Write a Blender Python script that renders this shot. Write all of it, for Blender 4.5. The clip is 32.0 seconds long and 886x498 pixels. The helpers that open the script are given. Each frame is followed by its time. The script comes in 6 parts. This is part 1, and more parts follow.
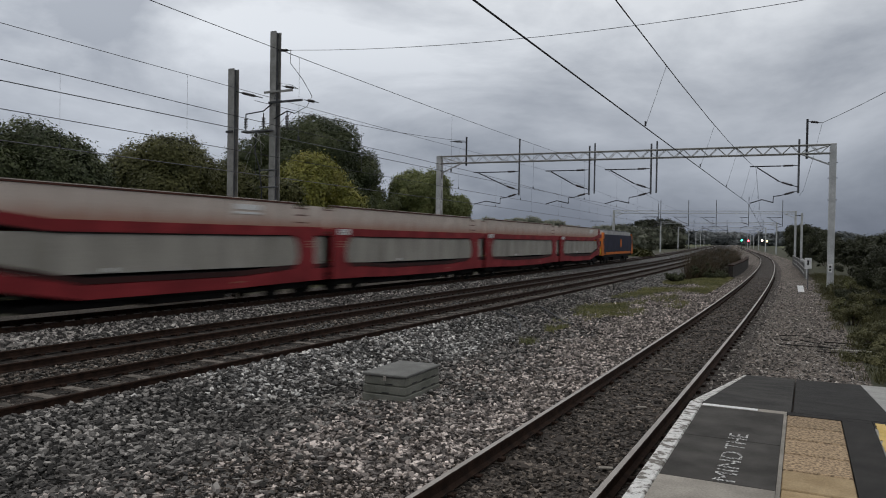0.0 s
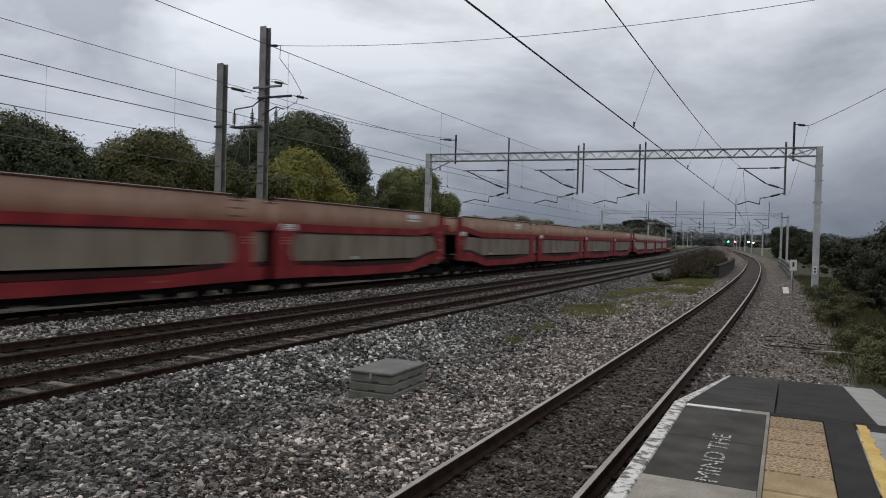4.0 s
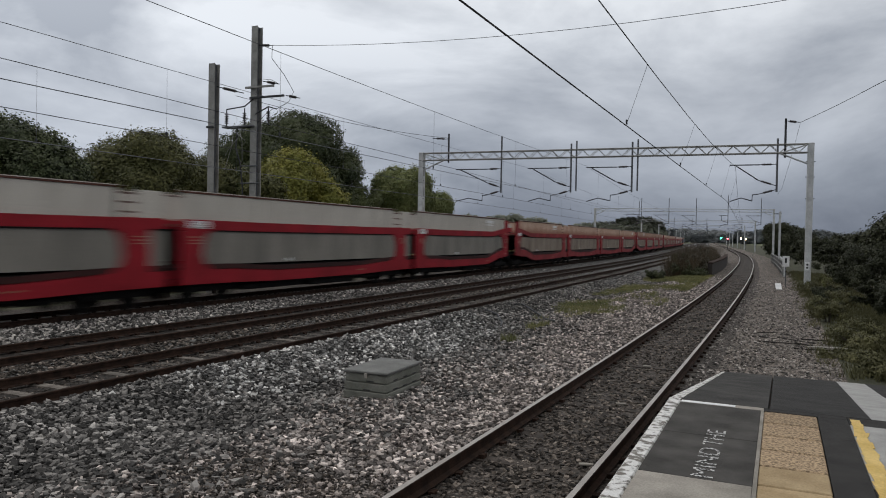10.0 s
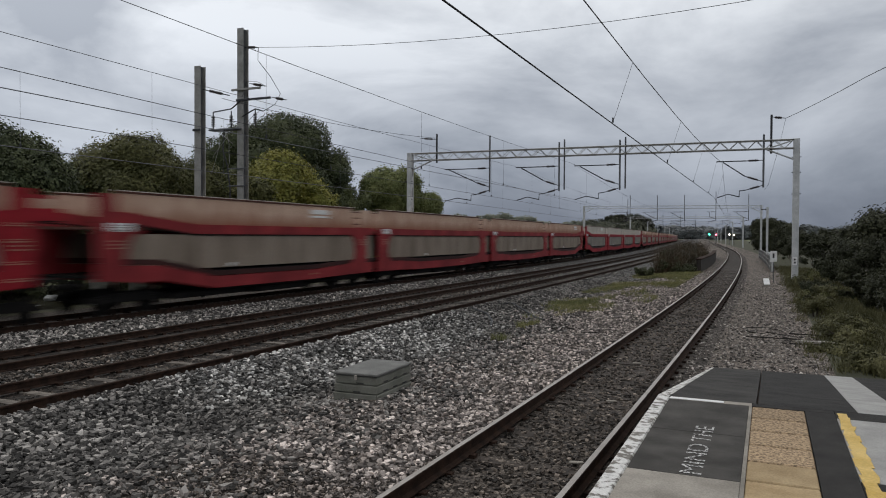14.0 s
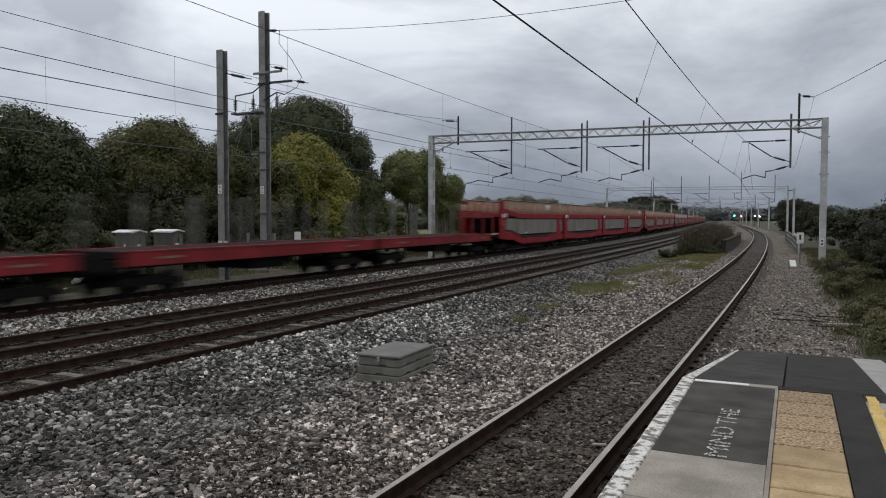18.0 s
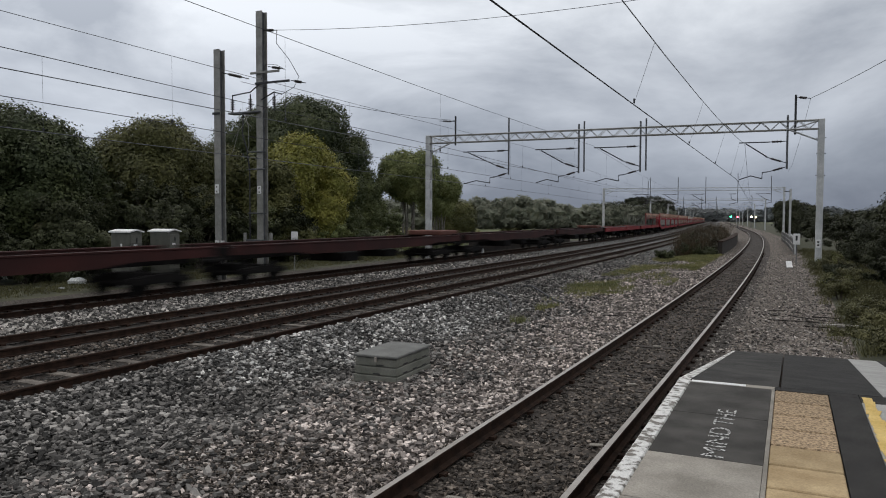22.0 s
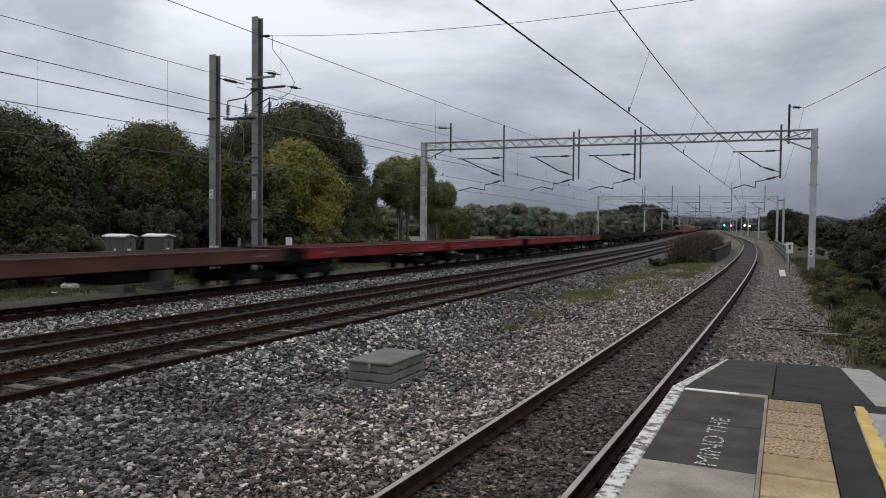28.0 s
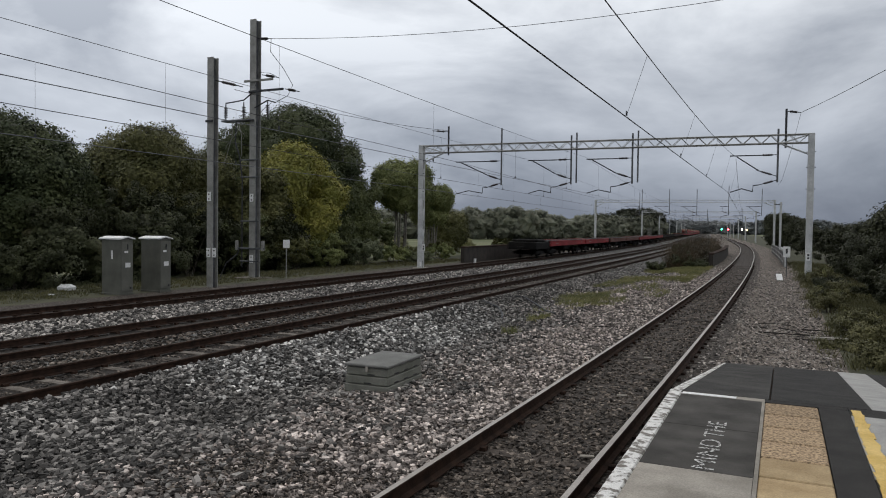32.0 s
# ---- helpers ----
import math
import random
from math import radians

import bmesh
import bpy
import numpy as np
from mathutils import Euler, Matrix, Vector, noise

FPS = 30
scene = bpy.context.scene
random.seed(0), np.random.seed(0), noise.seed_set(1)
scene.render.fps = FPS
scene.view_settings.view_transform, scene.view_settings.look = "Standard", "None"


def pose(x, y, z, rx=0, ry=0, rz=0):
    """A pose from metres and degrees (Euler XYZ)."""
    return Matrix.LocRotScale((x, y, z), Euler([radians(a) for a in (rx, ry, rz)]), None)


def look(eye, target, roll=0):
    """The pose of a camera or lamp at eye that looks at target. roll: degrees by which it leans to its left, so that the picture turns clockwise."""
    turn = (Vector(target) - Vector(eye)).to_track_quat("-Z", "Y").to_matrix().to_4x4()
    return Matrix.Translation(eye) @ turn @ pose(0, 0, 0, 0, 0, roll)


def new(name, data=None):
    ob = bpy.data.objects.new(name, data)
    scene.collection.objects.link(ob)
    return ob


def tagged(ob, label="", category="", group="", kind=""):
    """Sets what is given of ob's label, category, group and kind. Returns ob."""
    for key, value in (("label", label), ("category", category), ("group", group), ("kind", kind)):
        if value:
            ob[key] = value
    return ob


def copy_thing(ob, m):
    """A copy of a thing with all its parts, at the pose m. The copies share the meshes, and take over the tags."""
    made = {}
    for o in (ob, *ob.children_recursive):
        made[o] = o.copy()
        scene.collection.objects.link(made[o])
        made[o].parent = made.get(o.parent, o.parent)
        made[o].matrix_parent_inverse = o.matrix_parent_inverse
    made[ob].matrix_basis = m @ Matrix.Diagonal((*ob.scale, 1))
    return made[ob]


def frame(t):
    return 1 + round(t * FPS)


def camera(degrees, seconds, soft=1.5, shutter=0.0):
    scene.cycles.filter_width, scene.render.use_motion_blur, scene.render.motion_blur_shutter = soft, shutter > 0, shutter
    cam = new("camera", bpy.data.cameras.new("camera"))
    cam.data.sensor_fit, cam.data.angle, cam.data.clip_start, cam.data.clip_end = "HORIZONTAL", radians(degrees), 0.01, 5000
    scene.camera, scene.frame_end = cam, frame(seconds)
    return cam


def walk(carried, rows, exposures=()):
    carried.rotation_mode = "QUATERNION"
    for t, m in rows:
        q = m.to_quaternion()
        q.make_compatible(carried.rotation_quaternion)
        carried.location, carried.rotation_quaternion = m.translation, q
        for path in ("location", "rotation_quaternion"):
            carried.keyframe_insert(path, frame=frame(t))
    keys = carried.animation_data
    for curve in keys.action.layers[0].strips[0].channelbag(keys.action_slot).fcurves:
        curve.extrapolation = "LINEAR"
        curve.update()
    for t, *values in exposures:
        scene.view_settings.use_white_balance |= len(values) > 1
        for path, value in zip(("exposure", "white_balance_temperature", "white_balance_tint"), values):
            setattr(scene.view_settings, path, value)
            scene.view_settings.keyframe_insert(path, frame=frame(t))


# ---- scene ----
# ---- camera and its walk ----
cam = camera(62.58, 32.0, 1.0, 0.95)
PATH = [
    (0, pose(-0.006, -0.023, 2.565, 89.184, -0.917, 26.235)),
    (0.5, pose(-0.011, -0.023, 2.565, 89.144, -1.243, 25.874)),
    (1, pose(-0.008, -0.027, 2.567, 89.332, -1.529, 25.423)),
    (1.5, pose(-0.005, -0.037, 2.562, 89.245, -1.665, 25.250)),
    (2, pose(-0.002, -0.030, 2.562, 88.869, -1.429, 25.219)),
    (2.5, pose(-0.002, -0.022, 2.567, 88.736, -1.363, 25.131)),
    (3, pose(-0.004, -0.027, 2.562, 88.727, -1.498, 25.226)),
    (3.5, pose(-0.000, -0.014, 2.569, 89.101, -1.668, 25.340)),
    (5.5, pose(0.007, -0.014, 2.566, 88.695, -0.900, 25.081)),
    (6, pose(-0.003, -0.013, 2.563, 88.698, -0.884, 24.972)),
    (6.5, pose(0.003, -0.012, 2.571, 88.568, -0.846, 24.898)),
    (7, pose(0.004, -0.015, 2.568, 88.444, -0.711, 25.114)),
    (7.5, pose(0.006, -0.018, 2.568, 88.388, -0.800, 25.096)),
    (8, pose(0.003, -0.014, 2.568, 88.558, -0.920, 24.993)),
    (8.5, pose(0.004, -0.013, 2.566, 88.760, -0.880, 25.057)),
    (9, pose(0.001, -0.015, 2.569, 88.823, -0.885, 24.966)),
    (9.5, pose(0.004, -0.011, 2.570, 88.818, -1.076, 24.929)),
    (10, pose(-0.001, -0.018, 2.568, 88.966, -1.112, 24.833)),
    (10.5, pose(0.003, -0.024, 2.568, 88.921, -0.813, 24.968)),
    (11, pose(0.005, -0.015, 2.570, 88.916, -0.776, 24.976)),
    (11.5, pose(0.002, -0.013, 2.572, 88.662, -0.741, 24.786)),
    (12, pose(-0.005, -0.011, 2.565, 88.498, -0.561, 24.588)),
    (12.5, pose(0.000, -0.009, 2.570, 88.438, -0.380, 24.611)),
    (13, pose(-0.001, 0.004, 2.566, 88.674, -0.209, 24.651)),
    (13.5, pose(0.004, 0.001, 2.569, 88.999, 0.048, 24.754)),
    (14, pose(0.020, 0.004, 2.573, 88.979, -0.296, 24.033)),
    (14.5, pose(0.011, 0.003, 2.572, 88.886, -0.356, 24.033)),
    (15, pose(0.011, 0.007, 2.573, 88.330, -0.382, 24.994)),
    (15.5, pose(0.012, 0.007, 2.571, 88.182, -0.558, 25.224)),
    (17.5, pose(0.005, 0.012, 2.570, 87.953, -0.392, 25.606)),
    (18, pose(0.006, 0.021, 2.567, 87.612, -0.065, 25.729)),
    (18.5, pose(0.008, 0.022, 2.571, 87.376, -0.033, 25.523)),
    (19, pose(0.004, 0.020, 2.574, 87.437, -0.140, 25.301)),
    (19.5, pose(0.005, 0.026, 2.571, 87.500, -0.129, 25.570)),
    (20, pose(-0.001, 0.021, 2.576, 87.567, -0.226, 25.459)),
    (20.5, pose(0.008, 0.021, 2.572, 87.637, -0.159, 25.413)),
    (21, pose(0.006, 0.017, 2.574, 87.615, -0.181, 25.354)),
    (21.5, pose(0.004, 0.017, 2.573, 87.701, -0.159, 25.439)),
    (22, pose(0.002, 0.013, 2.570, 87.626, -0.201, 25.492)),
    (22.5, pose(0.002, 0.011, 2.573, 87.689, -0.282, 25.662)),
    (23, pose(0.006, 0.012, 2.571, 87.817, -0.177, 25.632)),
    (23.5, pose(0.008, 0.013, 2.571, 87.741, -0.234, 25.833)),
    (24, pose(0.002, 0.011, 2.571, 87.712, -0.118, 25.681)),
    (24.5, pose(0.005, 0.015, 2.576, 87.569, -0.154, 25.787)),
    (25, pose(0.004, 0.013, 2.570, 87.550, -0.211, 25.633)),
    (25.5, pose(0.006, 0.013, 2.572, 87.650, -0.332, 25.454)),
    (27.5, pose(0.000, 0.010, 2.571, 88.097, -0.608, 25.136)),
    (28, pose(0.001, 0.007, 2.571, 88.149, -0.576, 25.069)),
    (28.5, pose(-0.001, 0.008, 2.572, 88.092, -0.599, 25.189)),
    (29, pose(0.001, 0.012, 2.572, 88.316, -0.497, 25.163)),
    (29.5, pose(-0.000, 0.009, 2.572, 88.242, -0.522, 25.270)),
    (30, pose(0.000, 0.012, 2.574, 88.263, -0.561, 25.192)),
    (30.5, pose(0.004, 0.003, 2.576, 88.242, -0.709, 25.162)),
    (31, pose(-0.003, 0.000, 2.573, 88.337, -0.978, 25.056)),
    (31.5, pose(0.003, 0.002, 2.573, 88.321, -0.764, 25.006)),
    (32, pose(0.000, 0.000, 2.573, 88.390, -0.742, 24.879)),
]
walk(cam, PATH, [(0.0, -0.2), (0.8, -0.12), (4.0, -0.08), (15.0, -0.06), (19.0, 0.04), (32.0, 0.03)])

# ---- sky and sun: a closed grey overcast ----
SUN_ELEV, SUN_ROT = radians(48), radians(277)
world = bpy.data.worlds.new("overcast")
scene.world = world
world.use_nodes = True
wn, wl = world.node_tree.nodes, world.node_tree.links
wn.clear()
sky = wn.new("ShaderNodeTexSky")
sky.sky_type, sky.sun_disc = "NISHITA", False
sky.sun_elevation, sky.sun_rotation = SUN_ELEV, SUN_ROT
coord = wn.new("ShaderNodeTexCoord")
stretch = wn.new("ShaderNodeMapping")
stretch.inputs["Scale"].default_value = (1.0, 1.0, 2.7)
stretch.inputs["Rotation"].default_value = (0, 0, radians(130))
stretch.inputs["Location"].default_value = (0.35, 0.2, 0.0)
wl.new(coord.outputs["Generated"], stretch.inputs["Vector"])
big = wn.new("ShaderNodeTexNoise")
big.inputs["Scale"].default_value, big.inputs["Detail"].default_value = 2.3, 9
big.inputs["Roughness"].default_value, big.inputs["Distortion"].default_value = 0.56, 0.3
wl.new(stretch.outputs[0], big.inputs["Vector"])
cloud = wn.new("ShaderNodeValToRGB")
cloud.color_ramp.elements[0].position, cloud.color_ramp.elements[0].color = 0.38, (0.50, 0.54, 0.61, 1)
cloud.color_ramp.elements[1].position, cloud.color_ramp.elements[1].color = 0.61, (0.955, 1.0, 1.065, 1)
wl.new(big.outputs["Fac"], cloud.inputs[0])
# towards the skyline the cloud deck is seen edge-on and is a darker blue-grey; overhead it is brightest
sep = wn.new("ShaderNodeSeparateXYZ")
wl.new(coord.outputs["Generated"], sep.inputs[0])
low = wn.new("ShaderNodeValToRGB")
low.color_ramp.elements[0].position, low.color_ramp.elements[0].color = 0.0, (0.37, 0.40, 0.47, 1)
low.color_ramp.elements[1].position, low.color_ramp.elements[1].color = 0.26, (1, 1, 1, 1)
overhead = low.color_ramp.elements.new(0.8)
overhead.color = (1.34, 1.27, 1.165, 1)
wl.new(sep.outputs["Z"], low.inputs[0])
deck = wn.new("ShaderNodeMix")
deck.data_type, deck.blend_type = "RGBA", "MULTIPLY"
deck.inputs[0].default_value = 1.0
wl.new(cloud.outputs[0], deck.inputs[6])
wl.new(low.outputs[0], deck.inputs[7])
# the deck is thinner, and so brighter, on the side of the hidden sun
side = wn.new("ShaderNodeMapRange")
side.inputs["From Min"].default_value, side.inputs["From Max"].default_value = -0.9, 0.2
side.inputs["To Min"].default_value, side.inputs["To Max"].default_value = 1.06, 0.84
wl.new(sep.outputs["X"], side.inputs[0])
bright = wn.new("ShaderNodeMix")
bright.data_type, bright.blend_type = "RGBA", "MULTIPLY"
bright.inputs[0].default_value = 1.0
wl.new(deck.outputs[2], bright.inputs[6])
wl.new(side.outputs[0], bright.inputs[7])
bg_sky, bg_cloud = wn.new("ShaderNodeBackground"), wn.new("ShaderNodeBackground")
bg_sky.inputs["Strength"].default_value, bg_cloud.inputs["Strength"].default_value = 0.06, 0.95
wl.new(sky.outputs[0], bg_sky.inputs[0])
wl.new(bright.outputs[2], bg_cloud.inputs[0])
both = wn.new("ShaderNodeMixShader")
both.inputs[0].default_value = 0.93
wl.new(bg_sky.outputs[0], both.inputs[1])
wl.new(bg_cloud.outputs[0], both.inputs[2])
out = wn.new("ShaderNodeOutputWorld")
wl.new(both.outputs[0], out.inputs[0])
sun = new("sun", bpy.data.lights.new("sun", "SUN"))
sun.data.energy, sun.data.angle, sun.data.color = 0.5, radians(30), (1.0, 0.97, 0.93)
sun.matrix_world = look((-40, 25, 45), (0, 20, 0))


# ---- materials ----
def mat(name, c1, c2, scale=8.0, rough=0.8, metal=0.0, bump=0.15, fine=60.0, c3=None, detail=6, rand=0.0, island=False, spec=0.4, mid=(0.35, 0.65), runs=0.0):
    """Two colours by a coarse noise, a fine grain, bump at both scales; rand: spread of brightness from piece to piece."""
    m = bpy.data.materials.new(name)
    m.use_nodes = True
    n, l = m.node_tree.nodes, m.node_tree.links
    bsdf = n["Principled BSDF"]
    bsdf.inputs["Roughness"].default_value, bsdf.inputs["Metallic"].default_value = rough, metal
    bsdf.inputs["Specular IOR Level"].default_value = spec
    tc = n.new("ShaderNodeTexCoord")
    a = n.new("ShaderNodeTexNoise")
    a.inputs["Scale"].default_value, a.inputs["Detail"].default_value = scale, detail
    b = n.new("ShaderNodeTexNoise")
    b.inputs["Scale"].default_value, b.inputs["Detail"].default_value = fine, 3
    if runs:
        # stains drawn out downwards
        drawn = n.new("ShaderNodeMapping")
        drawn.inputs["Scale"].default_value = (1, 1, runs)
        l.new(tc.outputs["Object"], drawn.inputs["Vector"])
        l.new(drawn.outputs[0], a.inputs["Vector"])
    else:
        l.new(tc.outputs["Object"], a.inputs["Vector"])
    l.new(tc.outputs["Object"], b.inputs["Vector"])
    ramp = n.new("ShaderNodeValToRGB")
    e = ramp.color_ramp.elements
    e[0].position, e[0].color = mid[0], (*c1, 1)
    e[1].position, e[1].color = mid[1], (*c2, 1)
    if c3:
        x = e.new(0.78)
        x.color = (*c3, 1)
    l.new(a.outputs["Fac"], ramp.inputs[0])
    grain = n.new("ShaderNodeMapRange")
    grain.inputs["From Min"].default_value, grain.inputs["From Max"].default_value = 0.3, 0.7
    grain.inputs["To Min"].default_value, grain.inputs["To Max"].default_value = 0.82, 1.15
    l.new(b.outputs["Fac"], grain.inputs[0])
    mul = n.new("ShaderNodeMix")
    mul.data_type, mul.blend_type = "RGBA", "MULTIPLY"
    mul.inputs[0].default_value = 1.0
    l.new(ramp.outputs[0], mul.inputs[6])
    l.new(grain.outputs[0], mul.inputs[7])
    last = mul.outputs[2]
    if rand:
        src = n.new("ShaderNodeNewGeometry").outputs["Random Per Island"] if island else n.new("ShaderNodeObjectInfo").outputs["Random"]
        spread = n.new("ShaderNodeMapRange")
        spread.inputs["To Min"].default_value, spread.inputs["To Max"].default_value = 1 - rand, 1 + rand
        if island and rand > 0.5:
            spread.inputs["To Max"].default_value = 1 + 2.6 * rand
            skew = n.new("ShaderNodeMath")
            skew.operation = "POWER"
            skew.inputs[1].default_value = 2.4
            l.new(src, skew.inputs[0])
            src = skew.outputs[0]
        l.new(src, spread.inputs[0])
        mul2 = n.new("ShaderNodeMix")
        mul2.data_type, mul2.blend_type = "RGBA", "MULTIPLY"
        mul2.inputs[0].default_value = 1.0
        l.new(last, mul2.inputs[6])
        l.new(spread.outputs[0], mul2.inputs[7])
        last = mul2.outputs[2]
    l.new(last, bsdf.inputs["Base Color"])
    if bump:
        add = n.new("ShaderNodeMath")
        l.new(a.outputs["Fac"], add.inputs[0])
        l.new(b.outputs["Fac"], add.inputs[1])
        bp = n.new("ShaderNodeBump")
        bp.inputs["Strength"].default_value, bp.inputs["Distance"].default_value = bump, 0.02
        l.new(add.outputs[0], bp.inputs["Height"])
        l.new(bp.outputs[0], bsdf.inputs["Normal"])
    return m


def stone_mat(name, colours, scale, bump=0.9, patch=((0.8, 0.8, 0.8), (1.1, 1.1, 1.1)), patch_scale=0.35):
    """Loose stones seen from afar: cells, each of its own shade, with dark joints and relief."""
    m = bpy.data.materials.new(name)
    m.use_nodes = True
    n, l = m.node_tree.nodes, m.node_tree.links
    bsdf = n["Principled BSDF"]
    bsdf.inputs["Roughness"].default_value, bsdf.inputs["Specular IOR Level"].default_value = 0.85, 0.3
    tc = n.new("ShaderNodeTexCoord")
    v = n.new("ShaderNodeTexVoronoi")
    v.inputs["Scale"].default_value = scale
    l.new(tc.outputs["Object"], v.inputs["Vector"])
    sepc = n.new("ShaderNodeSeparateColor")
    l.new(v.outputs["Color"], sepc.inputs[0])
    ramp = n.new("ShaderNodeValToRGB")
    ramp.color_ramp.elements[0].color = (*colours[0], 1)
    ramp.color_ramp.elements[1].color = (*colours[-1], 1)
    for i, c in enumerate(colours[1:-1]):
        x = ramp.color_ramp.elements.new((i + 1) / (len(colours) - 1))
        x.color = (*c, 1)
    l.new(sepc.outputs[0], ramp.inputs[0])
    joint = n.new("ShaderNodeMapRange")
    joint.inputs["From Min"].default_value, joint.inputs["From Max"].default_value = 0.35, 0.75
    joint.inputs["To Min"].default_value, joint.inputs["To Max"].default_value = 1.0, 0.3
    l.new(v.outputs["Distance"], joint.inputs[0])
    big = n.new("ShaderNodeTexNoise")
    big.inputs["Scale"].default_value, big.inputs["Detail"].default_value = patch_scale, 5
    l.new(tc.outputs["Object"], big.inputs["Vector"])
    pr = n.new("ShaderNodeValToRGB")
    pr.color_ramp.elements[0].position, pr.color_ramp.elements[0].color = 0.35, (*patch[0], 1)
    pr.color_ramp.elements[1].position, pr.color_ramp.elements[1].color = 0.65, (*patch[1], 1)
    l.new(big.outputs["Fac"], pr.inputs[0])
    last = ramp.outputs[0]
    for src in (joint.outputs[0], pr.outputs[0]):
        mul = n.new("ShaderNodeMix")
        mul.data_type, mul.blend_type = "RGBA", "MULTIPLY"
        mul.inputs[0].default_value = 1.0
        l.new(last, mul.inputs[6])
        l.new(src, mul.inputs[7])
        last = mul.outputs[2]
    l.new(last, bsdf.inputs["Base Color"])
    bp = n.new("ShaderNodeBump")
    bp.invert = True
    bp.inputs["Strength"].default_value, bp.inputs["Distance"].default_value = bump, 0.03
    l.new(v.outputs["Distance"], bp.inputs["Height"])
    l.new(bp.outputs[0], bsdf.inputs["Normal"])
    return m


def glow(name, c, power):
    m = bpy.data.materials.new(name)
    m.use_nodes = True
    b = m.node_tree.nodes["Principled BSDF"]
    b.inputs["Base Color"].default_value = (*c, 1)
    b.inputs["Emission Color"].default_value, b.inputs["Emission Strength"].default_value = (*c, 1), power
    return m


M_BALLAST = stone_mat("ballast", [(0.0149, 0.0140, 0.0130), (0.0577, 0.0549, 0.0512), (0.1395, 0.1339, 0.1265), (0.3162, 0.3069, 0.2930)], 19)
# oil-black ballast, with the shadow beside the rails painted in as well
M_BALLAST_DARK = stone_mat("oily_shadowed_ballast", [(0.012, 0.009, 0.007), (0.034, 0.026, 0.021), (0.062, 0.049, 0.041)], 19, 0.8)
M_MID = stone_mat("old_gravel", [(0.048, 0.040, 0.035), (0.135, 0.116, 0.102), (0.245, 0.213, 0.19), (0.385, 0.342, 0.312)], 24, 0.8, ((0.72, 0.68, 0.63), (1.1, 1.06, 1.02)), 0.6)
M_BROWN = stone_mat("rusty_ballast", [(0.028, 0.022, 0.018), (0.066, 0.053, 0.044), (0.112, 0.092, 0.078), (0.17, 0.145, 0.125)], 24, 0.7)
M_SOIL = mat("soil_and_grass", (0.030, 0.032, 0.016), (0.070, 0.069, 0.037), 0.9, 0.95, 0, 0.5, 30, (0.075, 0.062, 0.040))
M_FIELD = mat("rough_grassland", (0.07, 0.085, 0.036), (0.15, 0.155, 0.075), 0.05, 0.95, 0, 0.2, 2)
M_STONE_FRESH = mat("fresh_granite_stone", (0.20, 0.193, 0.184), (0.36, 0.35, 0.335), 0.5, 0.85, 0, 0.2, 50, None, 4, 0.8, True)
M_STONE_MID = mat("weathered_granite_stone", (0.13, 0.118, 0.108), (0.28, 0.26, 0.24), 0.5, 0.85, 0, 0.2, 50, None, 4, 0.78, True)
M_STONE = mat("granite_stone", (0.0716, 0.0660, 0.0609), (0.1934, 0.1814, 0.1693), 0.5, 0.85, 0, 0.2, 50, None, 4, 0.78, True)
M_STONE_PINK = mat("pink_grey_stone", (0.185, 0.158, 0.142), (0.362, 0.318, 0.293), 1.4, 0.85, 0, 0.2, 50, None, 4, 0.74, True)
M_STONE_BROWN = mat("rusty_stone", (0.045, 0.036, 0.029), (0.135, 0.113, 0.095), 9, 0.85, 0, 0.2, 50, None, 4, 0.7, True)
M_STONE_CESS = mat("dull_grey_stone", (0.12, 0.107, 0.097), (0.25, 0.228, 0.208), 1.4, 0.85, 0, 0.2, 50, None, 4, 0.7, True)
M_RAIL_SIDE = mat("rusty_rail", (0.020, 0.012, 0.009), (0.046, 0.026, 0.018), 6, 0.9, 0.0, 0.2, 70, spec=0.15)
M_RAIL_TOP = mat("worn_rail_head", (0.026, 0.018, 0.014), (0.052, 0.036, 0.029), 3, 0.9, 0.0, 0.05, 60, spec=0.12)
M_RAIL_SHINE = mat("polished_rail_head", (0.34, 0.30, 0.265), (0.44, 0.40, 0.36), 3, 0.4, 0.7, 0.05, 60)
M_SLEEPER = mat("concrete_sleeper", (0.055, 0.046, 0.038), (0.15, 0.132, 0.115), 5, 0.9, 0, 0.25, 60, None, 6, 0.5)
M_SLEEPER_OLD = mat("oil_stained_sleeper", (0.026, 0.020, 0.016), (0.058, 0.046, 0.038), 5, 0.9, 0, 0.25, 60, None, 6, 0.35)
M_ASPHALT = mat("dark_asphalt", (0.021, 0.0198, 0.0188), (0.038, 0.0358, 0.0335), 3, 0.9, 0, 0.25, 140, spec=0.25)
M_ASPHALT_OLD = mat("worn_grey_asphalt", (0.027, 0.0252, 0.0235), (0.056, 0.053, 0.049), 2.2, 0.9, 0, 0.25, 140, (0.07, 0.066, 0.06), 7, spec=0.25)
M_SLAB = mat("pale_concrete_slab", (0.215, 0.196, 0.168), (0.34, 0.312, 0.272), 3, 0.88, 0, 0.15, 90, (0.30, 0.27, 0.235), 9, 0.1)
M_SLAB_GREY = mat("light_grey_paint", (0.28, 0.275, 0.265), (0.37, 0.365, 0.35), 3, 0.8, 0, 0.1, 90)
M_TACTILE = mat("yellow_tactile_paving", (0.33, 0.235, 0.125), (0.49, 0.37, 0.215), 3, 0.88, 0, 0.15, 90, None, 8, 0.14)
M_TACTILE_WORN = mat("worn_tactile_paving", (0.15, 0.105, 0.065), (0.45, 0.325, 0.20), 42, 0.9, 0, 0.3, 150, None, 9, 0.18, mid=(0.38, 0.6))
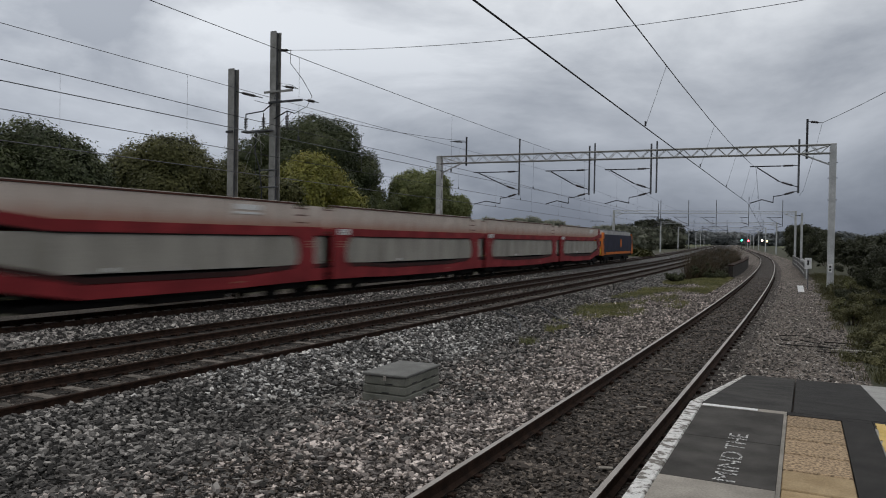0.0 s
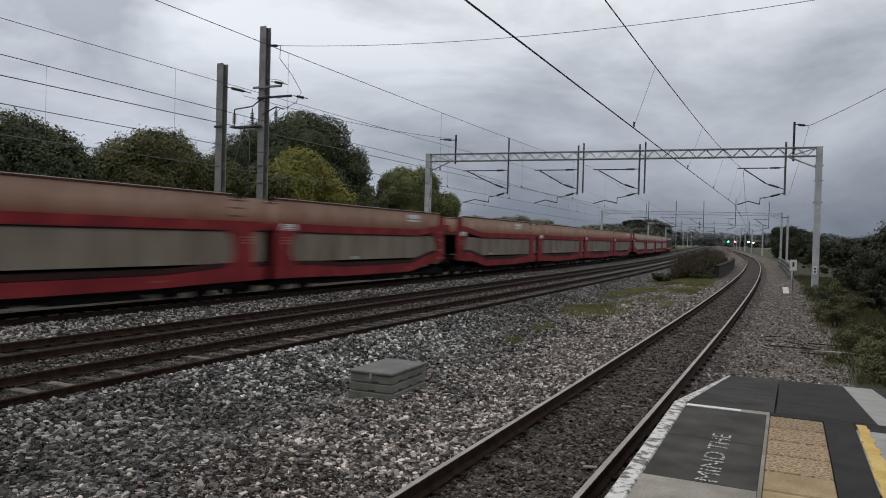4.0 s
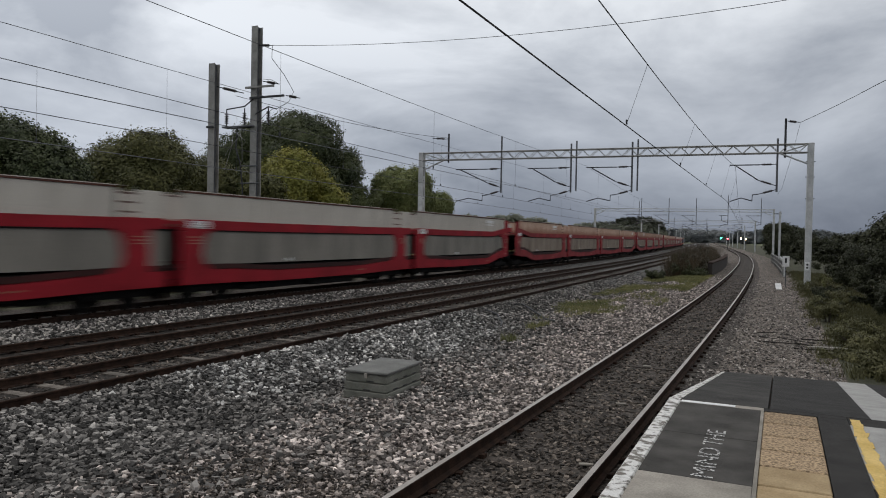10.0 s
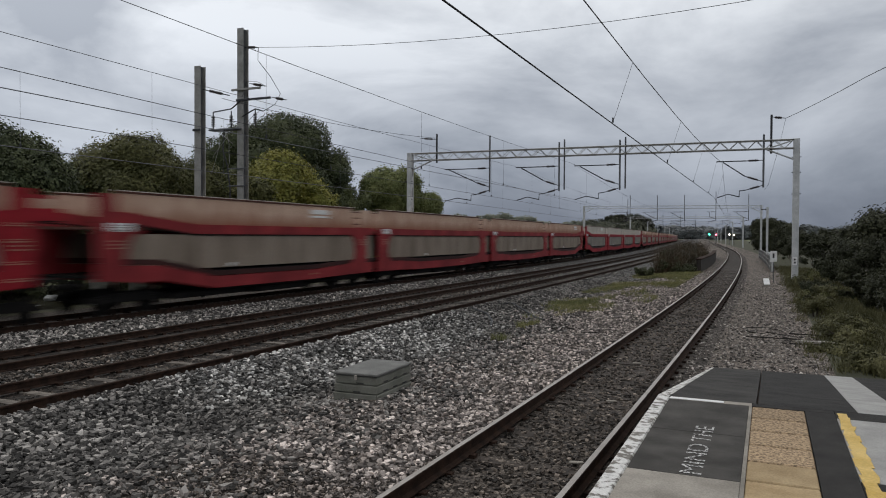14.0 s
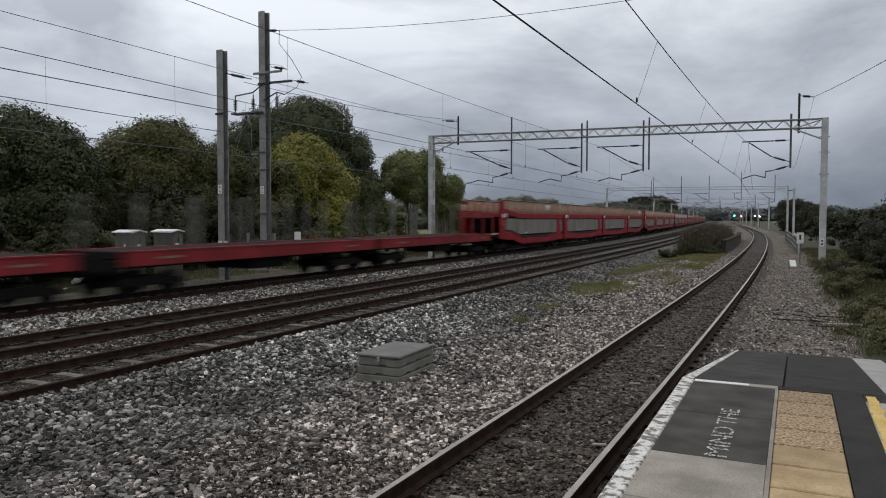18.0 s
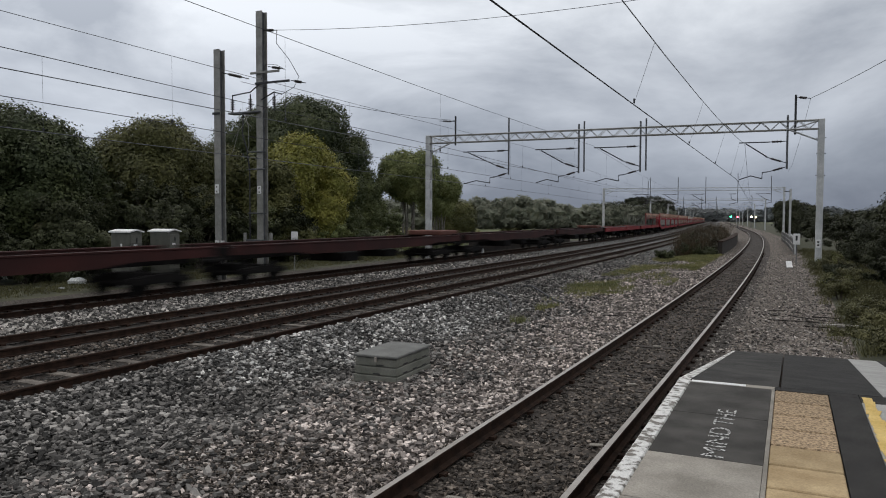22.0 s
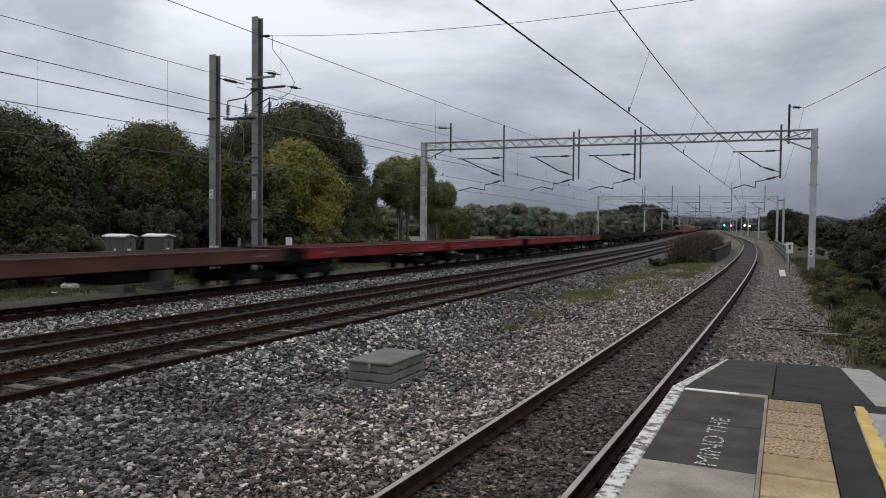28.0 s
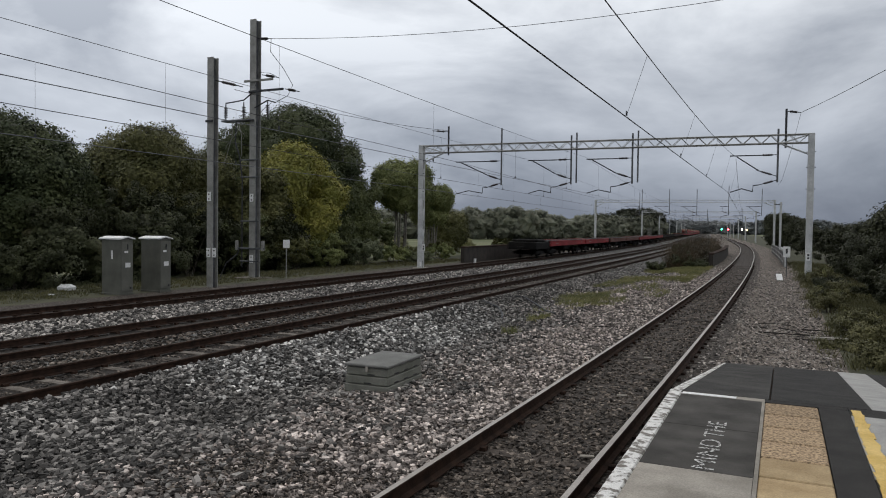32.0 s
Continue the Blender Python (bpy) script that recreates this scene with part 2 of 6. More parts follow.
M_YELLOW = mat("yellow_line_paint", (0.56, 0.37, 0.09), (0.68, 0.49, 0.17), 5, 0.7, 0, 0.15, 80)
M_WHITE = mat("chipped_white_paint", (0.17, 0.155, 0.135), (0.68, 0.67, 0.65), 15, 0.8, 0, 0.3, 160, (0.78, 0.77, 0.75), 12, mid=(0.42, 0.51))
M_STENCIL = mat("worn_stencil_paint", (0.06, 0.057, 0.054), (0.60, 0.595, 0.58), 46, 0.85, 0, 0.1, 150, (0.66, 0.66, 0.64), 9, mid=(0.46, 0.56))
M_PAVE = mat("worn_dark_paving", (0.042, 0.039, 0.0355), (0.078, 0.073, 0.067), 3.5, 0.9, 0, 0.25, 140, (0.095, 0.089, 0.081), 9, spec=0.25)
M_WHITE_CLEAN = mat("white_paint", (0.72, 0.72, 0.72), (0.82, 0.82, 0.81), 4, 0.6, 0, 0.05, 60)
M_BRICK = mat("grimy_brick", (0.06, 0.045, 0.038), (0.12, 0.085, 0.065), 6, 0.9, 0, 0.3, 40)
M_GALV = mat("galvanised_steel", (0.215, 0.213, 0.20), (0.315, 0.31, 0.295), 3, 0.6, 0.15, 0.05, 40)
M_GALV_DARK = mat("weathered_steel", (0.085, 0.09, 0.098), (0.15, 0.155, 0.165), 3, 0.6, 0.3, 0.08, 40)
M_POST = mat("pale_painted_post", (0.42, 0.43, 0.435), (0.58, 0.59, 0.59), 2, 0.7, 0, 0.08, 40)
M_IRON = mat("dark_ironwork", (0.028, 0.029, 0.033), (0.055, 0.056, 0.06), 8, 0.6, 0.4, 0.1, 60)
M_WIRE = mat("tarnished_copper_wire", (0.022, 0.021, 0.024), (0.05, 0.05, 0.055), 8, 0.6, 0.2, 0.0, 60)
M_WIRE_PALE = mat("grey_wire", (0.11, 0.115, 0.13), (0.16, 0.165, 0.18), 8, 0.6, 0.2, 0.0, 60)
M_INSUL = mat("brown_insulator", (0.02, 0.016, 0.016), (0.04, 0.03, 0.03), 8, 0.35, 0, 0.0, 60)
M_CAB = mat("grey_cabinet_paint", (0.082, 0.083, 0.070), (0.118, 0.118, 0.100), 2, 0.6, 0, 0.06, 40)
M_CAB_LIGHT = mat("grey_cabinet_door", (0.105, 0.106, 0.09), (0.14, 0.14, 0.12), 2, 0.6, 0, 0.06, 40)
M_BOX = mat("weathered_grp", (0.14, 0.142, 0.118), (0.215, 0.215, 0.185), 3, 0.8, 0, 0.2, 60)
M_BOX_TOP = mat("grey_lid", (0.125, 0.125, 0.118), (0.175, 0.175, 0.165), 3, 0.8, 0, 0.15, 60)
M_PLATE = mat("white_plate", (0.70, 0.70, 0.69), (0.80, 0.80, 0.79), 6, 0.5, 0, 0.0, 60)
M_INK = mat("black_print", (0.02, 0.02, 0.022), (0.03, 0.03, 0.032), 6, 0.6, 0, 0.0, 60)
M_BAG = mat("dirty_white_plastic", (0.55, 0.56, 0.56), (0.75, 0.76, 0.76), 6, 0.5, 0, 0.2, 40)
M_BARK = mat("bark", (0.05, 0.042, 0.034), (0.11, 0.095, 0.075), 5, 0.9, 0, 0.5, 30)
M_BARK_PALE = mat("pale_bark", (0.12, 0.11, 0.095), (0.22, 0.205, 0.18), 5, 0.9, 0, 0.4, 30)
M_TRAIN_BLACK = mat("grimy_black_steel", (0.006, 0.0058, 0.006), (0.015, 0.0135, 0.0125), 2, 0.8, 0.0, 0.1, 30, spec=0.12)
M_STICK = mat("dark_dead_wood", (0.012, 0.010, 0.009), (0.03, 0.026, 0.022), 6, 0.9, 0, 0.2, 40)
M_PARAPET = mat("brown_bridge_steel", (0.022, 0.018, 0.016), (0.045, 0.036, 0.03), 2, 0.8, 0, 0.1, 30)
M_TIMBER = mat("grey_timber", (0.24, 0.22, 0.19), (0.40, 0.38, 0.35), 6, 0.9, 0, 0.2, 40)


def leaf_mat(name, c1, c2, c3, spread=0.2):
    m = mat(name, c1, c2, 0.55, 0.62, 0, 0.0, 4, c3, 4, spread, True, 0.25)
    return m


L_DARK = leaf_mat("dark_foliage", (0.065, 0.079, 0.031), (0.137, 0.152, 0.060), (0.170, 0.175, 0.068))
L_DEEP = leaf_mat("deep_green_foliage", (0.038, 0.051, 0.022), (0.083, 0.097, 0.038), (0.110, 0.104, 0.043))
L_OLIVE = leaf_mat("olive_foliage", (0.070, 0.074, 0.026), (0.135, 0.132, 0.047), (0.170, 0.137, 0.050))
L_YELLOW = leaf_mat("turning_foliage", (0.163, 0.170, 0.036), (0.275, 0.255, 0.052), (0.336, 0.249, 0.049))
L_MID = leaf_mat("green_foliage", (0.117, 0.140, 0.049), (0.212, 0.230, 0.084), (0.246, 0.240, 0.089))
L_BROWN = leaf_mat("russet_foliage", (0.05, 0.038, 0.022), (0.09, 0.064, 0.036), (0.062, 0.066, 0.028))
L_SCRUB = leaf_mat("twiggy_scrub", (0.042, 0.038, 0.026), (0.072, 0.065, 0.043), (0.060, 0.060, 0.032))
# undergrowth leaves: the shade of the thicket is put into the colour
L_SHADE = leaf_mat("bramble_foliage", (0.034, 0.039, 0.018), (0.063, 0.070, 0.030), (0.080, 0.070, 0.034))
# the same leaves about a third darker, painting shade onto the bank
L_BANK_SHADE = leaf_mat("painted_shade_foliage", (0.026, 0.029, 0.014), (0.046, 0.050, 0.024), (0.058, 0.051, 0.028))
# haze over the distance is put into these paler, greyer leaf colours
L_FAR = leaf_mat("haze_paled_foliage", (0.1058, 0.1159, 0.0840), (0.1588, 0.1630, 0.1159), (0.1730, 0.1613, 0.1109), 0.08)
L_GRASS = leaf_mat("rough_grass", (0.13, 0.135, 0.055), (0.23, 0.22, 0.09), (0.25, 0.215, 0.105))
L_BANK = leaf_mat("dry_bank_grass", (0.066, 0.066, 0.028), (0.125, 0.117, 0.050), (0.15, 0.125, 0.058))
# blue-grey leaf colours stand in for the haze before the skyline
L_HAZE = leaf_mat("haze_coloured_foliage", (0.13, 0.145, 0.15), (0.17, 0.18, 0.175), (0.18, 0.18, 0.17), 0.08)
L_PALE = leaf_mat("pale_weed", (0.085, 0.10, 0.05), (0.16, 0.175, 0.10), (0.22, 0.22, 0.16))


# ---- mesh tools ----
class Build:
    """Collects faces with a material each, and gives them as one mesh."""

    def __init__(self):
        self.v, self.f, self.m, self.mats = [], [], [], []

    def add(self, verts, faces, material):
        if material not in self.mats:
            self.mats.append(material)
        k, o = self.mats.index(material), len(self.v)
        self.v.extend(verts)
        for face in faces:
            self.f.append([i + o for i in face])
            self.m.append(k)
        return self

    def box(self, x0, x1, y0, y1, z0, z1, material, b=0.0):
        """A box with chamfered edges of width b."""
        if not b:
            v = [(x, y, z) for x in (x0, x1) for y in (y0, y1) for z in (z0, z1)]
            return self.add(v, [(0, 1, 3, 2), (4, 6, 7, 5), (0, 4, 5, 1), (2, 3, 7, 6), (0, 2, 6, 4), (1, 5, 7, 3)], material)
        b = min(b, (x1 - x0) / 2.5, (y1 - y0) / 2.5, (z1 - z0) / 2.5)
        v, ix = [], {}
        for sx in (0, 1):
            for sy in (0, 1):
                for sz in (0, 1):
                    for ax in range(3):
                        p = [(x0, x1)[sx], (y0, y1)[sy], (z0, z1)[sz]]
                        for k, s in enumerate((sx, sy, sz)):
                            if k != ax:
                                p[k] += b if s == 0 else -b
                        ix[sx, sy, sz, ax] = len(v)
                        v.append(tuple(p))
        f = []
        for ax in range(3):
            o1, o2 = [a for a in range(3) if a != ax]
            for s in (0, 1):
                loop = []
                for a, c in ((0, 0), (1, 0), (1, 1), (0, 1)):
                    k = [0, 0, 0]
                    k[ax], k[o1], k[o2] = s, a, c
                    loop.append(ix[(*k, ax)])
                f.append(loop)
            for a in (0, 1):
                for c in (0, 1):
                    lo, hi = [0, 0, 0], [0, 0, 0]
                    lo[o1], lo[o2], hi[o1], hi[o2], hi[ax] = a, c, a, c, 1
                    f.append([ix[(*lo, o1)], ix[(*hi, o1)], ix[(*hi, o2)], ix[(*lo, o2)]])
        for sx in (0, 1):
            for sy in (0, 1):
                for sz in (0, 1):
                    f.append([ix[sx, sy, sz, a] for a in range(3)])
        return self.add(v, f, material)

    def prism(self, pts, x0, x1, material):
        """A polygon in y and z, given a thickness in x."""
        n = len(pts)
        v = [(x0, y, z) for y, z in pts] + [(x1, y, z) for y, z in pts]
        return self.add(v, [list(range(n))[::-1], list(range(n, 2 * n))] + [(i, (i + 1) % n, n + (i + 1) % n, n + i) for i in range(n)], material)

    def tube(self, pts, r, material, sides=6, r2=None):
        """A round bar along a line of points, from radius r to r2."""
        pts = [Vector(p) for p in pts]
        r2 = r if r2 is None else r2
        v, f = [], []
        for i, p in enumerate(pts):
            d = (pts[min(i + 1, len(pts) - 1)] - pts[max(i - 1, 0)]).normalized()
            side = d.cross(Vector((0, 0, 1)) if abs(d.z) < 0.9 else Vector((1, 0, 0))).normalized()
            up = side.cross(d)
            rr = r + (r2 - r) * i / max(1, len(pts) - 1)
            v += [tuple(p + rr * (math.cos(a) * side + math.sin(a) * up)) for a in (2 * math.pi * k / sides for k in range(sides))]
        for i in range(len(pts) - 1):
            f += [(i * sides + k, i * sides + (k + 1) % sides, (i + 1) * sides + (k + 1) % sides, (i + 1) * sides + k) for k in range(sides)]
        f += [list(range(sides))[::-1], list(range((len(pts) - 1) * sides, len(pts) * sides))]
        return self.add(v, f, material)

    def mesh(self, name, smooth=False):
        me = bpy.data.meshes.new(name)
        me.from_pydata(self.v, [], self.f)
        for m in self.mats:
            me.materials.append(m)
        me.polygons.foreach_set("material_index", self.m)
        if smooth:
            me.polygons.foreach_set("use_smooth", [True] * len(self.f))
        me.update()
        return me


def thing(name, label, category, m=None, group="", kind=""):
    ob = new(name)
    ob.empty_display_size = 0.2
    if m is not None:
        ob.matrix_basis = m
    return tagged(ob, label, category, group, kind)


def part(name, b, parent, label="", m=None, smooth=False):
    """One mesh object under a thing or a part."""
    ob = new(name, b if isinstance(b, bpy.types.Mesh) else b.mesh(name, smooth))
    ob.parent = parent
    if m is not None:
        ob.matrix_basis = m
    if label:
        ob["label"] = label
    return ob


def solid(name, b, label, category, group="", kind="", m=None, smooth=False):
    """A thing that is one mesh."""
    ob = new(name, b if isinstance(b, bpy.types.Mesh) else b.mesh(name, smooth))
    if m is not None:
        ob.matrix_basis = m
    return tagged(ob, label, category, group, kind)


def quads(name, v, material, kind="", label="", category="", n=4):
    """A mesh of loose faces with n corners each, from an array of corners."""
    me = bpy.data.meshes.new(name)
    k = len(v)
    me.vertices.add(k)
    me.vertices.foreach_set("co", np.asarray(v, np.float32).ravel())
    me.loops.add(k)
    me.loops.foreach_set("vertex_index", np.arange(k, dtype=np.int32))
    me.polygons.add(k // n)
    me.polygons.foreach_set("loop_start", np.arange(0, k, n, dtype=np.int32))
    me.polygons.foreach_set("loop_total", np.full(k // n, n, np.int32))
    me.materials.append(material)
    me.update(calc_edges=True)
    return me


# ---- the line of the railway: straight, a long bend to the left, then straight again ----
RAD, MIDX, BEND, STRAIGHT = 1887.0, -14.5, 7.0, 165.0


def at(q, s, z=0.0):
    """The place q metres across (as x on the straight) and s metres along the line."""
    if s <= BEND:
        return Vector((q, s, z))
    a, r = (min(s, STRAIGHT) - BEND) / RAD, RAD + q - MIDX
    on = max(0.0, s - STRAIGHT)
    return Vector((MIDX - RAD + r * math.cos(a) - on * math.sin(a), BEND + r * math.sin(a) + on * math.cos(a), z))


def turn(s):
    return max(0.0, min(s, STRAIGHT) - BEND) / RAD


def along(q, s, z=0.0, rz=0.0):
    p = at(q, s, z)
    return pose(p.x, p.y, p.z, 0, 0, math.degrees(turn(s)) + rz)


def near_q(s):
    """The near track's centre, across."""
    s = max(0.0, min(s, 340.0))
    return -2.563 + 0.01286 * s - 0.000287 * max(0, s - 4.4) ** 2 + 0.000265 * max(0, s - 7) ** 2


T1, T2, T3 = -11.135, -14.56, -19.765
GAUGE = 1.505
NEAR_Z = 0.15
LEFT = [(-1600, -2.0), (-300, -1.5), (-80, -0.9), (-45, -0.7), (-32, -0.45), (-27, -0.28), (-24.6, -0.16), (-22.9, -0.15), (-22.2, -0.20), (-21.5, -0.21),
        (-20.9, -0.21), (-18.75, -0.21), (-18.2, -0.10), (-16.4, -0.10), (-15.75, -0.20), (-13.55, -0.21), (-12.9, -0.07), (-12.2, -0.205), (-10.15, -0.205), (-9.85, -0.05), (-9.35, -0.06)]
MIDDLE = [(0.12, -0.20), (0.28, -0.31), (0.42, -0.22), (0.58, -0.06), (0.72, -0.02), (0.86, -0.03)]
RIGHT = [(-1.25, -0.03), (-0.85, -0.05), (0.85, -0.05), (1.3, -0.03), (1.75, -0.02), (2.6, 0.0), (3.6, 0.02), (4.6, -0.05), (6.5, -0.2), (12, -0.6), (40, -1.0), (300, -1.5), (1600, -2.0)]


def ground_z(q, s):
    n = near_q(s)
    if q <= LEFT[-1][0]:
        return float(np.interp(q, [a for a, _ in LEFT], [b for _, b in LEFT]))
    if q >= n + RIGHT[0][0]:
        return float(np.interp(q - n, [a for a, _ in RIGHT], [b for _, b in RIGHT]))
    w = (q - LEFT[-1][0]) / (n + RIGHT[0][0] - LEFT[-1][0])
    return float(np.interp(w, [0] + [a for a, _ in MIDDLE] + [1], [LEFT[-1][1]] + [b for _, b in MIDDLE] + [RIGHT[0][1]]))


def build_ground():
    stations = [-1500, -900, -600, -300, -150, -80, -50] + list(range(-40, 80, 2)) + list(range(80, 200, 5)) + list(range(200, 500, 20)) + list(range(500, 2101, 100))
    cols = []
    for s in stations:
        n = near_q(s)
        row = [(q, z) for q, z in LEFT]
        a, b = LEFT[-1][0], n + RIGHT[0][0]
        row += [(a + w * (b - a), z) for w, z in MIDDLE] + [(n + p, z) for p, z in RIGHT]
        cols.append(row)
    b = Build()
    k = len(cols[0])
    v = []
    for s, row in zip(stations, cols):
        for j, (q, z) in enumerate(row):
            p = at(q, s, z)
            rough = 0.035 if 19 <= j <= len(LEFT) + len(MIDDLE) else 0.0
            if rough:
                p.z += rough * noise.noise(Vector((p.x * 0.7, p.y * 0.7, 3.1)))
            v.append(tuple(p))
    nl, nm = len(LEFT), len(MIDDLE)

    def kind_of(j):
        if j < 4:
            return M_FIELD
        if j < 7:
            return M_SOIL
        if j < 9:
            return M_BROWN
        # track beds: oily, and darkened further for shadow
        if j in (10, 11, 14, 15, 17, 18):
            return M_BALLAST_DARK
        if j < nl + 2:
            return M_BALLAST
        if j < nl + nm:
            return M_MID
        j -= nl + nm
        return M_MID if j in (0,) else M_BROWN if j < 3 else M_MID if j < 6 else M_SOIL if j < 10 else M_FIELD
    groups = {}
    for i in range(len(stations) - 1):
        for j in range(k - 1):
            groups.setdefault(kind_of(j), []).append((i * k + j, i * k + j + 1, (i + 1) * k + j + 1, (i + 1) * k + j))
    b.v = v
    for m, faces in groups.items():
        b.mats.append(m)
        b.f += faces
        b.m += [len(b.mats) - 1] * len(faces)
    me = b.mesh("ground", True)
    solid("ground", me, "railway formation of grey stone ballast, old gravel and rough grass", "ground", kind="structure")


# ---- tracks ----
RAIL = [(-0.07, -0.159), (0.07, -0.159), (0.07, -0.148), (0.012, -0.128), (0.01, -0.045), (0.034, -0.034), (0.036, -0.008), (0.03, 0.0), (0.017, 0.001), (-0.017, 0.001), (-0.03, 0.0), (-0.036, -0.008), (-0.034, -0.034), (-0.01, -0.045), (-0.012, -0.128), (-0.07, -0.148)]


def rail(centre, side, z, top):
    stations = [-900, -500, -200, -80] + list(range(-30, 160, 3)) + list(range(160, 420, 10)) + list(range(420, 1101, 40))
    b, n = Build(), len(RAIL)
    v = []
    for s in stations:
        for dx, dz in RAIL:
            v.append(tuple(at(centre(s) + side * GAUGE / 2 + dx, s, z + dz)))
    side_f, top_f = [], []
    for i in range(len(stations) - 1):
        for k in range(n):
            f = (i * n + k, i * n + (k + 1) % n, (i + 1) * n + (k + 1) % n, (i + 1) * n + k)
            (top_f if k in (7, 8, 9) else side_f).append(f)
    b.v, b.mats = v, [M_RAIL_SIDE, top]
    b.f = side_f + top_f
    b.m = [0] * len(side_f) + [1] * len(top_f)
    return b


def build_track(centre, z, top, label, sleeper_material, first, last, sink=0.165):
    t = thing("railway_track", label, "track", group="parallel tracks", kind="structure")
    for side in (-1, 1):
        part("rail", rail(centre, side, z, top), t, "running rail with a rusty side and a worn head")
    sl = Build().prism([(-0.13, -0.2), (0.13, -0.2), (0.10, 0.0), (-0.10, 0.0)], -1.25, 1.25, sleeper_material)
    for side in (-1, 1):
        for d in (-0.1, 0.1):
            sl.box(side * GAUGE / 2 + d - 0.035, side * GAUGE / 2 + d + 0.035, -0.05, 0.05, -0.005, 0.045, M_RAIL_SIDE)
    me = sl.mesh("sleeper")
    rest = Build()
    k = 0
    s = first
    while s < last:
        part("sleeper", me, t, "", along(centre(s), s, z - sink + 0.010 * math.sin(k * 2.3) + 0.006 * math.sin(k * 5.1), 0.5 * math.sin(k * 1.7)))
        s += 0.66
        k += 1
    while s < 260:
        m = along(centre(s), s, z - sink)
        rest.add([tuple(m @ Vector(p)) for p in [(-1.25, -0.12, 0), (1.25, -0.12, 0), (1.25, 0.12, 0), (-1.25, 0.12, 0)]], [(0, 1, 2, 3)], sleeper_material)
        s += 0.66
    tagged(part("distant_sleepers", rest, t), kind="stuff")
    return t


# ---- platform with its end ramp ----
PZ, EDGE, RAMP0, RAMP1 = 0.95, -1.0, 7.73, 14.85


def ramp_z(y):
    return PZ if y <= RAMP0 else PZ - (y - RAMP0) * 0.1216


def sheet(b, x0, x1, y0, y1, lift, material, thick=0.03, x2=None, x3=None, wear=0):
    """A piece of surfacing, its top lift above the platform; x2 and x3: its sides at the far end."""
    x2, x3 = x0 if x2 is None else x2, x1 if x3 is None else x3
    z0, z1 = ramp_z(y0) + lift, ramp_z(y1) + lift
    v = [(x0, y0, z0), (x1, y0, z0), (x3, y1, z1), (x2, y1, z1)]
    v += [(x, y, z - thick) for x, y, z in v]
    return b.add(v, [(0, 1, 2, 3), (4, 7, 6, 5), (0, 4, 5, 1), (1, 5, 6, 2), (2, 6, 7, 3), (3, 7, 4, 0)], material)


def build_platform():
    p = thing("platform", "railway platform of asphalt and paving with a white edge and end ramp", "platform", kind="structure")
    body = Build()
    side = [(-60, -0.4), (RAMP1, -0.4), (RAMP1, ramp_z(RAMP1) - 0.06), (RAMP0, PZ - 0.06), (-60, PZ - 0.06)]
    body.prism(side, EDGE + 0.12, 4.2, M_BRICK)
    part("platform_body", body, p, "grimy brick platform wall and filling")
    y = RAMP0
    rnd = random.Random(4)
    while y > -8:
        ln = 0.92
        b = Build()
        b.box(EDGE, EDGE + 0.125, y - ln + 0.008, y, PZ - 0.16, PZ + 0.002, M_WHITE, 0.012)
        part("edge_stone", b, p, "white-painted edge stone, chipped")
        y -= ln
    b = Build()
    b.box(EDGE, EDGE + 0.125, -60, y, PZ - 0.16, PZ + 0.002, M_WHITE)
    part("edge_course", b, p)
    y = RAMP0 + 0.01
    while y < RAMP1 - 0.3:
        ln = 1.16
        part("edge_stone", sheet(Build(), EDGE + 0.01 * (y - RAMP0), EDGE + 0.11, y, min(y + ln, RAMP1) - 0.01, 0.0, M_WHITE, 0.16, EDGE + 0.01 * (y + ln - RAMP0)), p)
        y += ln
    surf = [
        ("dark_paving", EDGE + 0.13, -0.131, 6.40, 7.60, 0.0, M_PAVE),
        ("dark_paving", EDGE + 0.13, -0.131, 5.21, 6.39, 0.0, M_PAVE),
        ("paving_slab", EDGE + 0.13, -0.131, 4.29, 5.20, 0.0, M_SLAB),
        ("paving_slab", EDGE + 0.13, -0.131, 3.37, 4.28, 0.0, M_SLAB),
        ("paving_slab", EDGE + 0.13, -0.131, 2.45, 3.36, 0.0, M_SLAB),
        ("paving_slab", EDGE + 0.13, -0.131, -8, 2.44, 0.0, M_SLAB),
        ("cement_joint", -0.128, -0.101, -8, 7.60, 0.001, M_SLAB),
        ("cross_band", EDGE + 0.13, -0.105, 7.61, 7.735, 0.0, M_SLAB),
        ("asphalt_strip", 0.355, 0.60, -8, 7.60, 0.0, M_ASPHALT),
        ("platform_surface", 0.605, 4.2, -60, 5.55, -0.002, M_ASPHALT),
        ("pale_panel", 0.605, 4.2, 5.56, 7.42, -0.002, M_SLAB_GREY),
        ("platform_surface", 0.605, 4.2, 7.43, 7.735, -0.002, M_ASPHALT),
        ("asphalt_strip", -0.10, 0.60, 7.61, 7.735, -0.001, M_ASPHALT),
    ]
    for name, x0, x1, y0, y1, lift, m in surf:
        part(name, sheet(Build(), x0, x1, y0, y1, lift, m), p)
    part("ramp_surface", sheet(Build(), EDGE + 0.115, -0.07, RAMP0 + 0.01, RAMP1, 0.0, M_ASPHALT_OLD, 0.05), p, "worn grey asphalt of the ramp")
    part("ramp_surface", sheet(Build(), -0.05, 0.80, RAMP0 + 0.01, RAMP1, 0.0, M_ASPHALT, 0.05, -0.05, 0.97), p, "dark asphalt of the ramp")
    part("ramp_stripe", sheet(Build(), 0.805, 1.22, RAMP0 + 0.01, RAMP1, 0.0, M_SLAB_GREY, 0.05, 0.975, 1.42), p, "pale grey painted stripe on the ramp")
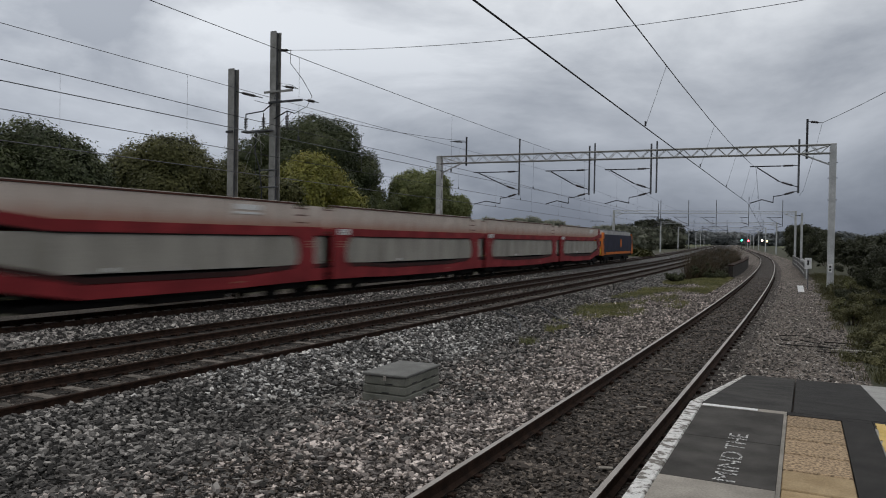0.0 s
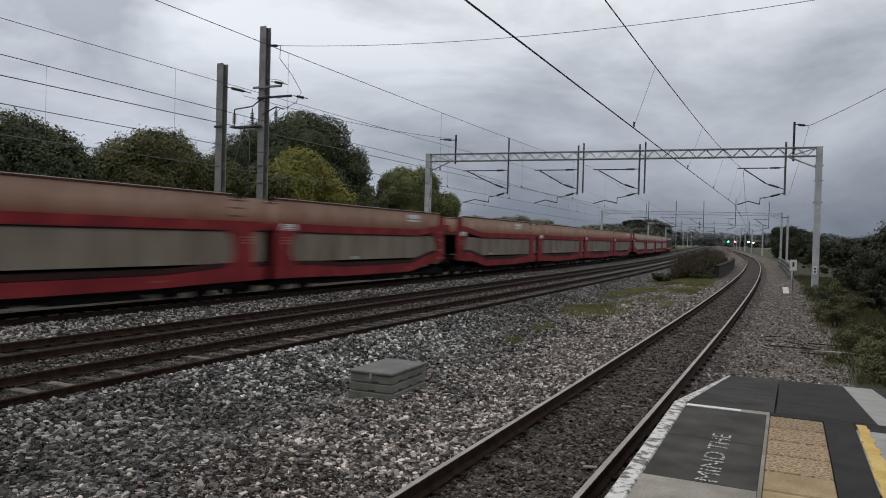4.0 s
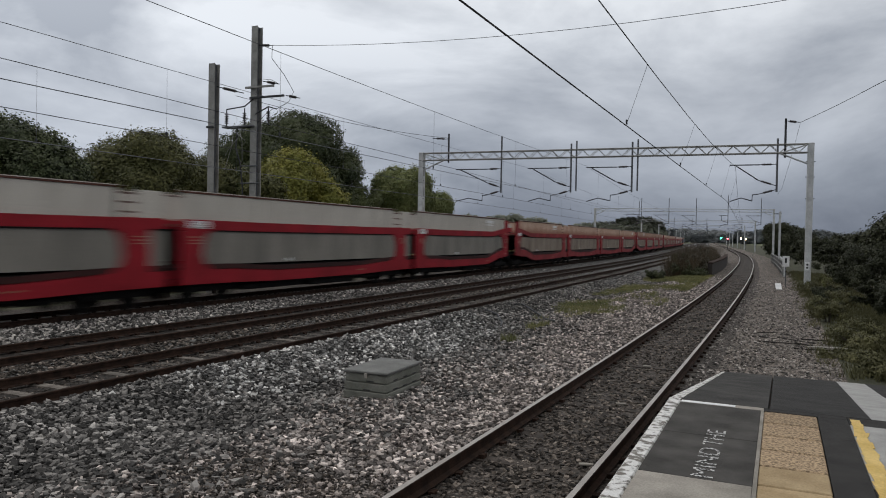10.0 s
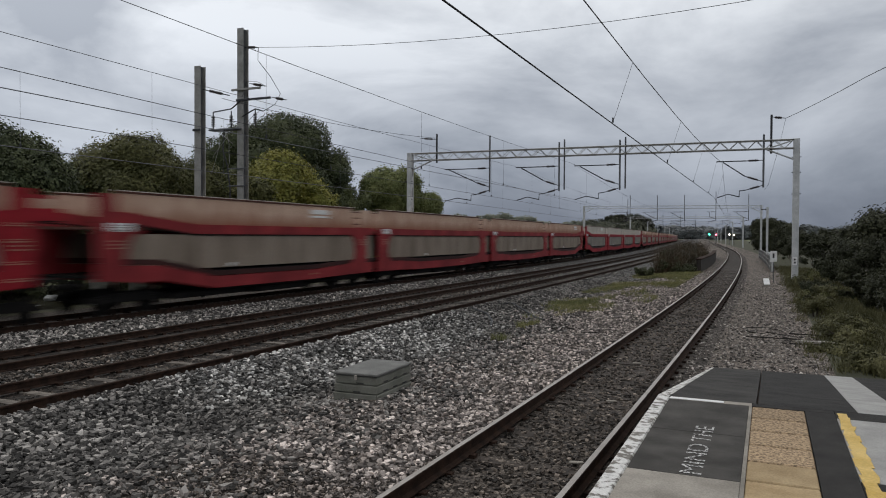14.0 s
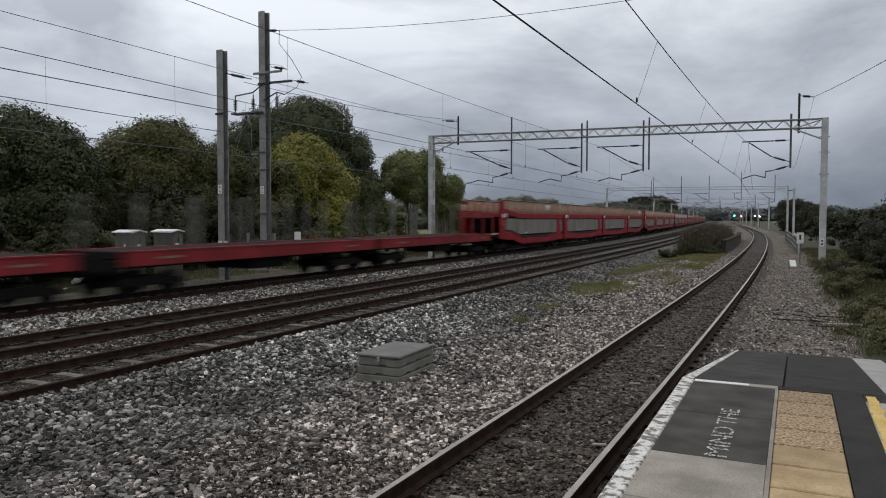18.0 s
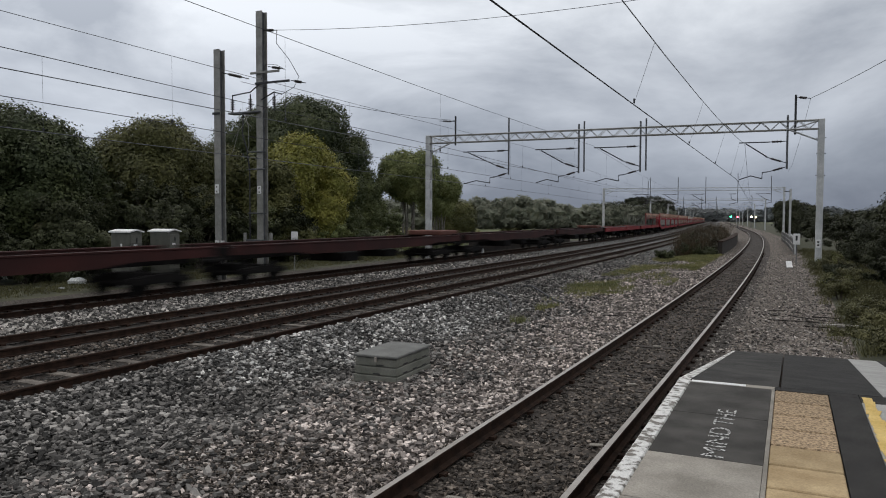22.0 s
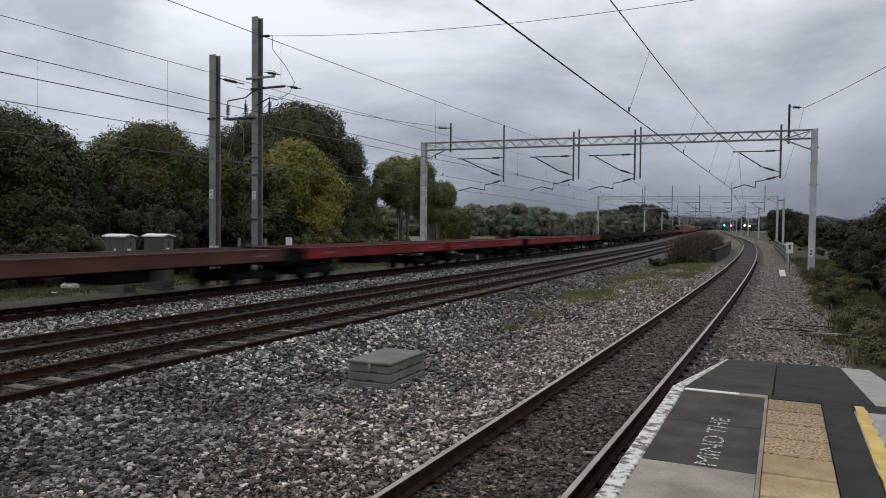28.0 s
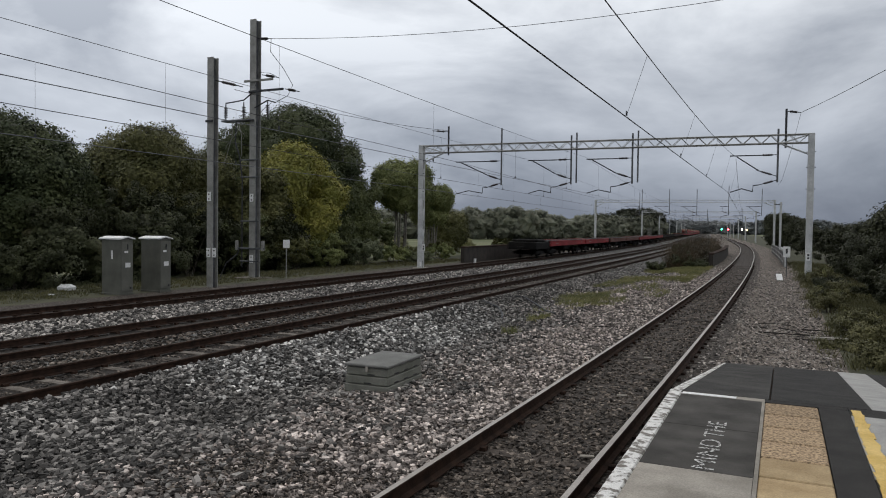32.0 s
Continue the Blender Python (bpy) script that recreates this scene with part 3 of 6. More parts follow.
    part("ramp_surface", sheet(Build(), 1.225, 4.2, RAMP0 + 0.01, RAMP1, 0.0, M_ASPHALT, 0.05, 1.425, 4.2), p)
    part("white_line", sheet(Build(), EDGE + 0.135, -0.36, 7.625, 7.70, 0.004, M_WHITE_CLEAN, 0.004), p, "white painted line across the platform end")
    # tactile paving, slab by slab, the older ones worn to their aggregate
    y, k = 7.595, 0
    while y > -8.0:
        m = M_TACTILE_WORN if y > 6.05 else M_TACTILE
        b = Build()
        b.box(-0.098, 0.348, y - 0.452, y - 0.012, PZ - 0.05, PZ, m, 0.008)
        if y > 3.6:
            for i in range(7):
                for j in range(7):
                    cx, cy = -0.098 + 0.446 * (i + 0.5) / 7, y - 0.455 + 0.447 * (j + 0.5) / 7
                    r = 0.016
                    top = [(cx + r * 0.6 * math.cos(a), cy + r * 0.6 * math.sin(a), PZ + 0.0008) for a in (k2 * math.pi / 3 for k2 in range(6))]
                    low = [(cx + r * math.cos(a), cy + r * math.sin(a), PZ - 0.001) for a in (k2 * math.pi / 3 for k2 in range(6))]
                    b.add(top + low, [range(6)] + [(i2, 6 + i2, 6 + (i2 + 1) % 6, (i2 + 1) % 6) for i2 in range(6)], m)
        part("tactile_slab", b, p)
        y -= 0.466
        k += 1
    # ragged yellow line
    rnd = random.Random(8)
    b = Build()
    y = 7.62
    while y > -8.0:
        ln = 0.13 + rnd.random() * 0.1
        c0, c1 = 0.615 + rnd.uniform(-0.012, 0.012), 0.715 + rnd.uniform(-0.02, 0.02)
        sheet(b, c0, c1, y - ln, y, 0.005, M_YELLOW, 0.005, 0.615 + rnd.uniform(-0.012, 0.012), 0.715 + rnd.uniform(-0.02, 0.02))
        y -= ln
    part("yellow_line", b, p, "ragged yellow painted safety line")
    # worn stencil on the dark paving, read from the track side
    for text, y0, size, stretch in (("MIND", 5.215, 0.155, 1.0), ("THE", 6.09, 0.155, 1.0)):
        cu = bpy.data.curves.new("stencil", "FONT")
        cu.body, cu.size, cu.extrude = text, size * 1.38, 0.0006
        tmp = bpy.data.objects.new("stencil", cu)
        me = bpy.data.meshes.new_from_object(tmp)
        bpy.data.objects.remove(tmp)
        me.materials.append(M_STENCIL)
        w = max(v.co.x for v in me.vertices)
        k = (0.80 if text == "MIND" else 0.52) / w
        m = Matrix.Translation((-0.378, y0, PZ + 0.0036)) @ pose(0, 0, 0, 0, 0, 90) @ Matrix.Diagonal((k, 1.0, 1, 1))
        me.transform(m)
        part("stencil_word", me, p, "worn white stencilled word")


# ---- overhead line ----
def girder(b, a, c, depth, width, material, step=1.0):
    """A lattice girder between two points, top chords at their height."""
    a, c = Vector(a), Vector(c)
    d = c - a
    side = Vector((-d.y, d.x, 0)).normalized() * width / 2
    n = max(2, round(d.length / step))
    low = Vector((0, 0, -depth))
    for off in (side, -side):
        b.tube([a + off, c + off], 0.035, material, 5)
        b.tube([a + off + low, c + off + low], 0.035, material, 5)
        for i in range(n):
            p, q = a + d * (i / n) + off, a + d * ((i + 1) / n) + off
            mid = (p + q) / 2
            b.tube([p, mid + low], 0.017, material, 4)
            b.tube([mid + low, q], 0.017, material, 4)
    for i in range(n + 1):
        p = a + d * (i / n)
        b.tube([p + side, p - side], 0.014, material, 4)
    return b


def hcol(b, x, y, z0, z1, w, d, material, web=None, t=0.03):
    """A steel H-section column: flanges across y, web between; web: darker tone that paints its recess shade."""
    a, c, e = w / 2, d / 2, t / 2
    ring = [(-a, -c), (a, -c), (a, t - c), (e, t - c), (e, c - t), (a, c - t), (a, c), (-a, c), (-a, c - t), (-e, c - t), (-e, t - c), (-a, t - c)]
    v = [(x + p, y + q, z) for z in (z0, z1) for p, q in ring]
    o = len(b.v)
    faces = [(i, (i + 1) % 12, 12 + (i + 1) % 12, 12 + i) for i in range(12)]
    b.add(v, [f for i, f in enumerate(faces) if i not in (3, 9)] + [range(11, -1, -1), range(12, 24)], material)
    if web and web not in b.mats:
        b.mats.append(web)
    for i in (3, 9):
        b.f.append([o + k for k in faces[i]])
        b.m.append(b.mats.index(web or material))
    return b


def insulator(b, p, q, r=0.07):
    """Ribbed insulator in the middle of the bar p-q."""
    p, q = Vector(p), Vector(q)
    d = q - p
    b.tube([p, q], 0.022, M_IRON, 5)
    b.tube([p + d * 0.24, p + d * 0.74], r * 0.62, M_INSUL, 8)
    for k in range(6):
        c = p + d * (0.28 + 0.075 * k)
        b.tube([c, c + d.normalized() * 0.03], r, M_INSUL, 8)
    return b


def cantilever(parent, x, y, zb, reach, mess_z, cont_z, rz):
    """Drop tube with top bracket, strut and registration arm reaching to the left by reach."""
    m = pose(x, y, 0, 0, 0, rz)
    tube = part("drop_tube", Build().tube([(0, 0, zb), (0, 0, 5.42)], 0.055, M_GALV_DARK, 8), parent, "weathered steel drop tube", m)
    part("top_bracket", insulator(Build().tube([(-reach, 0, mess_z), (-0.9, 0, mess_z)], 0.034, M_IRON, 5), (-1.05, 0, mess_z), (0, 0, mess_z + 0.02)), tube)
    part("strut", insulator(Build().tube([(-reach + 0.35, 0, mess_z - 0.05), (-1.0, 0, 6.1)], 0.034, M_IRON, 5), (-1.1, 0, 6.12), (0, 0, 5.75)), tube)
    b = Build()
    insulator(b, (0, 0, 5.55), (-0.95, 0, 5.28))
    b.tube([(-0.95, 0, 5.28), (-1.25, 0, 5.25), (-1.27, 0, cont_z + 0.05)], 0.034, M_IRON, 5)
    b.tube([(-1.27, 0, cont_z + 0.05), (-reach * 0.62 - 0.3, 0, cont_z + 0.22), (-reach + 0.05, 0, cont_z + 0.02)], 0.03, M_IRON, 5)
    part("registration_arm", b, tube)
    return tube


def portal(s, ql, qr, top, tubes, group, near=False, skew=0.0):
    """A pair of posts with a lattice beam over all tracks."""
    pl, pr = at(ql, s), at(qr, s + skew)
    p = thing("overhead_line_portal", "pale steel posts with a lattice beam carrying the overhead wires", "portal", group=group)
    for q, nm in ((pl, -1), (pr, 1)):
        b = Build()
        z0 = -0.5
        b.box(q.x - 0.17, q.x + 0.17, q.y - 0.19, q.y - 0.10, z0, top, M_POST, 0.02)
        b.box(q.x - 0.17, q.x + 0.17, q.y + 0.10, q.y + 0.19, z0, top, M_POST, 0.02)
        b.box(q.x - 0.12, q.x + 0.12, q.y - 0.1, q.y + 0.1, z0, top - 0.02, M_GALV)
        if near:
            zz = 0.4
            while zz < top - 0.6:
                b.box(q.x - 0.172, q.x + 0.172, q.y - 0.11, q.y + 0.11, zz, zz + 0.75, M_POST)
                zz += 1.35
            for zz in (top - 1.05, top - 1.9, top - 3.1):
                b.tube([(q.x - 0.24, q.y - 0.15, zz), (q.x + 0.24, q.y - 0.15, zz)], 0.025, M_IRON, 6)
        post = part("post", b, p, "pale painted battened steel post")
        g = Build()
        g.box(q.x - 0.4, q.x + 0.4, q.y - 0.4, q.y + 0.4, -0.6, -0.06, M_SLAB, 0.03)
        part("footing", g, post)
        if near:
            pb = Build()
            px = q.x + (0.30 if nm < 0 else -0.02)
            pb.box(px - 0.11, px + 0.11, q.y - 0.215, q.y - 0.20, 1.05, 1.5, M_PLATE, 0.004)
            for k in range(2):
                pb.box(px - 0.05, px + 0.05, q.y - 0.219, q.y - 0.216, 1.14 + 0.17 * k, 1.24 + 0.17 * k, M_INK)
            part("number_plate", pb, post, "small white plate with dark marks")
            pb = Build()
            pb.box(q.x + 0.02, q.x + 0.14, q.y - 0.21, q.y - 0.195, 0.02, 0.30, M_WHITE_CLEAN, 0.004)
            part("base_plate_mark", pb, post)
    d = pr - pl
    u = d.normalized()
    # far beams take the pale post colour in place of haze
    beam = Build()
    girder(beam, pl + u * 0.15 + Vector((0, 0, top - 0.06)), pr - u * 0.15 + Vector((0, 0, top - 0.06)), 0.47, 0.42, M_GALV if near else M_POST, 0.95)
    part("lattice_beam", beam, p, "weathered steel lattice beam")
    for q, sg in ((pl, 1), (pr, -1)):
        br = Build()
        br.tube([q + u * sg * 0.15 + Vector((0, 0, top - 1.15)), q + u * sg * 1.55 + Vector((0, 0, top - 0.55))], 0.05, M_POST, 6)
        br.tube([q + u * sg * 0.2 + Vector((0, 0, top - 0.1)), q + u * sg * 1.55 + Vector((0, 0, top - 0.53))], 0.04, M_POST, 6)
        part("corner_brace", br, p)
    rz = math.degrees(math.atan2(u.y, u.x))
    for q, zb, reach in tubes:
        k = (q - ql) / (qr - ql)
        c = pl + d * k
        cantilever(p, c.x, c.y, zb, reach, 6.95, 4.85, rz)
    return p, pl, u


def wire(name, pts, r, material, label):
    return solid(name, Build().tube(pts, r, material, 5), label, "wire", "overhead wires")


def sagged(a, c, sag, n=10):
    a, c = Vector(a), Vector(c)
    return [a + (c - a) * (k / n) + Vector((0, 0, -4 * sag * (k / n) * (1 - k / n))) for k in range(n + 1)]


def catenary(spans, mess_mat, cont_mat, r, mid=0.55):
    """Messenger and contact wire over spans of points (messenger, contact), with droppers."""
    mess, cont, drops = [], [], []
    for (m0, c0), (m1, c1) in zip(spans, spans[1:]):
        ln = (m1 - m0).length
        sag = mid * (ln / 65) ** 2
        mess += sagged(m0, m1, sag, 12)[:-1]
        cont += sagged(c0, c1, 0.03, 6)[:-1]
        k = max(2, round(ln / 9))
        for i in range(k):
            f = (i + 0.5) / k
            drops.append((m0 + (m1 - m0) * f + Vector((0, 0, -4 * sag * f * (1 - f))), c0 + (c1 - c0) * f))
    t = thing("overhead_wire", "dark messenger wire carrying a contact wire on thin droppers", "wire", group="overhead wires")
    part("messenger_wire", Build().tube(mess + [spans[-1][0]], r * 0.9, mess_mat, 5), t)
    part("contact_wire", Build().tube(cont + [spans[-1][1]], r, cont_mat, 5), t)
    for a, c in drops:
        b = Build()
        b.tube([a, c], 0.004, M_WIRE_PALE, 4)
        b.box(c.x - 0.012, c.x + 0.012, c.y - 0.03, c.y + 0.03, c.z, c.z + 0.09, M_IRON)
        part("dropper", b, t)
    return t


# ---- lineside things ----
def plate(parent, x, y, z, w, h, axis, name="label_plate", label="small white plate with dark marks", bars=2):
    """A small sign; axis 'y': it faces the -y side, 'x': the +x side."""
    b = Build()
    for k in range(-1, bars):
        ww, z0, z1 = (w, z - h / 2, z + h / 2) if k < 0 else (w * 0.3, z - h / 2 + h * (k + 0.3) / bars, z - h / 2 + h * (k + 0.6) / bars)
        d = (0.0, 0.012) if k < 0 else (0.012, 0.016)
        m = M_PLATE if k < 0 else M_INK
        if axis == "y":
            b.box(x - ww / 2, x + ww / 2, y - d[1], y - d[0], z0, z1, m)
        else:
            b.box(x + d[0], x + d[1], y - ww / 2, y + ww / 2, z0, z1, m)
    return part(name, b, parent, label)


def build_masts():
    # lower mast: a plain H-section column turned to the line
    p = thing("overhead_line_mast", "grey steel column with white number plates beside the far track", "mast", pose(-22.85, 25.0, -0.2), "line masts")
    # darker steel on the web paints the shade of the recess
    b = hcol(Build(), 0, 0, 0, 10.15, 0.33, 0.34, M_GALV, M_GALV_DARK, 0.04)
    part("column", b, p, "galvanised H-section column")
    b = Build()
    b.box(-0.5, 0.5, -0.5, 0.5, -0.3, 0.02, M_SLEEPER, 0.03)
    part("footing", b, p)
    for z, x in ((4.05, 0.0), (1.58, -0.02), (1.58, 0.30)):
        plate(p, x, -0.215, z, 0.22, 0.40, "y")
    b = insulator(Build(), (0.15, 0.0, 9.15), (1.35, 0.35, 8.85))
    part("insulator", b, p)
    part("bracket", Build().box(-0.2, 0.22, -0.26, -0.21, 7.3, 7.4, M_IRON, 0.01), p)
    # tall switching mast
    p = thing("overhead_line_mast", "tall grey steel mast with cross-arms, insulators and switch gear", "mast", pose(-25.1, 30.6, -0.2), "line masts")
    b = hcol(Build(), 0, 0, 0, 13.5, 0.38, 0.44, M_GALV, M_GALV_DARK, 0.045)
    part("column", b, p, "galvanised H-section column")
    b = Build()
    b.box(-0.8, 0.8, -0.7, 0.6, -0.3, 0.08, M_SLEEPER, 0.03)
    part("footing", b, p)
    b = insulator(Build(), (0.2, -0.1, 12.5), (1.15, -0.15, 12.4))
    part("top_insulator", b, p)
    for z, x1 in ((10.25, 1.55), (9.7, 2.2)):
        a = part("cross_arm", Build().box(-0.5 if z > 10 else -0.2, x1 - 0.2, -0.32, -0.24, z, z + 0.11, M_GALV if z > 10 else M_IRON, 0.01), p, "steel cross-arm")
        b = insulator(Build(), (x1 - 0.9, -0.28, z + 0.32), (x1 + 0.15, -0.28, z + 0.1)) if z > 10 else insulator(Build(), (x1 - 0.1, -0.28, z + 0.05), (x1 + 0.8, -0.3, z - 0.15))
        part("insulator", b, a)
    sw = part("switch_platform", Build().box(-1.9, 0.1, -0.45, 0.05, 8.25, 8.33, M_GALV_DARK, 0.01), p, "steel frame of the switch gear")
    for k, x in enumerate((-1.75, -0.55, 1.0)):
        b = Build()
        for j in range(6):
            b.tube([(x, -0.25, 8.5 + 0.09 * j), (x, -0.25, 8.54 + 0.09 * j)], 0.10, M_INSUL, 8)
        b.tube([(x, -0.25, 8.3), (x, -0.25, 9.25)], 0.03, M_IRON, 6)
        part("post_insulator", b, sw)
    b = Build()
    b.tube([(-1.75, -0.25, 9.25), (-0.55, -0.25, 9.35), (0.0, -0.25, 9.7)], 0.035, M_IRON, 6)
    b.tube([(0.15, -0.25, 8.9), (1.0, -0.25, 9.25), (1.5, -0.25, 9.1)], 0.035, M_IRON, 6)
    part("switch_blade", b, sw)
    for z in (0.9, 3.0, 5.3, 6.2):
        part("cable_bracket", Build().box(-0.75, 0.45, -0.3, -0.22, z, z + 0.06, M_GALV_DARK, 0.01), p)
    b = Build()
    b.tube([(-0.62, -0.26, 0.6), (-0.62, -0.26, 5.2), (-0.8, -0.26, 6.4), (-1.1, -0.26, 7.2), (-1.0, -0.26, 8.3)], 0.035, M_IRON, 6)
    part("cable", b, p, "black cable clipped to the mast")
    b = Build()
    b.tube([(-0.55, -0.3, 2.0), (-0.8, -0.4, 1.3), (-1.3, -0.7, 0.8), (-1.5, -0.9, 0.1)], 0.035, M_IRON, 6)
    part("cable_duct", b, p)
    b = Build()
    b.box(-1.0, 0.9, -0.35, -0.27, 1.55, 1.65, M_GALV_DARK, 0.01)
    for x in (-0.9, 0.8):
        b.box(x - 0.06, x + 0.06, -0.4, -0.25, 1.5, 2.0, M_GALV, 0.01)
    part("handle_frame", b, p)
    for z in (4.25, 1.05):
        plate(p, -0.02, -0.235, z, 0.24, 0.42, "y")
    b = Build()
    b.tube([(1.15, -0.2, 12.38), (1.2, -0.3, 11.7), (2.0, -0.3, 10.8), (2.6, -0.3, 9.9), (2.3, -0.3, 9.4), (1.5, -0.25, 9.1)], 0.016, M_WIRE, 5)
    b.tube([(0.2, -0.3, 9.9), (0.5, -0.3, 10.7), (1.2, -0.3, 10.6), (1.6, -0.3, 10.4)], 0.012, M_WIRE, 5)
    b.tube([(0.3, -0.3, 8.4), (0.9, -0.3, 8.9), (1.3, -0.3, 9.1)], 0.012, M_WIRE, 5)
    for x0, x1, dz in ((-1.75, -0.3, 0.9), (-1.2, -1.6, 2.2), (-0.9, -0.5, 1.9), (-0.55, -1.5, 1.4)):
        b.tube([(x0, -0.35, 8.4), (x0 * 0.6 + x1 * 0.4 + 0.25, -0.5, 8.4 - dz * 0.45), (x1, -0.45, 8.4 - dz), (x1 - 0.15, -0.4, 8.2 - dz)], 0.013, M_GALV, 5)
    part("jumper_cable", b, p, "looping jumper cables")


def build_cabinets():
    for x0, y0 in ((-23.97, 20.14), (-23.72, 21.84)):
        p = thing("lineside_cabinet", "grey steel equipment cabinet with a pale sloping roof beside the track", "cabinet", pose(x0, y0, -0.15) @ Matrix.Diagonal((0.91, 0.95, 1.0, 1)), "lineside cabinets")
        b = Build()
        b.box(0, 1.13, 0, 0.62, 0.05, 2.12, M_CAB, 0.015)
        body = part("body", b, p, "grey painted steel body")
        part("plinth", Build().box(-0.02, 1.15, -0.02, 0.64, -0.3, 0.07, M_CAB, 0.01), p)
        d = Build()
        d.box(1.13, 1.155, 0.03, 0.59, 0.15, 2.05, M_CAB_LIGHT, 0.008)
        door = part("door", d, p, "lighter grey door")
        part("handle", Build().box(1.155, 1.19, 0.30, 0.34, 1.75, 1.95, M_IRON, 0.008), door)
        plate(door, 1.156, 0.33, 1.15, 0.26, 0.18, "x", bars=0)
        part("vent", Build().box(1.155, 1.168, 0.16, 0.34, 1.62, 1.70, M_PLATE, 0.004), door)
        part("lock", Build().box(1.155, 1.18, 0.42, 0.50, 0.22, 0.30, M_IRON, 0.008), door)
        r = Build()
        r.add([(-0.10, -0.06, 2.14), (1.2, -0.06, 2.14), (1.2, 0.31, 2.22), (-0.10, 0.31, 2.22), (1.2, 0.68, 2.14), (-0.10, 0.68, 2.14)]
              + [(-0.10, -0.06, 2.19), (1.2, -0.06, 2.19), (1.2, 0.31, 2.27), (-0.10, 0.31, 2.27), (1.2, 0.68, 2.19), (-0.10, 0.68, 2.19)],
              [(0, 3, 2, 1), (3, 5, 4, 2), (6, 7, 8, 9), (9, 8, 10, 11), (0, 1, 7, 6), (1, 2, 8, 7), (2, 4, 10, 8), (4, 5, 11, 10), (5, 3, 9, 11), (3, 0, 6, 9)], M_WHITE_CLEAN)
        part("roof", r, p, "pale sloping roof")
        part("gable", Build().prism([(0.0, 2.12), (0.62, 2.12), (0.31, 2.22)], 1.05, 1.13, M_CAB_LIGHT), p)
        if y0 < 21:
            plate(body, 0.62, 0.0, 1.55, 0.09, 0.32, "y", "latch", "white latch plate", 0)


def build_chamber():
    p = thing("cable_chamber", "weathered grey sectional cable chamber with a lid, on the gravel", "chamber", pose(-6.02, 10.72, -0.10, 0, 0, 1.5) @ Matrix.Diagonal((0.93, 0.93, 1.0, 1)))
    for k in range(3):
        b = Build()
        z0 = 0.005 + 0.14 * k
        ins = 0.012 * k
        b.box(-0.43 + ins, 0.43 - ins, -0.70 + ins, 0.70 - ins, z0, z0 + 0.13, M_BOX, 0.012)
        for s in (-1, 1):
            for y in (-0.38, 0.0, 0.38):
                b.box(s * (0.432 - ins) - 0.003, s * (0.432 - ins) + 0.003, y - 0.09 + 0.03 * k, y + 0.07 + 0.03 * k, z0 + 0.015, z0 + 0.032, M_INK)
            b.box(-0.1 + 0.06 * k, 0.04 + 0.06 * k, s * (0.702 - ins) - 0.003, s * (0.702 - ins) + 0.003, z0 + 0.015, z0 + 0.032, M_INK)
        part("ring_section", b, p)
    lid = Build()
    lid.box(-0.435, 0.435, -0.71, 0.71, 0.427, 0.47, M_BOX_TOP, 0.012)
    part("lid", lid, p, "flat grey lid")
    part("latch", Build().box(0.0, 0.05, -0.73, -0.70, 0.36, 0.44, M_SLAB, 0.006), p)


def sign_post(x, y, z0, h, w, hh, label, rz, pole):
    p = thing("track_sign", label, "sign", pose(x, y, z0, 0, 0, rz), "lineside signs")
    part("post", Build().tube([(0, 0.03, -0.2), (0, 0.03, h)], 0.03, pole, 6), p)
    b = Build()
    b.box(-w / 2, w / 2, -0.015, 0.0, h - hh, h, M_PLATE, 0.004)
    board = part("board", b, p, "white board")
    return p, board


def parapet(pts, z0, z1, label):
    b = Build()
    for (q0, s0), (q1, s1) in zip(pts, pts[1:]):
        a, c = at(q0, s0), at(q1, s1)
        d = (c - a).normalized()
        n = Vector((-d.y, d.x, 0)) * 0.16
        v = [a - n, a + n, c + n, c - n]
        vv = [(p.x, p.y, z0) for p in v] + [(p.x, p.y, z1) for p in v]
        b.add(vv, [(0, 3, 2, 1), (4, 5, 6, 7), (0, 1, 5, 4), (1, 2, 6, 5), (2, 3, 7, 6), (3, 0, 4, 7)], M_PARAPET)
        n = n * 1.35
        v = [a - n, a + n, c + n, c - n]
        vv = [(p.x, p.y, z1 + 0.002) for p in v] + [(p.x, p.y, z1 + 0.09) for p in v]
        b.add(vv, [(0, 3, 2, 1), (4, 5, 6, 7), (0, 1, 5, 4), (1, 2, 6, 5), (2, 3, 7, 6), (3, 0, 4, 7)], M_RAIL_SIDE)
    solid("bridge_parapet", b, label, "parapet", "bridge parapets", "structure")


def signal(q, s, z, colour, label, power):
    p = thing("colour_light_signal", label, "signal", along(q, s), "colour light signals")
    part("post", Build().tube([(0, 0.1, -0.4), (0, 0.1, z + 0.5)], 0.07, M_GALV_DARK, 8), p)
    b = Build()
    b.box(-0.28, 0.28, 0.0, 0.12, z - 0.7, z + 0.45, M_INK, 0.03)
    head = part("signal_head", b, p, "black signal head")
    m = glow(label.split()[0] + "_lamp", colour, power)
    b = Build()
    b.tube([(0, -0.02, z), (0, -0.05, z)], 0.27, m, 12)
    part("lens", b, head, "lit lens")


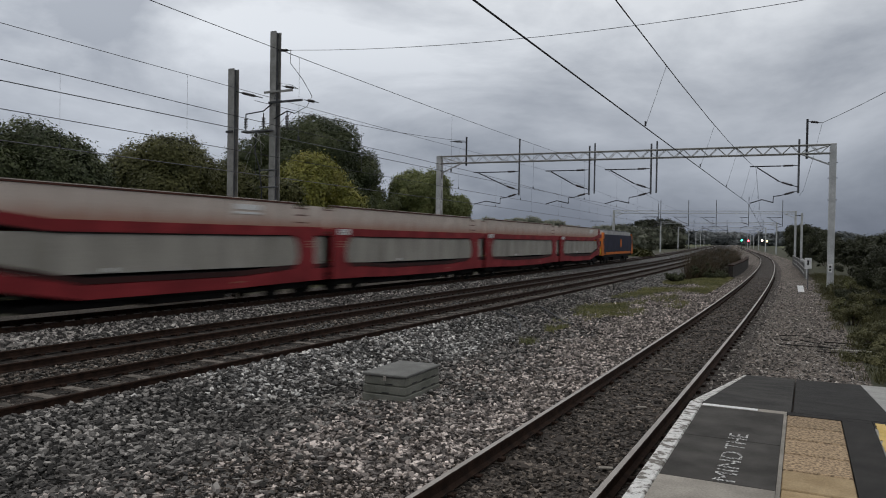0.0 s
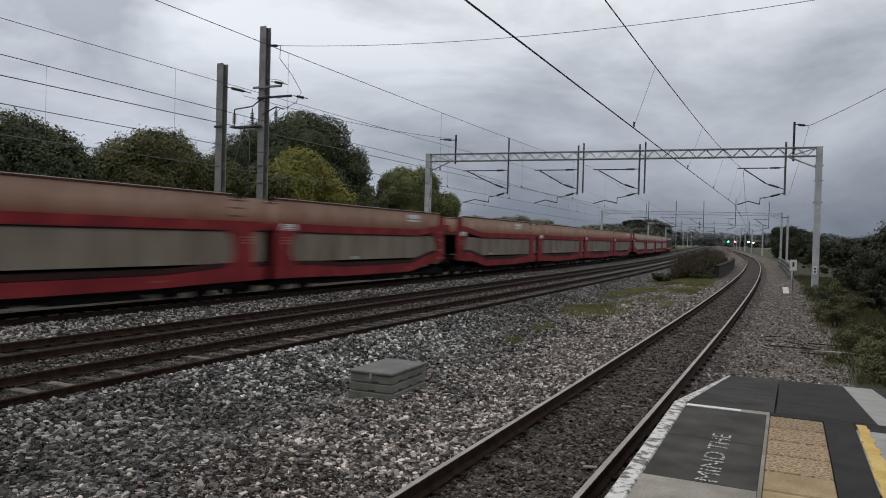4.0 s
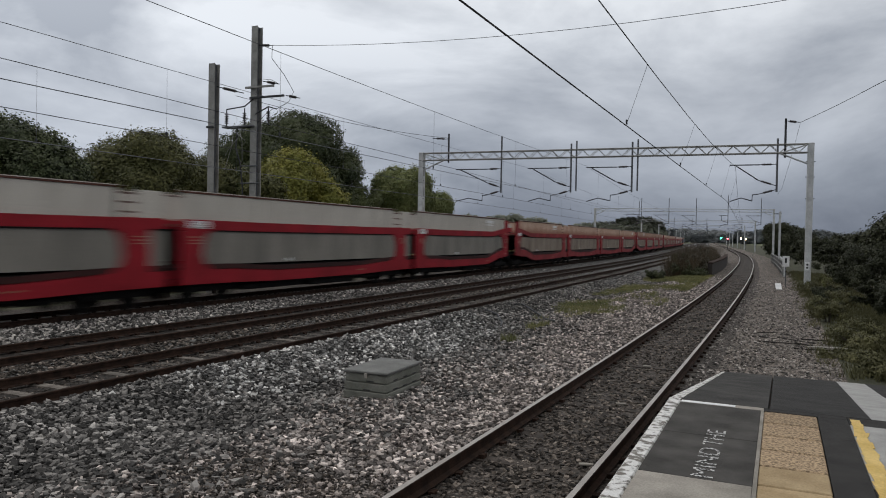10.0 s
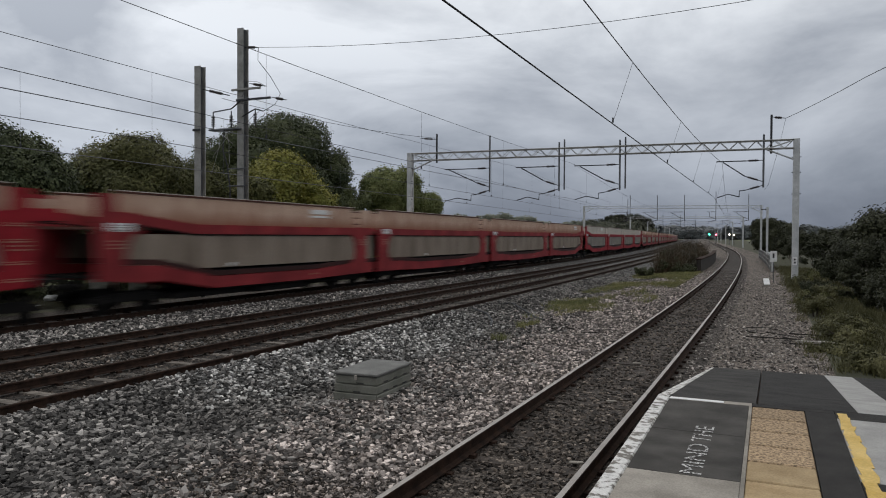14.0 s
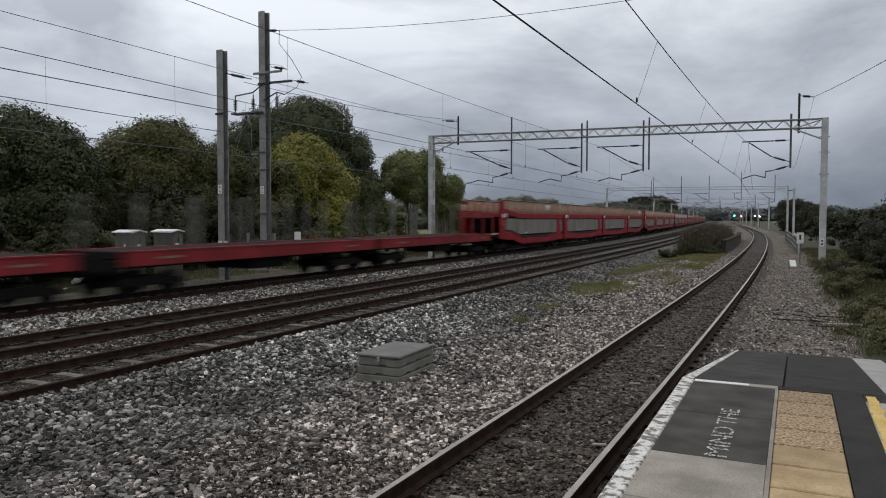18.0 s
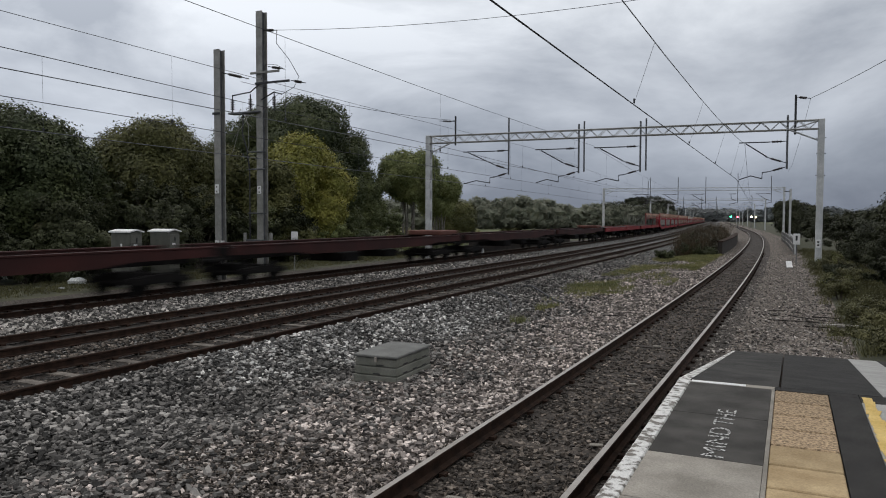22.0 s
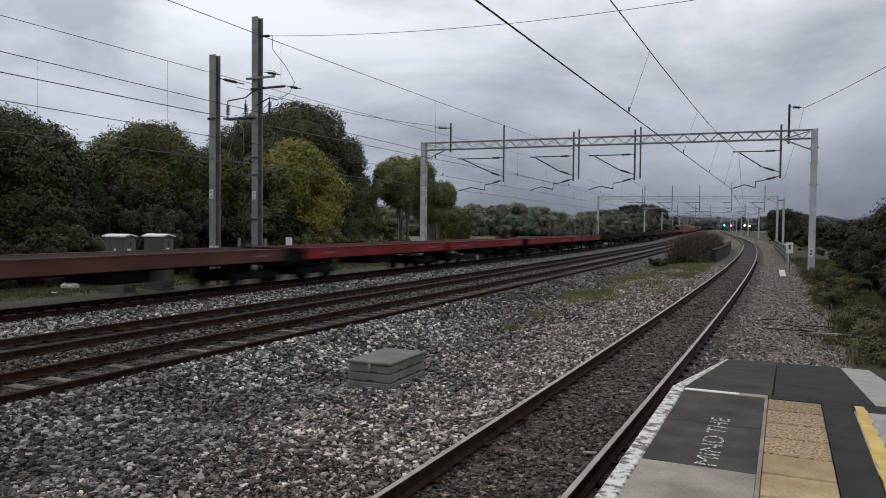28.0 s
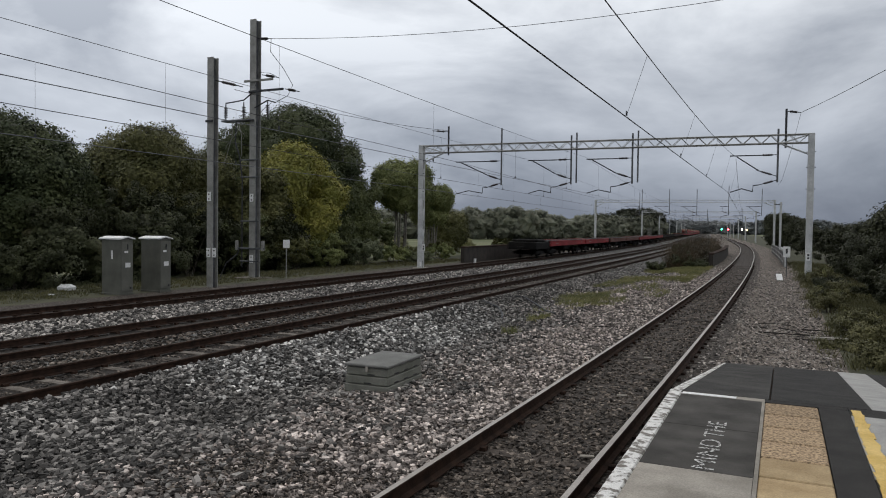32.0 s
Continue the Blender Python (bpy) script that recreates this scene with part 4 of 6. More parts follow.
# ---- plants ----
def foliage(name, centres, radii, per, size, seed, material, ruffle=0.32, up=0.35):
    """Leaf sprays as one mesh: per sprays in each clump, most of them facing out of the mass."""
    r = np.random.default_rng(seed)
    centres = np.asarray(centres, float)
    n = len(centres) * per
    c = np.repeat(centres, per, 0)
    rad = np.repeat(np.asarray(radii, float), per, 0)
    d = r.normal(size=(n, 3))
    d /= np.linalg.norm(d, axis=1)[:, None]
    p = c + d * (rad * r.random(n) ** 0.55)[:, None] * np.array([1, 1, 0.8])
    out = p - centres.mean(0)
    out /= np.linalg.norm(out, axis=1)[:, None] + 1e-6
    nor = 0.7 * d + 0.5 * out + np.array([0, 0, up]) + r.normal(0, ruffle, (n, 3))
    nor /= np.linalg.norm(nor, axis=1)[:, None] + 1e-6
    a = np.cross(nor, r.normal(size=(n, 3)))
    a /= np.linalg.norm(a, axis=1)[:, None] + 1e-6
    b = np.cross(nor, a)
    ext = np.abs(p - centres.mean(0)).max(0) + 1e-6
    deep = np.linalg.norm((p - centres.mean(0)) / ext, axis=1)
    s = (size * np.interp(deep, (0.35, 0.75), (1.6, 0.9)) * (0.6 + 0.8 * r.random(n)))[:, None]
    a, b = a * s, b * s
    v = np.stack([p - a * 0.9 - b * 0.55, p + a * 0.9 - b * 0.55, p + b], 1)
    return quads(name, v.reshape(-1, 3), material, n=3)


def crown_lobes(w, d, z0, z1, k, seed, ex, small, large):
    """Centres and radii of the billows that make up a crown."""
    r = np.random.default_rng(seed)
    hh = (z1 - z0) / 2
    u = r.normal(size=(k, 3))
    u /= np.linalg.norm(u, axis=1)[:, None]
    u /= ((np.hypot(u[:, 0], u[:, 1]) ** ex + np.abs(u[:, 2]) ** ex) ** (1 / ex))[:, None]
    lr = min(w, d) * r.uniform(small, large, k)
    lc = u * (np.array([w, d, hh]) - lr[:, None] * 0.9) * r.uniform(0.78, 1.05, (k, 1)) + np.array([0, 0, z0 + hh])
    return lc, lr


def crown_leaves(name, lc, lr, count, size, seed, material):
    """Single leaves over the outside of all lobes, bunched in sprays, some standing out as sprigs."""
    r = np.random.default_rng(seed)
    kept, have = [], 0
    while have < count:
        n = count
        i = r.choice(len(lr), n, p=lr ** 2 / (lr ** 2).sum())
        e = r.normal(size=(n, 3))
        e /= np.linalg.norm(e, axis=1)[:, None]
        base = lc[i] + e * lr[i][:, None]
        bunch = np.sin(5.1 * base[:, 0] + 1.7 * np.sin(3 * base[:, 2])) * np.sin(4.7 * base[:, 1] + i) * np.sin(5.6 * base[:, 2] + 2 * np.sin(2.3 * base[:, 0]))
        reach = lr[i] * 0.90 + 0.27 * bunch + r.normal(0, 0.07, n) + 0.16 * r.random(n) ** 6 * 3
        p = lc[i] + e * reach[:, None] * np.array([1, 1, 0.92])
        free = p[:, 2] > 0.05
        for c, q in zip(lc, lr):
            free &= np.linalg.norm(p - c, axis=1) > q * 0.72
        kept.append(np.c_[p, e][free])
        have += int(free.sum())
    m = np.concatenate(kept)[:count]
    p, e = m[:, :3], m[:, 3:]
    n = len(p)
    nor = 0.8 * e + np.array([0, 0, 0.35]) + r.normal(0, 0.38, (n, 3))
    nor /= np.linalg.norm(nor, axis=1)[:, None] + 1e-6
    a = np.cross(nor, r.normal(size=(n, 3)))
    a /= np.linalg.norm(a, axis=1)[:, None] + 1e-6
    b = np.cross(nor, a)
    k = (size * (0.6 + 0.8 * r.random(n)))[:, None]
    v = np.stack([p - a * k * 0.9 - b * k * 0.55, p + a * k * 0.9 - b * k * 0.55, p + b * k], 1)
    return quads(name, v.reshape(-1, 3), material, n=3)


def tree(x, y, h, w, material, bark, label, seed, leaves=60000, size=0.08, base=0.25, z0=-0.55, trunks=1, d=None, group="lineside trees", trunk_r=0.16):
    t = thing("tree", label, "tree", pose(x, y, z0), group)
    r = random.Random(seed)
    lc, lr = crown_lobes(w, d or w, h * base, h * 0.97, 36, seed, 3.0, 0.27, 0.44)
    tips = [tuple(c) for c in lc]
    b = Build()
    for k in range(trunks):
        ox, oy = (r.uniform(-w * 0.35, w * 0.35), r.uniform(-w * 0.35, w * 0.35)) if trunks > 1 else (0, 0)
        tr = trunk_r * (0.55 if trunks > 1 else 1)
        top = (ox * 1.3 + r.uniform(-0.4, 0.4), oy * 1.3 + r.uniform(-0.4, 0.4), h * 0.82)
        b.tube([(ox, oy, -0.2), (ox + 0.08, oy, h * 0.25), (ox * 1.15 + r.uniform(-0.2, 0.2), oy * 1.1, h * 0.5), top], tr, bark, 7, tr * 0.25)
        for c in r.sample(tips, 7):
            f = min(0.75, max(0.2, c[2] / h - 0.15))
            s = (ox + (top[0] - ox) * f, oy + (top[1] - oy) * f, h * f)
            mid = ((s[0] + c[0]) / 2, (s[1] + c[1]) / 2, (s[2] + c[2]) / 2 + 0.15)
            b.tube([s, mid, c], tr * 0.38, bark, 5, tr * 0.08)
    part("trunk", b, t, "trunk with limbs")
    # the dense shaded inside of the crown: a lumpy mass within each lobe
    core = bmesh.new()
    for c, q in list(zip(lc, lr)) + [((0, 0, h * (1 + base) / 2), w * 0.5)]:
        for vert in bmesh.ops.create_icosphere(core, subdivisions=2, radius=1.0)["verts"]:
            k = 0.62 * q * (1 + 0.4 * noise.noise(vert.co * 2.1 + Vector(c)))
            vert.co = vert.co * k + Vector(c)
            vert.co.z = max(vert.co.z, 0.0)
    me = bpy.data.meshes.new("inner_crown")
    core.to_mesh(me)
    core.free()
    me.materials.append(material)
    me.polygons.foreach_set("use_smooth", [True] * len(me.polygons))
    part("inner_crown", me, t)
    part("crown", crown_leaves("crown", lc, lr, leaves, size, seed, material), t, "uneven leafy crown")
    return t


def bush_clumps(w, d, z0, z1, n, seed):
    """Clump centres scattered through small ragged lobes."""
    r = np.random.default_rng(seed)
    lc, lr = crown_lobes(w, d, z0, z1, 26, seed, 2.4, 0.16, 0.34)
    rc = min(0.6, max(0.18, 0.1 + 0.11 * min(w, d, 0.6 * (z1 - z0))))
    out, rad = [], []
    for i in r.choice(len(lr), n, p=lr ** 2 / (lr ** 2).sum()):
        e = r.normal(size=3)
        p = lc[i] + e / np.linalg.norm(e) * lr[i] * r.uniform(0.2, 1.15)
        out.append((p[0], p[1], max(0.1, p[2])))
        rad.append(rc * r.uniform(0.7, 1.3))
    return out, rad


def bush(x, y, h, w, material, label, seed, n=22, per=160, size=0.09, d=None, z0=-0.45, group="lineside bushes"):
    t = thing("bush", label, "bush", pose(x, y, z0), group)
    r = random.Random(seed)
    cl, rad = bush_clumps(w, d or w, 0.05 * h, h, n, seed)
    b = Build()
    for c in r.sample(cl, min(9, len(cl))):
        b.tube([(c[0] * 0.15, c[1] * 0.15, -0.1), (c[0] * 0.5, c[1] * 0.5, c[2] * 0.55), c], 0.03, M_BARK, 5, 0.008)
    part("stem", b, t)
    part("foliage", foliage("foliage", cl, rad, per, size, seed, material, 0.55), t)
    return t


def tufts(name, label, spots, blades, h, material, seed, w=0.012):
    """Grass: thin upright blades in tufts."""
    r = np.random.default_rng(seed)
    n = len(spots) * blades
    c = np.repeat(np.asarray(spots, float), blades, 0) + np.c_[r.normal(0, 0.07, (n, 2)), np.zeros(n)]
    hh = h * (0.45 + 0.8 * r.random(n))
    lean = r.normal(0, 0.38, (n, 2)) * hh[:, None]
    a = r.random(n) * 6.283
    side = np.c_[np.cos(a), np.sin(a), np.zeros(n)] * w
    tip = c + np.c_[lean, hh]
    v = np.stack([c - side, c + side, tip], 1).reshape(-1, 3)
    return tagged(new(name, quads(name, v, material, n=3)), label, "grass", kind="stuff")


def stones(name, label, spots, size, material, seed):
    """Loose angular stones, each its own little solid."""
    r = np.random.default_rng(seed)
    n = len(spots)
    base = np.array([(x, y, z) for x in (-1, 1) for y in (-1, 1) for z in (-1, 1)], float)
    p = base[None] * (0.28 + 0.72 * r.random((n, 8, 3)))
    p *= np.array([1.15, 0.82, 0.55]) * (0.65 + 0.7 * r.random((n, 1, 1))) * size / 2
    ax = r.normal(size=(n, 3))
    ax /= np.linalg.norm(ax, axis=1)[:, None]
    an = r.normal(0, 0.6, n)[:, None, None]
    an2 = (r.random(n) * 6.283)[:, None, None]
    c, s = np.cos(an2[..., 0]), np.sin(an2[..., 0])
    p = np.stack([p[..., 0] * c - p[..., 1] * s, p[..., 0] * s + p[..., 1] * c, p[..., 2]], -1)
    k = ax[:, None, :]
    p = p * np.cos(an) + np.cross(np.broadcast_to(k, p.shape), p) * np.sin(an) + k * (p * k).sum(-1, keepdims=True) * (1 - np.cos(an))
    p += np.asarray(spots, float)[:, None, :]
    f = np.array([(0, 1, 3, 2), (4, 6, 7, 5), (0, 4, 5, 1), (2, 3, 7, 6), (0, 2, 6, 4), (1, 5, 7, 3)])
    idx = (f[None] + 8 * np.arange(n)[:, None, None]).reshape(-1)
    me = bpy.data.meshes.new(name)
    me.vertices.add(8 * n)
    me.vertices.foreach_set("co", p.astype(np.float32).ravel())
    me.loops.add(len(idx))
    me.loops.foreach_set("vertex_index", idx.astype(np.int32))
    me.polygons.add(6 * n)
    me.polygons.foreach_set("loop_start", np.arange(0, 24 * n, 4, dtype=np.int32))
    me.polygons.foreach_set("loop_total", np.full(6 * n, 4, np.int32))
    me.polygons.foreach_set("use_smooth", np.zeros(6 * n, bool))
    me.materials.append(material)
    me.update(calc_edges=True)
    return tagged(new(name, me), label, "stones", kind="stuff")


def scatter(n, q0, q1, s0, s1, seed, lift, keep=None):
    """Spots on the ground between q0 and q1 across (functions of s or numbers) and s0 and s1 along, thinning out with distance."""
    r = random.Random(seed)
    out = []
    while len(out) < n:
        s = s0 + (s1 - s0) * r.random()
        a, b = q0(s) if callable(q0) else q0, q1(s) if callable(q1) else q1
        q = a + (b - a) * r.random()
        if keep and not keep(q, s, r):
            continue
        out.append(tuple(at(q, s, ground_z(q, s) + lift * r.uniform(-0.2, 1.5))))
    return out


# ---- the train ----
SPEED = 26.1
BODY = 17.926


def paint(name, c1, c2, c3=None, rough=0.7, runs=0.0, rust=None):
    """Weathered paint; rust: a colour that has crept up ragged from the foot of the upper sheets."""
    m = mat(name, c1, c2, 1.6 if runs else 0.9, rough, 0, 0.12, 25, c3, 7, runs=runs, spec=0.25)
    if rust:
        n, l = m.node_tree.nodes, m.node_tree.links
        bsdf = n["Principled BSDF"]
        old = bsdf.inputs["Base Color"].links[0].from_socket
        tc, split_z = n.new("ShaderNodeTexCoord"), n.new("ShaderNodeSeparateXYZ")
        l.new(tc.outputs["Object"], split_z.inputs[0])
        drips = n.new("ShaderNodeTexNoise")
        drips.inputs["Scale"].default_value, drips.inputs["Detail"].default_value = 2.2, 5
        drawn = n.new("ShaderNodeMapping")
        drawn.inputs["Scale"].default_value = (1, 1, 0.3)
        l.new(tc.outputs["Object"], drawn.inputs["Vector"])
        l.new(drawn.outputs[0], drips.inputs["Vector"])
        height = n.new("ShaderNodeMath")
        height.operation = "MULTIPLY_ADD"
        height.inputs[1].default_value = -0.9
        l.new(drips.outputs["Fac"], height.inputs[0])
        l.new(split_z.outputs["Z"], height.inputs[2])
        amount = n.new("ShaderNodeMapRange")
        amount.inputs["From Min"].default_value, amount.inputs["From Max"].default_value = 2.5, 3.0
        amount.inputs["To Min"].default_value, amount.inputs["To Max"].default_value = 0.85, 0.0
        l.new(height.outputs[0], amount.inputs[0])
        mix = n.new("ShaderNodeMix")
        mix.data_type = "RGBA"
        l.new(amount.outputs[0], mix.inputs[0])
        l.new(old, mix.inputs[6])
        mix.inputs[7].default_value = (*rust, 1)
        l.new(mix.outputs[2], bsdf.inputs["Base Color"])
    return m


R_BRIGHT = paint("bright_red_paint", (0.215, 0.008, 0.014), (0.315, 0.012, 0.022), (0.25, 0.02, 0.024))
R_DULL = paint("faded_red_paint", (0.18, 0.017, 0.020), (0.29, 0.030, 0.035), (0.27, 0.068, 0.058))
R_BROWN = paint("rusty_red_paint", (0.085, 0.034, 0.027), (0.14, 0.058, 0.043))
R_DARK = paint("dirty_dark_red_paint", (0.028, 0.009, 0.008), (0.052, 0.014, 0.012))
P_WHITE = paint("dirty_white_sheet", (0.46, 0.425, 0.375), (0.60, 0.56, 0.50), runs=0.25)
P_PINK = paint("stained_pale_sheet", (0.53, 0.45, 0.395), (0.68, 0.595, 0.53), runs=0.25, rust=(0.36, 0.18, 0.12))
P_TAN = paint("rust_stained_tan_sheet", (0.44, 0.275, 0.195), (0.64, 0.465, 0.36), (0.70, 0.54, 0.43), runs=0.2, rust=(0.24, 0.08, 0.042))
P_BROWN = paint("rusty_brown_sheet", (0.35, 0.21, 0.15), (0.53, 0.36, 0.275), (0.60, 0.43, 0.34), runs=0.2, rust=(0.19, 0.062, 0.034))
P_GREY = paint("grey_sheet", (0.26, 0.245, 0.213), (0.40, 0.378, 0.333), runs=0.2)
P_SOOT = paint("sooty_grey_sheet", (0.17, 0.158, 0.137), (0.27, 0.25, 0.218), runs=0.2)
P_GREYTAN = paint("soiled_grey_sheet", (0.172, 0.133, 0.101), (0.301, 0.249, 0.200), runs=0.2)
TRAIN = []


def bogie(parent, y, axles=(-0.9, 0.9)):
    b = Build()
    for x in (-1.0, 1.0):
        b.prism([(y - 1.45, 0.42), (y + 1.45, 0.42), (y + 1.3, 0.62), (y + 0.5, 0.7), (y - 0.5, 0.7), (y - 1.3, 0.62)], x - 0.06, x + 0.06, M_TRAIN_BLACK)
        for a in axles:
            b.box(x - 0.12, x + 0.12, y + a - 0.14, y + a + 0.14, 0.34, 0.58, M_TRAIN_BLACK, 0.02)
    b.box(-1.0, 1.0, y - 0.25, y + 0.25, 0.4, 0.75, M_TRAIN_BLACK, 0.03)
    bg = part("bogie", b, parent, "grimy black bogie")
    for a in axles:
        w = Build()
        for x in (-GAUGE / 2, GAUGE / 2):
            w.tube([(x - 0.05, y + a, 0.425), (x + 0.06, y + a, 0.425)], 0.425, M_TRAIN_BLACK, 20)
        w.tube([(-0.8, y + a, 0.425), (0.8, y + a, 0.425)], 0.08, M_TRAIN_BLACK, 8)
        part("wheelset", w, bg)


def buffers(parent, y, sg):
    for x in (-0.87, 0.87):
        b = Build()
        b.tube([(x, y, 1.0), (x, y + sg * 0.46, 1.0)], 0.09, M_TRAIN_BLACK, 8)
        b.tube([(x, y + sg * 0.45, 1.0), (x, y + sg * 0.5, 1.0)], 0.2, M_TRAIN_BLACK, 10)
        part("buffer", b, parent)


def car_carrier(kind, red, upper, lower, label):
    """One body of a two-deck car-carrying set. kind 'front' or 'rear' has a raised open end; 'mid' has none. Forward is +y."""
    p = thing("car_carrier_wagon", label, "wagon", group="car-carrying wagons")
    lift = {"front": (0, 1), "rear": (1, 0), "mid": (0, 0)}[kind]
    r0, r1 = lift
    ya, yb = -BODY / 2 + (0.6 if r0 else 0.3), BODY / 2 - (0.6 if r1 else 0.3)
    for sx in (-1, 1):
        x0, x1 = (1.30, 1.42) if sx > 0 else (-1.42, -1.30)
        # sill, bowed up where the deck climbs over the end bogie
        lo = [(ya, 0.72 + 0.42 * r0), (ya + 2.6, 0.70 + 0.34 * r0), (ya + 5.2, 0.64), (yb - 5.2, 0.64), (yb - 2.6, 0.70 + 0.34 * r1), (yb, 0.72 + 0.42 * r1)]
        hi = [(y, z + (0.50 if k in (0, 1, 4, 5) else 0.42)) for k, (y, z) in enumerate(lo)]
        b = Build()
        if r1:
            lo[-1], hi[-1] = (yb - 0.92, lo[-1][1] - 0.03), (yb - 0.92, hi[-1][1] - 0.03)
        for (a, c), (d, e) in zip(zip(lo, lo[1:]), zip(hi, hi[1:])):
            b.prism([a, c, e, d], x0, x1, red)
        part("sill", b, p, "red side sill")
        b = Build()
        for (a, c) in zip(hi, hi[1:]):
            b.prism([(a[0], a[1] + 0.02), (c[0], c[1] + 0.02), (c[0], c[1] + 0.20), (a[0], a[1] + 0.20)], x0 + 0.03, x1 - 0.03, R_DARK)
        part("rubbing_strip", b, p)
        # upper beam
        lo = [(ya, 2.62 + 0.34 * r0), (ya + 1.3, 2.62 + 0.30 * r0), (ya + 4.2, 2.60), (yb - 4.2, 2.60), (yb - 1.3, 2.62 + 0.30 * r1), (yb, 2.62 + 0.34 * r1)]
        b = Build()
        for a, c in zip(lo, lo[1:]):
            b.prism([a, c, (c[0], c[1] + 0.34), (a[0], a[1] + 0.34)], x0, x1, red)
            b.prism([(a[0], a[1] - 0.05), (c[0], c[1] - 0.05), (c[0], c[1] - 0.005), (a[0], a[1] - 0.005)], x0 + 0.01, x1 - 0.01, M_TRAIN_BLACK)
        part("upper_beam", b, p, "red upper deck beam")
        for e, r, end in ((-1, r0, ya), (1, r1, yb)):
            off = (0.95 if e > 0 else 0.05) if r else 0.75 if e > 0 else 0.03
            top = 3.82 if r else 2.9
            pts = [(0.0, 0.8 + 0.35 * r), (0.0, top), (0.62 + 0.15 * (1 - r), top), (0.72, 3.0), (1.7, 2.66), (1.3, 2.5), (1.08, 2.2), (1.02, 1.75), (1.15, 1.45), (1.5, 1.24), (2.1, 1.16), (2.1, 0.8 + 0.2 * r)]
            post = part("end_post", Build().prism([(end - e * (off + y), z) for y, z in pts][::e], x0 + sx * 0.012, x1 + sx * 0.012, red), p, "red flared end post")
            xx = (x1 + 0.013, x1 + 0.03) if sx > 0 else (x0 - 0.03, x0 - 0.013)
            y = end - e * (off + 0.5)
            if e < 0:
                b = Build().box(*xx, y - 0.12, y + 0.75, 2.66, 2.92, M_PLATE)
                xi = (xx[1] + 0.001, xx[1] + 0.004) if sx > 0 else (xx[0] - 0.004, xx[0] - 0.001)
                for k in range(3):
                    b.box(*xi, y - 0.06 + 0.05 * k, y + 0.62 - 0.09 * k, 2.69 + 0.075 * k, 2.715 + 0.075 * k, R_DARK)
                part("lettering_plate", b, post, "white lettered plate")
            elif r:
                for z in (1.28, 1.74, 2.34, 2.78):
                    b = Build().box(*xx, y - 0.22, y + 0.24, z, z + 0.035, P_PINK)
                    part("lettering_plate", b.box(*xx, y - 0.18, y + 0.24, z + 0.065, z + 0.09, P_PINK), post, "two thin lines of white lettering")
            for k in range(3):
                part("lettering_bar", Build().box(*xx, y - 0.05, y + 0.35, 2.34 - 0.11 * k, 2.38 - 0.11 * k, P_PINK), post)
        # sheets between the frames
        xs = (x0 + 0.03, x1 - 0.05)
        b = Build()
        b.box(xs[0], xs[1], ya + (1.0 if r0 else 0.4), yb - (1.9 if r1 else 0.1), 1.38, 2.58, lower)
        for k in range(11):
            y = ya + 2.0 + (yb - ya - 4.0) * k / 10
            b.box(xs[0] - 0.015 * (sx < 0), xs[1] + 0.015 * (sx > 0), y - 0.02, y + 0.02, 1.39, 2.57, lower)
        part("lower_sheet", b, p, "grey lower side sheet")
        b = Build()
        u0, u1 = ya + (0.75 if r0 else 0.03), yb - (1.65 if r1 else 2.0)
        b.box(xs[0], xs[1], u0, u1, 2.95, 3.86, upper)
        for k in range(13):
            y = u0 + 0.4 + (u1 - u0 - 0.8) * k / 12
            b.box(xs[0] - 0.02 * (sx < 0), xs[1] + 0.02 * (sx > 0), y - 0.02, y + 0.02, 2.97, 3.85, upper)
        part("upper_sheet", b, p, "stained upper side sheet")
        part("top_rail", Build().box(x0 + 0.01, x1 - 0.01, u0, u1, 3.862, 3.92, R_BROWN, 0.01), p)
        part("top_cap", Build().box(x0 - 0.005, x1 + 0.005, u0, u1, 3.922, 3.945, P_PINK), p, "pale worn capping strip")
        if r1:
            part("end_panel", Build().box(xs[0], xs[1], yb - 0.93, yb - 0.02, 2.98, 3.55, upper), p, "low stained panel on the overhanging upper deck")
        if not r1:
            # gate panel and the notch before it
            part("gate_panel", Build().box(xs[0], xs[1], yb - 1.3, yb - 0.03, 2.95, 3.84, upper), p)
            b = Build()
            for z in (3.1, 3.4, 3.68):
                b.box(xs[0] + 0.02, xs[1] - 0.02, u1, yb - 1.3, z, z + 0.06, R_BROWN)
            part("gate_bar", b, p)
        # load plates
        xx = (x1 - 0.05, x1 - 0.02) if sx > 0 else (x0 + 0.02, x0 + 0.05)
        if kind != "mid":
            for z0, z1 in ((3.36, 3.44), (3.52, 3.72)):
                part("lettering_plate", Build().box(*xx, yb - 5.6, yb - 4.2, z0, z1, M_PLATE), p)
        part("lettering_plate", Build().box(*xx, ya + 6.0, ya + 6.25, 1.42, 1.54, M_PLATE), p)
        xx = (x1 + 0.001, x1 + 0.015) if sx > 0 else (x0 - 0.015, x0 - 0.001)
        for y, w in ((yb - 5.4, 0.5),):
            part("lettering_bar", Build().box(*xx, y - w / 2, y + w / 2, 0.84, 0.89, P_TAN), p)
    b = Build()
    b.box(-1.30, 1.30, ya + 0.1, yb - 0.1, 1.20, 1.29, M_TRAIN_BLACK)
    b.box(-1.28, 1.28, ya + 5.2, yb - 5.2, 0.55, 0.70, M_TRAIN_BLACK)
    part("lower_deck", b, p)
    # underfloor gear, its black bulk added to stand in for shade below the sill
    for y0, y1, z0 in ((-5.0, -1.2, 0.34), (-0.6, 3.2, 0.3), (3.6, 5.0, 0.4)):
        part("underfloor_box", Build().box(-1.1, 1.1, y0, y1, z0, 0.56, M_TRAIN_BLACK, 0.04), p)
